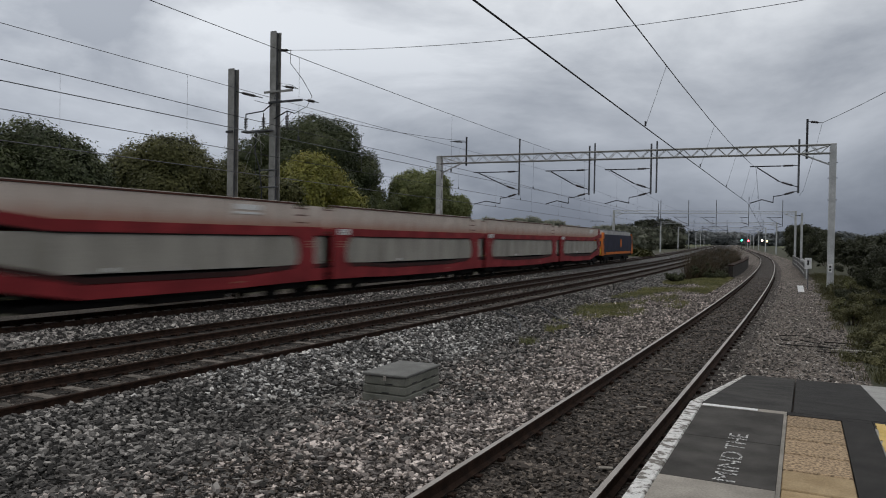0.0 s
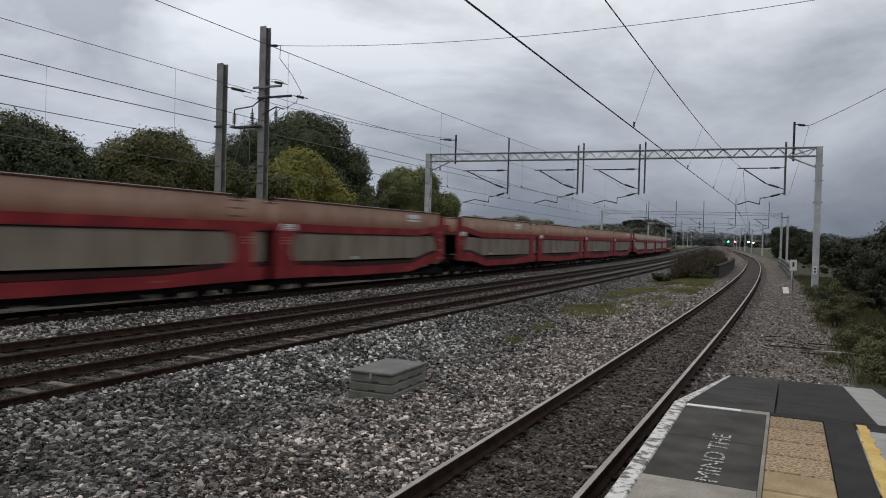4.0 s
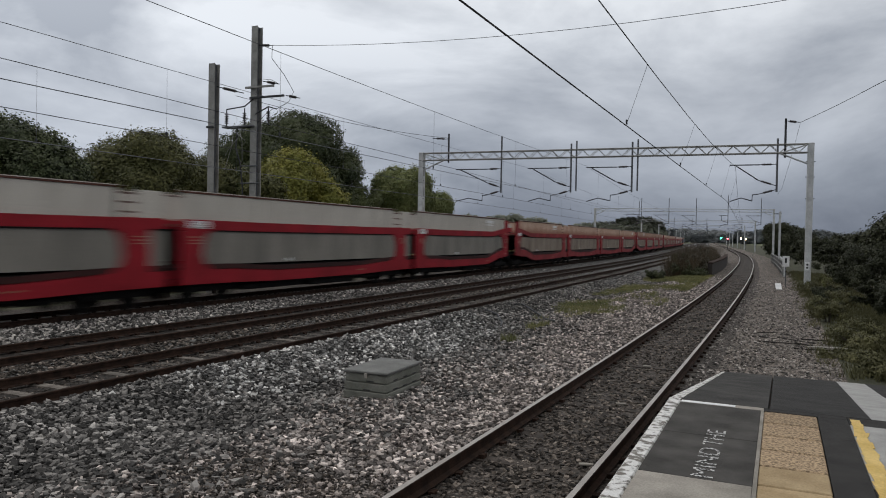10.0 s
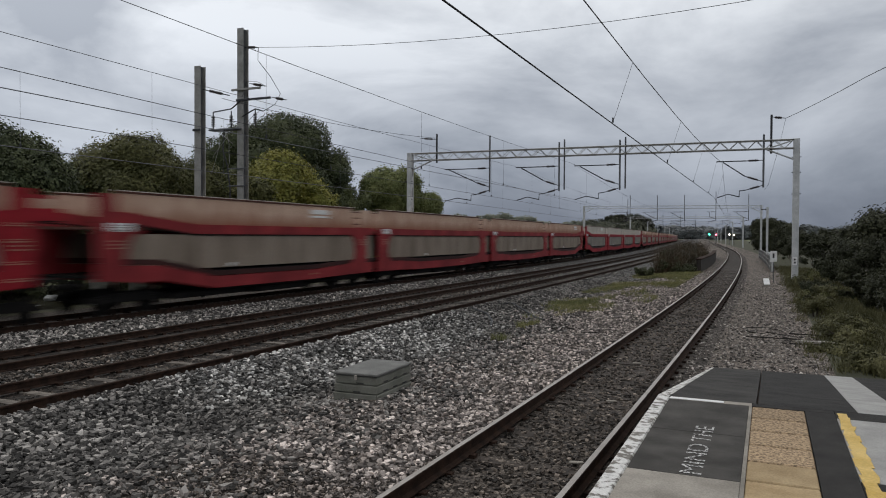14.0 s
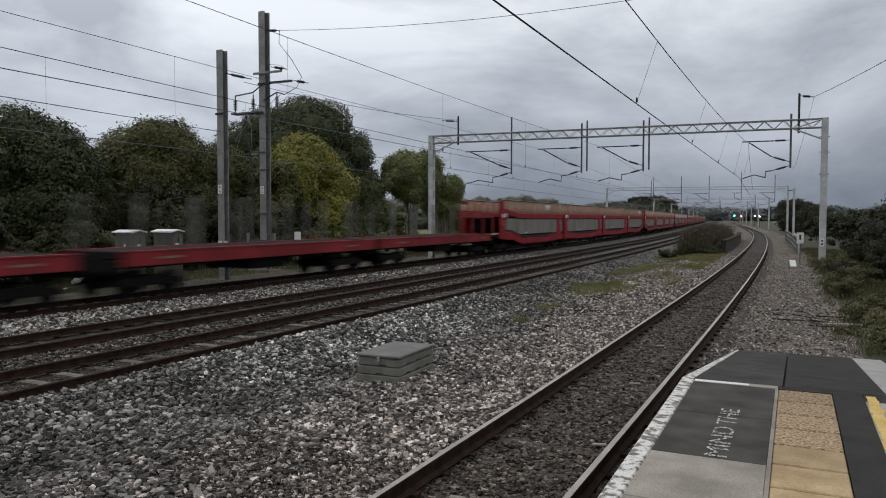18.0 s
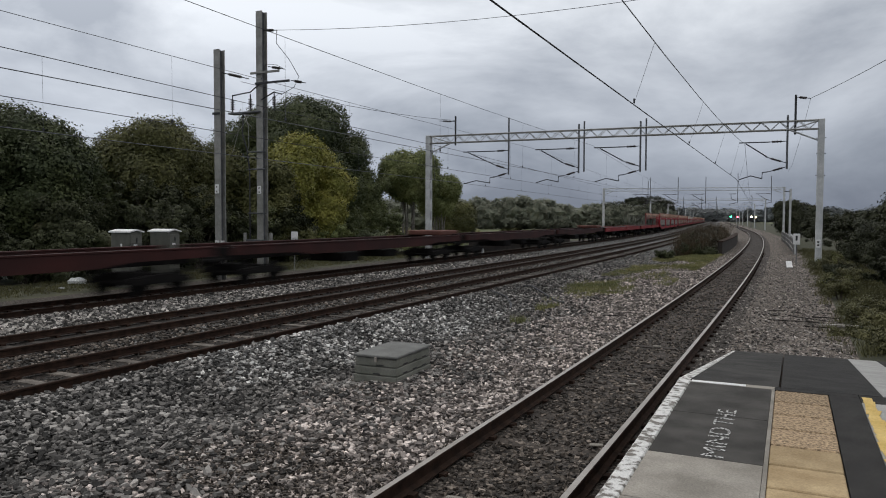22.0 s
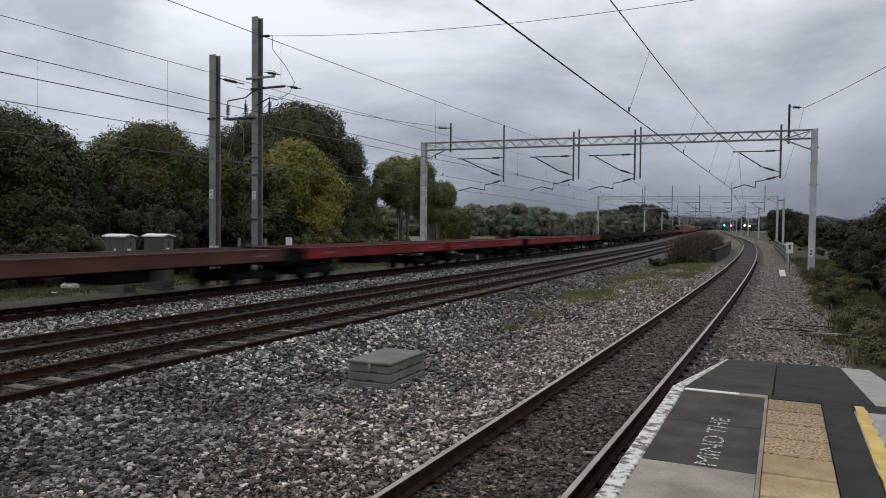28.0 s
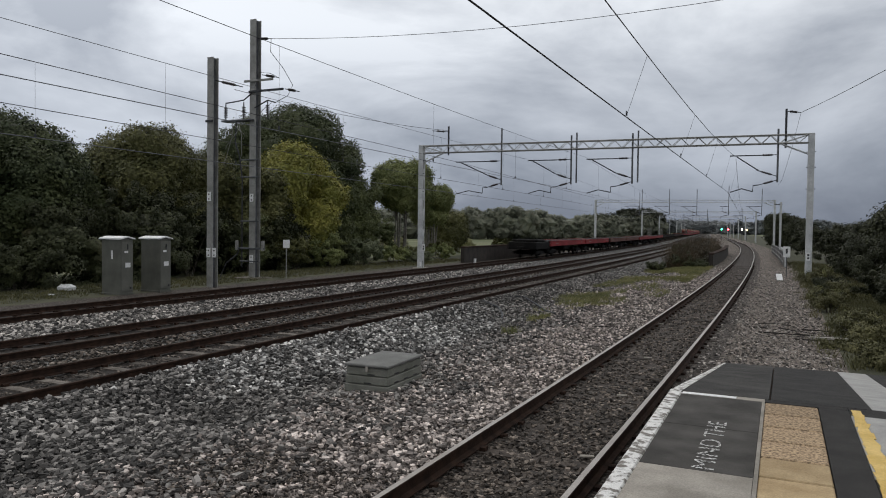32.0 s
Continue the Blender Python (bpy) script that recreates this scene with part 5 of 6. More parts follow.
    part("upper_deck", Build().box(-1.29, 1.29, ya + 0.2, yb - 0.2, 2.72, 2.80, R_BROWN), p)
    for y in (-BODY / 2 + 2.2, BODY / 2 - 2.2):
        bogie(p, y)
    for e, r, end in ((-1, r0, ya), (1, r1, yb)):
        if r:
            buffers(p, end, e)
        else:
            part("coupling", Build().box(-0.3, 0.3, min(end, end + e * 0.3), max(end, end + e * 0.3), 0.85, 1.15, M_TRAIN_BLACK), p)
    return p


def flat_wagon(ln, red, label, stakes=(), tower=0.0, black_end=0.0, ends=(0.2, 0.2)):
    """A low-sided flat wagon body; stakes: places along it; tower: length of a raised deck at its front."""
    p = thing("flat_wagon", label, "wagon", group="flat wagons")
    ya, yb = -ln / 2 + ends[0], ln / 2 - ends[1]
    h = ln / 2 - 0.15
    for sx in (-1, 1):
        x0, x1 = (1.28, 1.40) if sx > 0 else (-1.40, -1.28)
        part("side", Build().box(x0, x1, ya, yb, 1.06, 1.56, red, 0.02), p, "low side")
        part("rub_rail", Build().box(x0 - 0.02, x1 + 0.02, ya, yb, 1.50, 1.56, red, 0.01), p)
        for y, w in ((h - 2.2, 0.7), (-h + 2.5, 0.9)):
            xx = (x1, x1 + 0.012) if sx > 0 else (x0 - 0.012, x0)
            part("lettering_plate", Build().box(*xx, y - w / 2, y + w / 2, 1.27, 1.34, P_GREYTAN), p)
        for y in stakes:
            b = Build()
            b.box(x0 + 0.01, x1 - 0.01, y - 0.065, y + 0.065, 1.57, 3.35, M_CAB_LIGHT, 0.01)
            part("stake", b, p, "upright grey stake")
    b = Build()
    b.box(-1.28, 1.28, ya, yb, 1.34, 1.53, M_TRAIN_BLACK)
    for x in (-0.5, 0.5):
        b.box(x - 0.09, x + 0.09, -h + 0.3, h - 0.3, 0.95, 1.34, M_TRAIN_BLACK)
    for y0, y1, z0 in ((-0.9, 1.3, 0.62),):
        part("underfloor_box", Build().box(-1.05, 1.05, y0, y1, z0, 1.2, M_TRAIN_BLACK, 0.05), p)
    part("deck", b, p)
    part("headstock", Build().box(-1.3, 1.3, yb - 0.1, yb + 0.06, 0.85, 1.25, M_TRAIN_BLACK, 0.02), p)
    part("headstock", Build().box(-1.3, 1.3, ya - 0.06, ya + 0.1, 0.85, 1.25, M_TRAIN_BLACK, 0.02), p)
    for y in (-h + 2.1, h - 2.1):
        bogie(p, y)
    buffers(p, yb, 1)
    buffers(p, ya, -1)
    if tower:
        b = Build()
        for x0, x1 in ((1.28, 1.40),):
            b.box(x0, x1, h - tower, h - 0.1, 2.62, 2.98, red, 0.02)
            for k in range(4):
                y = h - tower + 0.1 + (tower - 0.4) * k / 3
                b.box(x0 + 0.01, x1 - 0.01, y, y + 0.16, 1.56, 2.62, red)
            for k in range(6):
                y = h - tower + 0.1 + (tower - 0.4) * k / 5
                b.box(x0 + 0.01, x1 - 0.01, y, y + 0.12, 2.98, 3.50, red)
            b.box(x0 + 0.03, x1 - 0.05, h - tower, h - 0.1, 3.05, 3.46, P_TAN)
        b.box(0.5, 1.28, h - tower, h - 0.1, 2.7, 2.78, R_BROWN)
        part("raised_deck", b, p, "red raised deck frame with brown sheets")
    if black_end:
        b = Build()
        b.box(-1.3, 1.3, -h - black_end, -h - 0.3, 0.85, 1.5, M_TRAIN_BLACK, 0.05)
        b.box(-1.2, 1.2, -h - black_end * 0.8, -h - 1.2, 1.5, 1.72, M_TRAIN_BLACK, 0.08)
        b.box(-0.2, 0.2, -h - black_end - 0.5, -h + 0.1, 0.85, 1.1, M_TRAIN_BLACK)
        part("tail_end", b, p, "sooty black end platform")
        bogie(p, -h - black_end / 2 - 0.1, (-0.0,))
    return p


def skeleton_wagon(ln, red, label, box=False):
    """A container flat: two thick side girders, cross members, no floor."""
    p = thing("container_flat_wagon", label, "wagon", group="container flats")
    h = ln / 2 - 0.55
    for sx in (-1, 1):
        x0, x1 = (1.16, 1.34) if sx > 0 else (-1.34, -1.16)
        pts = [(-h, 1.20), (-h + 3.6, 1.18), (-h + 5.0, 1.04), (h - 5.0, 1.04), (h - 3.6, 1.18), (h, 1.20), (h, 1.50), (-h, 1.50)]
        part("side_girder", Build().prism(pts, x0, x1, red), p, "dark side girder")
        part("top_flange", Build().box(x0 - 0.03, x1 + 0.03, -h, h, 1.50, 1.56, red, 0.01), p)
        for k in range(4):
            y = -h + 1.0 + (2 * h - 2.0) * k / 3
            part("spigot", Build().box(x0 + 0.02, x1 - 0.02, y - 0.08, y + 0.08, 1.56, 1.66, M_TRAIN_BLACK, 0.01), p)
    for k in range(12):
        y = -h + 0.1 + (2 * h - 0.4) * k / 11
        part("cross_member", Build().box(-1.16, 1.16, y, y + 0.16, 1.2, 1.46, M_TRAIN_BLACK), p)
    part("centre_sill", Build().box(-0.3, 0.3, -h, h, 0.95, 1.4, M_TRAIN_BLACK), p)
    for y0, y1, z0 in ((-2.6, -1.2, 0.55), (1.4, 2.6, 0.6)):
        part("underfloor_box", Build().box(-1.12, 1.12, y0, y1, z0, 0.98, M_TRAIN_BLACK, 0.05), p)
    for y in (-h + 2.1, h - 2.1):
        bogie(p, y)
    buffers(p, h, 1)
    buffers(p, -h, -1)
    if box:
        part("deck_box", Build().box(-1.15, 1.15, h - 2.6, h - 0.1, 1.575, 1.86, R_BROWN, 0.05), p, "low rusty box on the deck")
    return p


def loco():
    blue = paint("dark_blue_paint", (0.014, 0.016, 0.034), (0.026, 0.029, 0.055))
    orange = paint("orange_paint", (0.50, 0.13, 0.02), (0.62, 0.18, 0.03))
    yellow = paint("yellow_paint", (0.62, 0.42, 0.03), (0.70, 0.50, 0.05))
    roof = paint("grey_roof_paint", (0.34, 0.34, 0.335), (0.46, 0.46, 0.45))
    p = thing("electric_locomotive", "dark blue and orange electric locomotive with a raised pantograph", "locomotive")
    h = 10.35
    b = Build()
    b.box(-1.33, 1.33, -h + 1.1, h - 1.1, 1.32, 3.35, blue, 0.05)
    b.box(-1.31, 1.31, -h + 1.1, h - 1.1, 1.02, 1.32, orange, 0.03)
    part("body", b, p, "dark blue body with an orange lower band")
    for e in (-1, 1):
        pts = [(e * (h - 1.1), 0.95), (e * h, 0.95), (e * h, 1.75), (e * (h - 0.45), 3.0), (e * (h - 0.75), 3.5), (e * (h - 1.1), 3.55)]
        cab = part("cab", Build().prism(pts[::e], -1.32, 1.32, orange), p, "orange cab with a sloping front")
        b = Build()
        y0 = e * (h - 0.02)
        b.add([(-1.15, e * (h - 0.07), 1.98), (1.15, e * (h - 0.07), 1.98), (1.1, e * (h - 0.44), 2.95), (-1.1, e * (h - 0.44), 2.95)], [(0, 1, 2, 3)], M_INK)
        part("windscreen", b, cab, "dark windscreen")
        b = Build()
        b.box(-1.2, 1.2, min(y0, y0 + e * 0.05), max(y0, y0 + e * 0.05), 1.05, 1.7, yellow, 0.02)
        part("warning_panel", b, cab, "yellow warning panel")
        for sx in (-1, 1):
            part("cab_window", Build().box(min(sx * 1.32, sx * 1.335), max(sx * 1.32, sx * 1.335), min(e * (h - 0.95), e * (h - 0.55)), max(e * (h - 0.95), e * (h - 0.55)), 2.25, 2.85, M_INK), cab)
            part("cab_door", Build().box(min(sx * 1.33, sx * 1.345), max(sx * 1.33, sx * 1.345), min(e * (h - 2.0), e * (h - 1.35)), max(e * (h - 2.0), e * (h - 1.35)), 1.1, 3.1, blue), p)
        buffers(p, e * h, e)
    b = Build()
    b.prism([(-h + 1.0, 3.35), (h - 1.0, 3.35), (h - 1.3, 3.78), (-h + 1.3, 3.78)], -1.15, 1.15, roof)
    for k in range(8):
        y = -7.4 + 2.1 * k
        b.box(-0.75, 0.75, y, y + 1.2, 3.78, 3.92, M_GALV_DARK, 0.03)
    part("roof", b, p, "grey roof with equipment housings")
    emblem = Build()
    emblem.tube([(1.335, 1.2, 2.35), (1.35, 1.2, 2.35)], 0.55, orange, 18)
    emblem.tube([(-1.35, 1.2, 2.35), (-1.335, 1.2, 2.35)], 0.55, orange, 18)
    part("round_emblem", emblem, p, "plain orange disc")
    b = Build()
    b.tube([(0, -6.4, 3.9), (0, -8.0, 4.4), (0, -6.9, 4.86)], 0.04, M_IRON, 6)
    b.tube([(-0.8, -6.9, 4.78), (-0.5, -6.9, 4.88), (0.5, -6.9, 4.88), (0.8, -6.9, 4.78)], 0.03, M_IRON, 6)
    part("pantograph", b, p, "raised pantograph")
    b = Build()
    b.box(-1.25, 1.25, -h + 0.6, h - 0.6, 0.72, 1.02, M_TRAIN_BLACK, 0.03)
    b.box(-1.1, 1.1, -2.6, 2.6, 0.3, 0.8, M_TRAIN_BLACK, 0.05)
    part("underframe", b, p)
    for y in (-6.4, 6.4):
        bogie(p, y, (-1.7, 0.0, 1.7))
    return p


UNITS = [
    (R_DULL, P_PINK, P_GREY, "faded red car-carrying wagon with pale stained side sheets"),
    (R_DULL, P_TAN, P_GREYTAN, "faded red car-carrying wagon with tan stained side sheets"),
    (R_DULL, P_BROWN, P_GREYTAN, "faded red car-carrying wagon with rusty brown side sheets"),
    (R_DULL, P_TAN, P_GREYTAN, "faded red car-carrying wagon with tan stained side sheets"),
    (R_BRIGHT, P_WHITE, P_SOOT, "bright red car-carrying wagon with dirty white side sheets"),
    (R_DULL, P_TAN, P_GREYTAN, "faded red car-carrying wagon with tan stained side sheets"),
    (R_BRIGHT, P_BROWN, P_SOOT, "bright red car-carrying wagon with brown upper and pale lower sheets"),
]


def build_train():
    eng = loco()
    TRAIN.append((eng, 80.0 + 10.6))
    head = 80.0
    for red, upper, lower, label in UNITS:
        made = {}
        for k, kind in enumerate(("front", "mid", "mid", "rear")):
            if kind in made:
                p = copy_thing(made[kind], Matrix.Identity(4))
            else:
                p = made[kind] = car_carrier(kind, red, upper, lower, label)
            TRAIN.append((p, head - BODY * (k + 0.5)))
        head -= 4 * BODY
    st = [-6.6, -4.1, -1.6, 0.9, 3.4, 5.9]
    flats = [(-422.6, -439.0, R_DULL, st[:4], 6.0, 0), (-439.0, -455.1, R_DULL, st, 0, 0), (-455.1, -471.0, R_DULL, (), 0, 0), (-471.0, -487.3, R_DULL, (), 0, 0),
             (-642.4, -658.4, R_DULL, st, 0, 0), (-658.4, -674.5, R_DULL, (), 0, 0), (-674.5, -690.4, R_DULL, (), 0, 0), (-690.4, -706.1, R_DULL, (), 0, 0),
             (-706.1, -722.9, R_BROWN, (), 0, 0), (-722.9, -738.8, R_BROWN, (), 0, 0), (-738.8, -754.8, R_DULL, (), 0, 0), (-754.8, -770.3, R_DULL, (), 0, 4.6)]
    wide = (-422.6, -455.1, -487.3, -642.4, -674.5, -706.1, -738.8)
    for a, c, red, stakes, tower, black in flats:
        label = {R_DULL: "dusty red low-sided flat wagon", R_BROWN: "rusty brown low-sided flat wagon"}[red] + (" with upright stakes" if stakes else ", empty")
        ends = (0.85 if c in wide else 0.25, 0.85 if a in wide else 0.25)
        TRAIN.append((flat_wagon(a - c, red, label, stakes, tower, black, ends), (a + c) / 2 + 0.3))
    a, ln = -487.3, 155.1 / 7
    for k in range(7):
        dark = k >= 4
        p = skeleton_wagon(ln, M_TRAIN_BLACK if dark else R_DARK, "grimy black container flat wagon, empty" if dark else "dark rusty red container flat wagon", k in (0, 2))
        TRAIN.append((p, a - ln * (k + 0.5)))


def motions():
    """The whole train rolls away along the far track at a steady speed."""
    for p, u in TRAIN:
        walk(p, [(t, along(T3, u + SPEED * t)) for t in range(0, 33, 2)])


# ---- the place ----
build_ground()
build_track(lambda s: T1, 0.0, M_RAIL_TOP, "worn running track on stone ballast", M_SLEEPER, 6.0, 62, 0.19)
build_track(lambda s: T2, 0.0, M_RAIL_TOP, "worn running track on stone ballast", M_SLEEPER_OLD, 8.0, 62, 0.2)
build_track(lambda s: T3, 0.0, M_RAIL_TOP, "worn running track on stone ballast under the train", M_SLEEPER_OLD, 11.0, 62, 0.2)
build_track(near_q, NEAR_Z, M_RAIL_SHINE, "curving track with polished rails beside the platform", M_SLEEPER_OLD, 2.0, 62, 0.198)
build_platform()

# overhead line: portals, wires
TUBES = [(-16.05, 9.05, 3.1), (-11.55, 8.45, 2.75), (-7.85, 8.45, 2.75), (0.12, 8.42, 2.5)]
near_portal, pl, pu = portal(44.0, -21.6, 1.8, 8.12, TUBES, "overhead portals", True, 1.0)
for q in (-11.55, -7.85):
    c = pl + pu * (q + 21.6 + 0.34)
    part("drop_tube", Build().tube([(c.x, c.y, 8.6), (c.x, c.y, 5.5)], 0.05, M_GALV_DARK, 8), near_portal)
b = Build()
b.tube([(pl.x + 1.95, pl.y, 7.4), (pl.x + 1.95, pl.y, 9.3)], 0.06, M_IRON, 8)
insulator(b, (pl.x + 0.95, pl.y - 0.4, 9.0), (pl.x + 1.95, pl.y, 8.95))
part("head_tube", b, near_portal, "short steel tube above the beam")
b = Build()
b.tube([(0.12, 45.45, 7.35), (0.12, 45.45, 9.55)], 0.06, M_IRON, 8)
insulator(b, (0.12, 45.45, 9.42), (0.85, 45.3, 9.28))
part("head_tube", b, near_portal, "short steel tube above the beam")
far_tubes = [(-16.0, 8.6, 3.1), (-11.5, 8.6, 2.75), (-7.85, 8.6, 2.75), (-0.2, 8.6, 2.35)]
bridge_tubes = [(-18.6, 9.3, 2.6), (-18.2, 9.9, 0.9), (-13.6, 9.9, 2.6), (-9.1, 9.9, 2.6), (-4.0, 10.4, 1.4), (1.2, 9.9, 2.4)]
for s, ql, qr in ((131, -26.2, 2.5), (202, -24.4, 3.0), (268, -24.0, 3.2), (335, -23.8, 3.4), (402, -23.5, 3.4), (468, -23.5, 3.4), (535, -23.5, 3.4), (-24, -22.0, 4.6)):
    n = near_q(s) - near_q(44)
    portal(s, ql, qr + n, 8.1, bridge_tubes if s == 131 else [(q + (n if q > -2 else 0), zb, r) for q, zb, r in far_tubes], "overhead portals", False, 2.0)
mast = thing("overhead_line_mast", "pale steel mast beside the curving track", "mast", along(3.3, 120, -0.2), "line masts")
part("column", hcol(Build(), 0, 0, 0, 7.4, 0.3, 0.34, M_POST, M_GALV, 0.04), mast, "pale H-section column")
part("bracket", Build().box(-0.9, 0.2, -0.1, -0.02, 7.0, 7.12, M_IRON, 0.01), mast)
SUPPORT = (-24, 44.0, 131.5, 203, 269, 336, 403)
for q0, q1, m0, m1, c0, c1, mm, cm, r, sag in (
        (-2.72, -2.45, 6.8, 6.8, 4.74, 4.86, M_WIRE, M_WIRE, 0.011, 0.795),
        (T1, -10.55, 7.75, 7.03, 4.93, 4.87, M_WIRE, M_WIRE_PALE, 0.009, 0.42),
        (T2, -14.3, 7.1, 7.0, 5.3, 4.85, M_WIRE_PALE, M_WIRE, 0.009, 0.25),
        (T3, -19.1, 7.77, 6.97, 5.28, 4.9, M_WIRE, M_WIRE_PALE, 0.014, 0.1)):
    spans = []
    for k, s in enumerate(SUPPORT):
        if k < 2:
            q, m, c = (q0, q1)[k], (m0, m1)[k], (c0, c1)[k]
        else:
            q = (q1 + near_q(s) - near_q(44)) if q1 > -5 else q1 + (0.3 if k % 2 else -0.2)
            m, c = 6.9, 4.87
        spans.append((at((-2.4, -2.04)[k] if k < 2 and q1 > -5 else q, s, m), at(q, s, c)))
    catenary(spans, mm, cm, r, sag)
wire("span_wire", sagged((-23.95, 30.45, 12.2), (8.0, 29.3, 12.05), 0.85, 14), 0.013, M_WIRE_PALE, "grey wire slung across all tracks from the tall mast")
wire("feeder_wire", sagged((0.85, 45.3, 9.28), (3.6, 34.4, 9.17), 0.05, 4) + sagged((3.6, 34.4, 9.17), (9.5, 11.0, 9.4), 0.2, 6)[1:], 0.014, M_WIRE, "dark feeder wire beside the near track")
wire("feeder_wire", [(0.85, 45.3, 9.26), (0.45, 45.4, 7.4), (0.0, 45.4, 5.6), (-0.2, 45.5, 5.3)], 0.008, M_WIRE_PALE, "thin jumper wire hanging from the portal")
wire("feeder_wire", sagged((-21.9, 25.3, 8.55), (-19.75, pl.y - 0.4, 8.95), 0.25, 8), 0.012, M_WIRE, "dark feeder wire between the masts")

build_masts()
build_cabinets()
build_chamber()
p, board = sign_post(-23.5, 31.2, -0.3, 2.17, 0.34, 0.42, "small white sign board on a thin post by the far track", 40, M_GALV)
p, board = sign_post(0.32, 46.0, -0.05, 1.85, 0.36, 0.62, "white board with a dark mark on a post beside the path", 0, M_GALV_DARK)
part("mark", Build().box(-0.05, 0.05, -0.02, -0.016, 1.45, 1.72, M_INK), board)
solid("marker_post", Build().box(-0.09, 0.09, -0.09, 0.09, 0.0, 0.5, M_WHITE_CLEAN, 0.02), "short white marker post by the far track", "post", m=pose(-22.6, 55.0, -0.35))
solid("white_board", Build().box(-0.15, 0.15, -0.25, 0.25, 0, 0.05, M_WHITE_CLEAN, 0.01), "white painted board propped up at a slant beside the path", "board", m=pose(-0.03, 43.6, 0.15, 40, 0, 10))
b = Build()
rr = random.Random(3)
b.add([(0.55 * math.cos(a) * (1 - 0.25 * (k % 3)) * f, 0.22 * math.sin(a) * f, z + 0.05 * rr.random()) for f, z in ((1, 0.0), (1.1, 0.12), (0.6, 0.25)) for k, a in enumerate(2 * math.pi * j / 10 for j in range(10))],
      [(r * 10 + k, r * 10 + (k + 1) % 10, (r + 1) * 10 + (k + 1) % 10, (r + 1) * 10 + k) for r in range(2) for k in range(10)] + [range(20, 30)], M_BAG)
solid("plastic_bag", b, "crumpled dirty white plastic bag on the grass", "bag", m=pose(-27.5, 21.35, -0.27, 0, 0, 20) @ Matrix.Diagonal((0.72, 1.0, 0.95, 1)))
solid("litter", Build().box(-0.12, 0.12, -0.05, 0.05, 0, 0.06, M_BAG, 0.02), "scrap of white litter on the grass", "litter", m=pose(-25.6, 19.2, -0.22, 0, 0, 20))

# bridge beyond the portal: dark parapets
parapet([(-22.6, 54), (-22.7, 66), (-22.8, 76), (-22.9, 88)], -0.6, 1.05, "dark steel bridge parapet beyond the far track")
parapet([(-4.0, 57), (-3.8, 70), (-3.75, 82), (-3.9, 96)], -0.5, 0.9, "dark steel bridge parapet between the tracks")
fence = thing("handrail", "grey steel handrail with mesh beside the path", "handrail")
for k in range(9):
    s = 60 + 5.0 * k
    m = along(near_q(s) + 2.9, s)
    part("upright", Build().tube([tuple(m @ Vector((0, 0, -0.2))), tuple(m @ Vector((0, 0, 1.15)))], 0.045, M_GALV, 6), fence)
for z in (0.35, 0.75, 1.15):
    part("rail", Build().tube([at(near_q(s) + 2.9, s, z) for s in range(60, 101, 4)], 0.035, M_GALV, 6), fence)
for s in range(60, 100, 4):
    b = Build()
    a, c = at(near_q(s) + 2.95, s), at(near_q(s + 4) + 2.95, s + 4)
    b.add([(a.x, a.y, 0), (c.x, c.y, 0), (c.x, c.y, 1.05), (a.x, a.y, 1.05), (a.x + 0.03, a.y, 0), (c.x + 0.03, c.y, 0), (c.x + 0.03, c.y, 1.05), (a.x + 0.03, a.y, 1.05)],
          [(0, 1, 2, 3), (7, 6, 5, 4), (3, 2, 6, 7), (0, 4, 5, 1)], M_IRON)
    part("infill_panel", b, fence)
m = along(near_q(61) + 2.75, 61)
part("end_hoop", Build().tube([tuple(m @ Vector(p)) for p in ((0.25, -1.2, -0.1), (0.25, -1.2, 0.9), (0.15, -1.0, 1.3), (0, -0.4, 1.45), (-0.1, 0.3, 1.3))], 0.06, M_POST, 6), fence, "pale curved end of the handrail")
# signals and lamps far along the line
signal(-3.4, 262, 3.6, (0.05, 1.0, 0.45), "green colour light signal far along the line", 10)
signal(-1.3, 262, 3.5, (1.0, 0.10, 0.14), "red colour light signal far along the line", 10)
signal(2.9, 262, 3.6, (1.0, 0.85, 0.7), "white lamp on a post far along the line", 10)
signal(4.4, 262, 3.4, (1.0, 0.75, 0.4), "amber lamp on a post far along the line", 5)

# debris on the gravel
rr = random.Random(12)
solid("plank", Build().box(-0.05, 0.05, -0.42, 0.42, 0, 0.05, M_TIMBER, 0.01), "pale weathered length of timber on the gravel", "plank", m=pose(1.1, 19.65, ground_z(1.1, 19.65) + 0.02, 0, 0, 96))
for k in range(17):
    x, y = (rr.uniform(-0.6, 1.5), rr.uniform(17.4, 23.0)) if k < 9 else (rr.uniform(-6.4, -3.9), rr.uniform(18.0, 27.0))
    ln, a = rr.uniform(0.5, 1.5), math.radians(rr.uniform(-60, 30))
    dx, dy = math.cos(a) * ln / 2, math.sin(a) * ln / 2
    mid = (x + rr.uniform(-0.06, 0.06), y + rr.uniform(-0.08, 0.08))
    solid("stick", Build().tube([(u, v, ground_z(u, v) + 0.03) for u, v in ((x - dx, y - dy), mid, (x + dx, y + dy))], rr.uniform(0.014, 0.026), M_STICK, 5, 0.008), "dry dark stick lying on the gravel", "stick", "fallen sticks")
for pts in (((-10.0, 26.8), (-9.1, 27.2), (-8.2, 26.0), (-7.2, 24.0), (-6.5, 22.6)), ((-9.6, 24.2), (-8.8, 23.6), (-8.2, 22.4), (-7.9, 21.5))):
    solid("loose_cable", Build().tube([(x, y, ground_z(x, y) + 0.06) for x, y in pts], 0.035, M_IRON, 6), "loose black cable lying on the gravel", "cable", "loose cables")
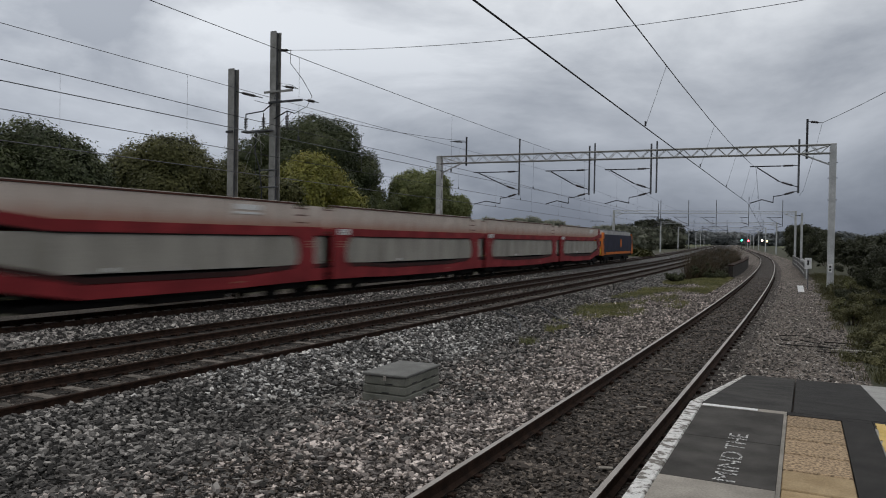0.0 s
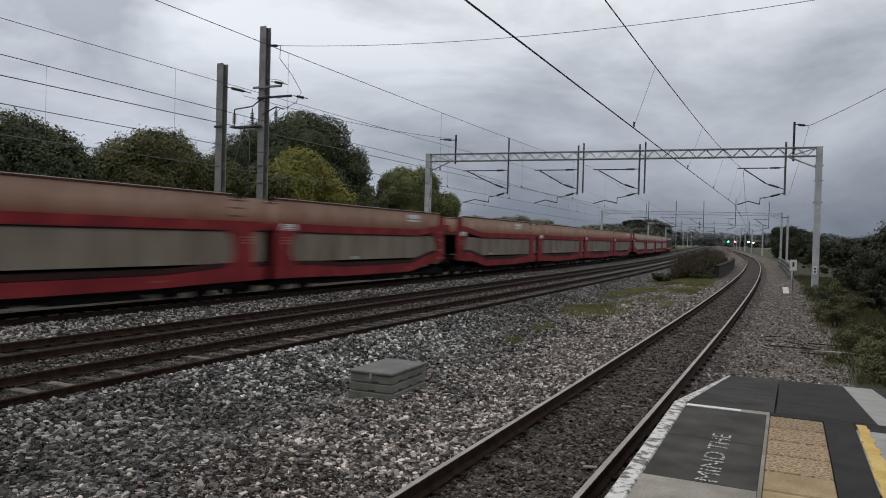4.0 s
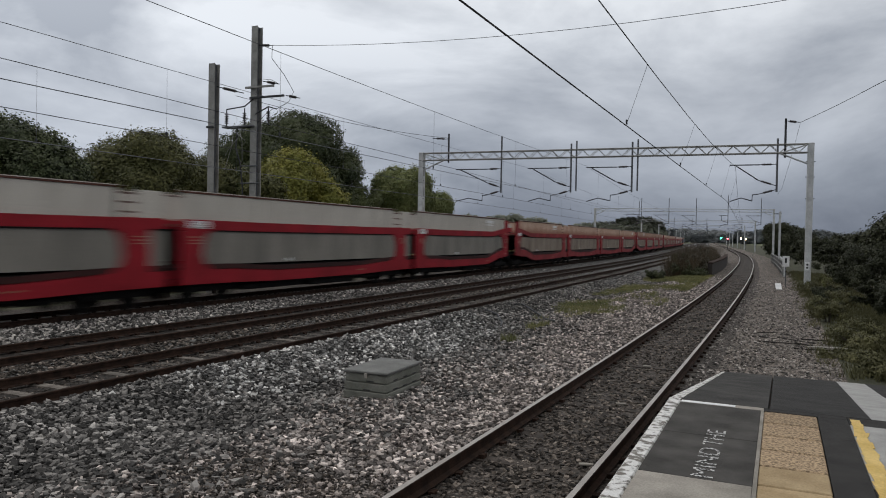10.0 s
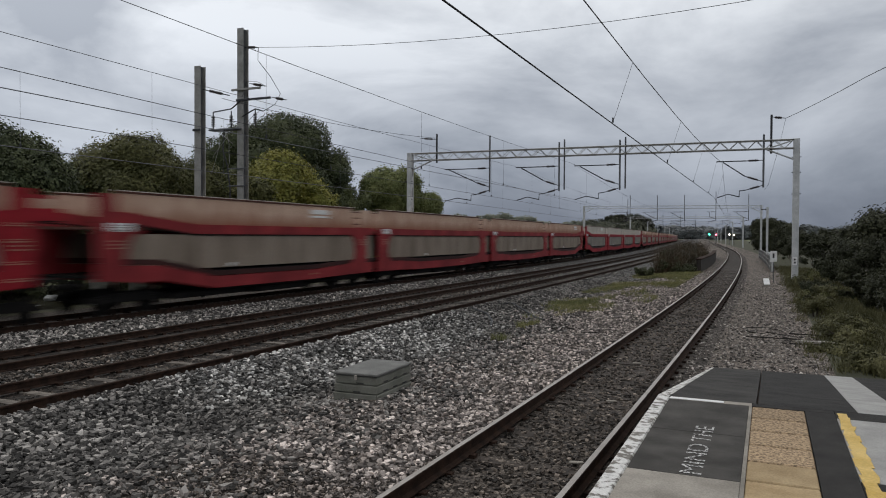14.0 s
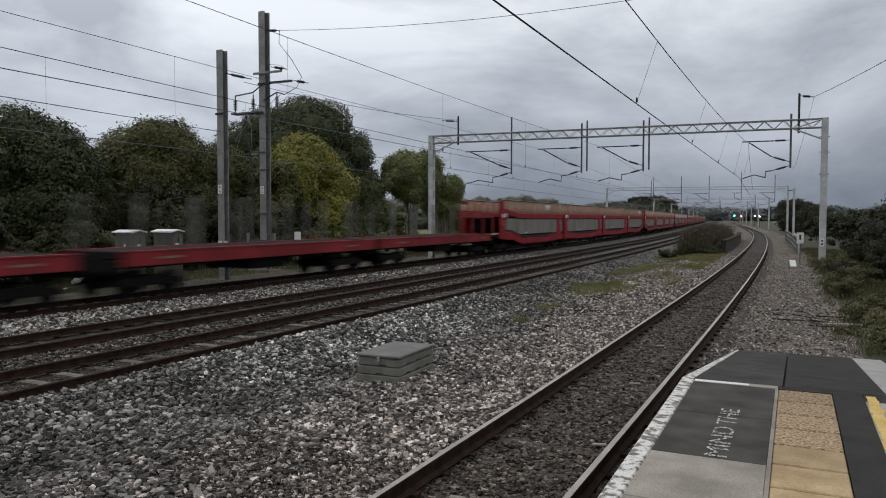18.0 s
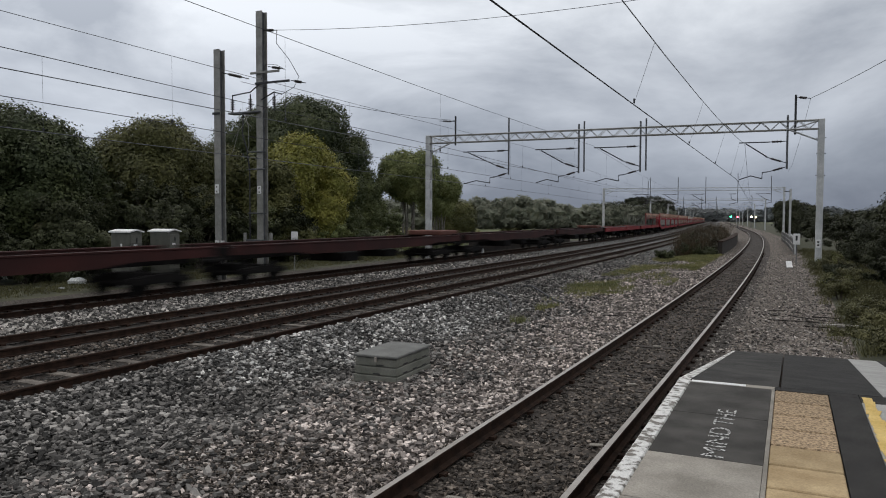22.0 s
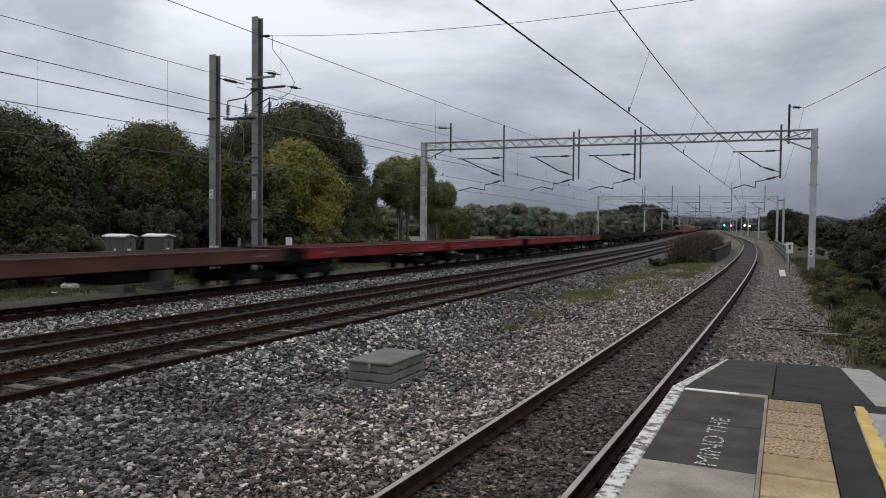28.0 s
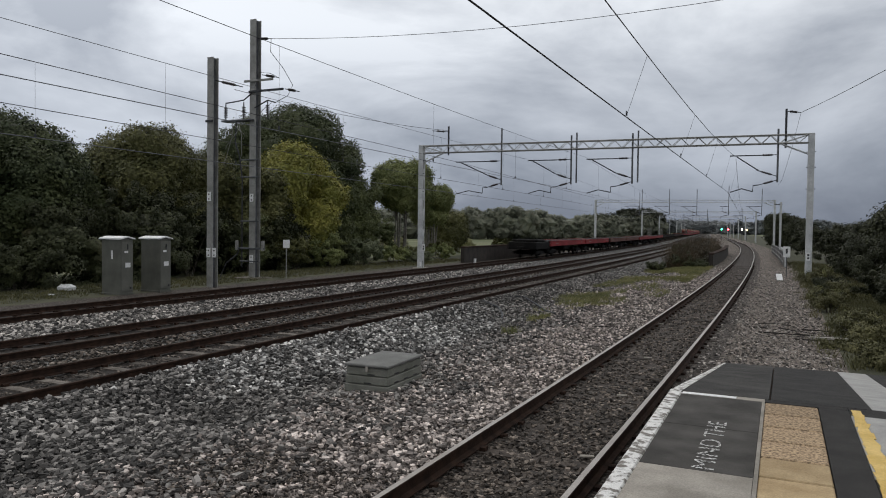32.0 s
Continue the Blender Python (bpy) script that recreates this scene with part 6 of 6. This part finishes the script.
for x, y in ((-1.95, 8.2), (-2.2, 11.5), (-2.75, 6.05), (-2.4, 15.2), (-3.0, 21.0)):
    solid("litter", Build().box(-0.08, 0.08, -0.03, 0.03, 0, 0.025, M_SLAB, 0.008), "pale scrap lying between the rails", "litter", "scraps between the rails", m=pose(x, y, NEAR_Z - 0.17, 0, 0, 60 + 20 * x))

# trees behind the far track
for k, (x, y, h, w, m, bark, base, tr, lab) in enumerate((
        (-36.5, 19.5, 9.8, 4.4, L_DEEP, M_BARK, 0.0, 1, "dense dark green tree behind the far track"),
        (-36.0, 24.4, 9.1, 4.2, L_DEEP, M_BARK, 0.0, 1, "dense dark green tree with ragged edges behind the cabinets"),
        (-38.5, 30.5, 7.2, 2.6, L_DEEP, M_BARK, 0.0, 1, "low dark green tree behind the far track"),
        (-37.0, 34.3, 9.9, 4.4, L_OLIVE, M_BARK, 0.0, 1, "broad olive green tree turning brown"),
        (-38.0, 39.5, 9.2, 3.4, L_OLIVE, M_BARK, 0.0, 1, "olive green tree behind the masts"),
        (-43.0, 52.0, 13.6, 5.4, L_DEEP, M_BARK, 0.05, 1, "tall dark green tree with a rounded crown"),
        (-42.0, 57.5, 15.4, 6.2, L_DEEP, M_BARK, 0.05, 1, "tall dark green tree with a rounded crown"),
        (-41.5, 64.5, 12.4, 3.2, L_DEEP, M_BARK, 0.0, 1, "dark green tree with a rounded crown"),
        (-34.5, 46.3, 10.0, 4.2, L_YELLOW, M_BARK, 0.02, 1, "yellow-green tree beginning to turn"),
        (-33.5, 41.2, 7.6, 2.0, L_OLIVE, M_BARK, 0.0, 1, "slender olive green tree by the mast"),
        (-36.0, 67.5, 10.8, 3.4, L_MID, M_BARK_PALE, 0.42, 7, "green tree with several slender pale trunks"),
        (-36.0, 74.0, 8.4, 2.7, L_MID, M_BARK_PALE, 0.38, 6, "green tree with several slender pale trunks"),
        (-37.0, 81.0, 5.6, 2.6, L_OLIVE, M_BARK_PALE, 0.1, 4, "low olive tree at the end of the belt"),
        (-38.0, 61.5, 8.9, 2.8, L_DARK, M_BARK, 0.0, 1, "shaded dark tree under the taller ones"))):
    tree(x, y, h, w, m, bark, lab, 11 + k, 78000 if w > 3.8 else 48000, 0.075 if k < 5 else 0.088, base, trunks=tr, trunk_r=0.22)
for k, (x, y, h, w, m, lab) in enumerate((
        (-30.8, 21.5, 2.8, 2.0, L_SHADE, "dark bramble thicket under the trees"), (-31.5, 19.0, 3.8, 2.0, L_SHADE, "dark bramble thicket under the trees"), (-31.8, 24.0, 4.6, 2.2, L_SHADE, "dark russet thicket under the trees"), (-31.5, 28.0, 5.2, 2.2, L_SHADE, "dark thicket behind the cabinets"),
        (-31.5, 32.5, 5.0, 2.1, L_SHADE, "dark russet thicket behind the masts"), (-30.5, 36.5, 4.2, 1.9, L_DARK, "dark thicket behind the masts"), (-30.0, 40.5, 3.0, 1.7, L_OLIVE, "olive bush behind the sign"),
        (-29.8, 44.5, 2.6, 1.7, L_MID, "green bush beside the far track"), (-29.0, 48.0, 2.3, 1.6, L_PALE, "pale flowering weeds beside the far track"), (-28.2, 51.5, 1.7, 1.4, L_MID, "low green bush beside the far track"),
        (-27.5, 54.5, 1.3, 1.5, L_PALE, "pale flowering weeds beside the far track"), (-29.5, 57.5, 1.5, 1.7, L_OLIVE, "olive bush beside the portal"), (-29.5, 63.0, 1.6, 1.8, L_MID, "dark bush by the bridge"),
        (-29.5, 15.0, 3.0, 2.1, L_SHADE, "dark bramble thicket under the trees"), (-34.0, 52.0, 4.2, 2.4, L_DARK, "dark thicket under the tall trees"), (-33.5, 57.5, 4.5, 2.4, L_DARK, "dark thicket under the tall trees"), (-33.0, 71.0, 1.9, 2.2, L_OLIVE, "olive thicket by the bridge"))):
    bush(x, y, h, w, m, lab, 40 + k, 80, 150, 0.055)
# between the tracks, by the bridge
for k, (q, s, h, w, m) in enumerate(((-7.4, 53, 0.7, 0.8, L_SHADE), (-5.9, 56, 1.4, 1.2, L_SHADE), (-5.4, 60, 2.0, 1.3, L_SCRUB), (-6.5, 62, 1.9, 1.4, L_SHADE), (-5.8, 67, 2.4, 1.5, L_SCRUB), (-6.4, 73, 2.4, 1.5, L_SCRUB), (-6.0, 81, 2.4, 1.5, L_SCRUB), (-6.0, 90, 2.4, 1.5, L_SCRUB), (-4.7, 55.5, 0.9, 0.8, L_SHADE), (-4.8, 58.5, 1.2, 0.9, L_SCRUB))):
    c = at(q, s)
    bush(c.x, c.y, h, w, m, "dark scrubby bush between the tracks", 70 + k, 60, 110, 0.055, z0=-0.3, group="scrub between the tracks")
tufts("scrub_twigs", "bare brown twigs standing out of the scrub", scatter(420, -7.2, -5.0, 55, 96, 27, 0), 16, 2.1, L_BROWN, 6, 0.012)
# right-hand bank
for k, (q, s, h, w, m) in enumerate(((4.6, 17.5, 1.5, 1.3, L_BANK_SHADE), (4.4, 21.5, 1.9, 1.5, L_BANK_SHADE), (4.7, 26, 2.5, 1.8, L_BANK_SHADE), (4.0, 31, 1.9, 1.5, L_BANK_SHADE), (5.7, 31, 3.3, 1.9, L_BANK_SHADE), (4.7, 37, 2.8, 1.9, L_BANK_SHADE), (6.6, 36, 3.9, 2.2, L_BANK_SHADE),
                                     (4.5, 46, 2.9, 1.9, L_BANK_SHADE), (6.0, 52, 3.5, 2.2, L_BANK_SHADE), (4.8, 60, 3.1, 2.1, L_BANK_SHADE), (6.5, 68, 3.4, 2.4, L_BANK_SHADE), (5.6, 80, 3.6, 2.5, L_BANK_SHADE), (4.8, 92, 3.8, 2.4, L_BANK_SHADE), (5.4, 108, 4.2, 2.8, L_BANK_SHADE), (5.6, 126, 4.8, 3.0, L_BANK_SHADE))):
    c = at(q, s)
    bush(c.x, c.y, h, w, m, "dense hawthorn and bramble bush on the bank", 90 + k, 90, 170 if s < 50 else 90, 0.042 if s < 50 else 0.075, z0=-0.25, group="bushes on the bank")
rr = random.Random(44)
for k in range(16):
    s = 16.5 + 2.1 * k + rr.uniform(-0.5, 0.5)
    c = at(near_q(s) + 4.1 + rr.uniform(-0.35, 0.7), s)
    bush(c.x, c.y, rr.uniform(0.45, 1.0) * (0.5 if k < 5 else 1), rr.uniform(0.6, 1.0), L_BANK if k < 5 else rr.choice((L_OLIVE, L_BANK_SHADE, L_BANK)), "low olive bramble at the foot of the bank", 130 + k, 34, 170, 0.026, z0=-0.1, group="brambles at the foot of the bank")
tree(5.8, 45.0, 5.2, 1.4, L_BANK_SHADE, M_BARK, "small dark tree on the bank", 31, 14000, 0.08, 0.2, group="bank trees")
tree(*at(5.5, 152).xy, 7.2, 3.2, L_BANK_SHADE, M_BARK, "dark tree beyond the path", 32, 14000, 0.18, 0.05, group="bank trees")
tree(*at(9.5, 166).xy, 6.6, 3.2, L_BANK_SHADE, M_BARK, "dark tree beyond the path", 33, 14000, 0.18, 0.05, group="bank trees")


def woods(name, label, spots, seed, size, material, per=34, mass=True):
    cl, rad = [], []
    r = random.Random(seed)
    for x, y, h, w in spots:
        for k in range(52):
            a, f = r.random() * 6.283, r.random()
            z = h * (0.1 + 0.86 * r.random())
            g = w * math.sqrt(f) * (1.05 - 0.55 * (z / h) ** 2)
            cl.append((x + g * math.cos(a), y + g * math.sin(a), z - 1.0))
            rad.append(w * r.uniform(0.2, 0.36))
    mesh = foliage(name, cl, rad, per, size, seed, material, 0.18, 1.0 if mass else 0.35)
    leaf = np.empty(len(mesh.vertices) * 3, np.float32)
    mesh.vertices.foreach_get("co", leaf)
    ball = bmesh.new()
    bmesh.ops.create_icosphere(ball, subdivisions=3, radius=1.0)
    ball.verts.ensure_lookup_table()
    faces = [[v.index for v in f.verts] for f in ball.faces]
    tris = []
    for x, y, h, w in spots if mass else ():
        p = []
        for v in ball.verts:
            k = 0.80 + 0.38 * noise.noise(v.co * 1.9 + Vector((x, y, 0))) + 0.16 * noise.noise(v.co * 6 + Vector((y, x, 0)))
            p.append((x + v.co.x * w * k, y + v.co.y * w * k, h * 0.45 + v.co.z * h * 0.5 * k - 1.0))
        tris += [p[i] for f in faces for i in f]
    ball.free()
    both_parts = np.concatenate([leaf.reshape(-1, 3), np.array(tris, np.float32).reshape(-1, 3)])
    bpy.data.meshes.remove(mesh)
    tagged(new(name, quads(name, both_parts, material, n=3)), label, "woodland", kind="stuff")


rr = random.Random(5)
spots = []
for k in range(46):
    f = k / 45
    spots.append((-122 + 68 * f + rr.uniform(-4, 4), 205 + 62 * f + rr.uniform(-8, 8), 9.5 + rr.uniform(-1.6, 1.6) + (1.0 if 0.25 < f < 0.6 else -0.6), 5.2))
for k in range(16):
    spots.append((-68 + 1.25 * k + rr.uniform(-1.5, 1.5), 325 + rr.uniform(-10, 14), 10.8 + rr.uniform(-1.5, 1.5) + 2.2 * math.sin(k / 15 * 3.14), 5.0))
woods("far_woodland", "belt of woodland beyond the fields, painted pale for haze", spots, 6, 0.34, L_FAR, 90)
spots = [(-62 + 4.5 * k + rr.uniform(-2, 2), 96 + 6 * k + rr.uniform(-5, 5), 2.0 + rr.uniform(-0.6, 0.7), 2.6) for k in range(9)]
woods("field_hedge", "low hedge and scrub beyond the far track", spots, 7, 0.2, L_OLIVE, 80)
spots = []
for k in range(7):
    s = 12.5 + 5.6 * k
    spots += [(-31.2 + rr.uniform(-0.8, 0.8), s + rr.uniform(-1, 1), 4.6 + rr.uniform(-0.8, 0.8) - 0.02 * s, 2.0), (-33.8 + rr.uniform(-0.8, 0.8), s + 2.5, 5.2 + rr.uniform(-0.8, 0.8), 2.2)]
woods("thicket", "dense dark bramble and hawthorn thicket under the trees", spots, 9, 0.075, L_SHADE, 190, False)
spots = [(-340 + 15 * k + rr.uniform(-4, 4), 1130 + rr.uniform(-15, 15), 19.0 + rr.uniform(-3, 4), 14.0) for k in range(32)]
woods("hazy_woodland", "trees on the skyline, painted pale for haze", spots, 10, 1.8, L_HAZE, 24)
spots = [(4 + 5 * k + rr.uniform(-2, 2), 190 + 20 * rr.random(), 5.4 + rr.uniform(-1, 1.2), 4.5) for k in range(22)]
woods("distant_hedge", "dark hedge line beyond the bank", spots, 8, 0.3, L_BANK_SHADE, 60)

# grass
def bank(q, s, r):
    return r.random() < min(1.0, 0.08 + 0.6 * max(0.0, q - near_q(s) - 3.1))


def patch(q, s, r):
    return noise.noise(Vector((q * 0.45, s * 0.2, 1.7))) + 0.012 * (s - 40) > r.uniform(-0.2, 0.4)


tufts("lineside_grass", "rough yellow-green grass between the tracks", scatter(2600, -8.2, lambda s: near_q(s) - 1.9, 25, 58, 21, 0, patch), 13, 0.15, L_GRASS, 2)
tufts("weed_tufts", "tufts of dry grass and weeds in the gravel", scatter(7, -6.35, -6.0, 17.0, 17.6, 22, 0) + scatter(14, -6.9, -6.3, 20.4, 21.4, 24, 0) + scatter(26, -7.6, -6.0, 23.5, 30, 26, 0), 26, 0.2, L_GRASS, 3)
tufts("verge_grass", "rough grass on the verge beyond the far track", scatter(3600, -30, -23.6, 10, 62, 23, 0), 9, 0.13, L_BANK, 4)
tufts("bank_grass", "rough grass at the foot of the bank", scatter(2600, lambda s: near_q(s) + 3.1 + 0.9 * noise.noise(Vector((s * 0.35, 2, 0))), lambda s: near_q(s) + 6.5, 15.5, 70, 25, 0, bank), 12, 0.24, L_BANK, 5, 0.009)

# ballast, stone by stone where it is near
def off_track(q, s, r):
    return not (-6.5 < q < -5.55 and 9.9 < s < 11.5)


def thin(q, s, r):
    return off_track(q, s, r) and r.random() < min(1.0, 7.0 / s) * min(1.0, max(0.0, (64 - s) / 30))


def split(s):
    return -6.3 + 0.05 * s - 3.4 * min(1.0, max(0.0, (s - 17) / 12))


def grey_side(q, s, r):
    """Granite gives way to old gravel over a broad, ragged margin."""
    return thin(q, s, r) and (split(s) - q) / 3.0 + 0.5 + 0.5 * noise.noise(Vector((q * 0.8, s * 0.5, 7.7))) > r.random()


def pink_side(q, s, r):
    return thin(q, s, r) and (q - split(s)) / 3.0 + 0.5 - 0.5 * noise.noise(Vector((q * 0.8, s * 0.5, 7.7))) > r.random()


def fresh(q, s, r):
    """Newly tipped ballast on the shoulder of the first track."""
    return thin(q, s, r) and (s - 16) ** 2 / 40 + (q + 9.0) ** 2 / 3.2 < 0.7 + 0.7 * r.random() + 0.5 * noise.noise(Vector((q, s, 0.4)))


def dirt(q, s, r):
    return ((q + 4.6) / 1.3) ** 2 + ((s - 5.9) / 0.75) ** 2 < 0.5 + r.random() + noise.noise(Vector((q * 2, s * 2, 3)))


stones("ballast_stones", "loose grey granite ballast stones", scatter(27000, -9.95, lambda s: split(s) + 1.5, 2.4, 60, 51, 0.035, grey_side), 0.088, M_STONE, 1)
stones("fresh_ballast", "freshly tipped pale granite ballast stones", scatter(5500, -10.0, -6.6, 8, 24, 59, 0.05, fresh), 0.085, M_STONE_FRESH, 8)
stones("pink_gravel", "loose pinkish grey ballast stones", scatter(24000, lambda s: max(-9.9, split(s) - 1.5), lambda s: near_q(s) - 0.86, 2.4, 60, 52, 0.028, pink_side), 0.068, M_STONE_PINK, 2)
stones("track_gravel", "rusty brown ballast between the near rails", scatter(6500, lambda s: near_q(s) - 0.66, lambda s: near_q(s) + 0.66, 2.4, 60, 53, 0.012, thin), 0.06, M_STONE_BROWN, 3)
stones("cess_gravel", "loose grey stones beside the ramp", scatter(6000, lambda s: near_q(s) + 0.9, lambda s: near_q(s) + 3.5, 9, 60, 54, 0.015, thin), 0.055, M_STONE_CESS, 4)
stones("shoulder_stones", "loose grey ballast stones between the far tracks", scatter(7500, -18.65, -15.7, 8, 60, 55, 0.03, thin), 0.10, M_STONE_MID, 5)
stones("sixfoot_stones", "dark loose ballast stones between the tracks", scatter(6500, -13.55, -12.05, 7, 60, 56, 0.025, thin), 0.08, M_STONE_BROWN, 6)
stones("fourfoot_stones", "dark loose ballast stones between the rails", scatter(2600, T1 - 0.64, T1 + 0.64, 6, 60, 57, 0.004, thin), 0.06, M_STONE_BROWN, 7)
stones("dirt_gravel", "brown earthy grit lying over the ballast", scatter(2600, -6.2, -3.2, 4.9, 6.9, 58, 0.045, dirt), 0.035, M_STONE_BROWN, 9)

build_train()
motions()
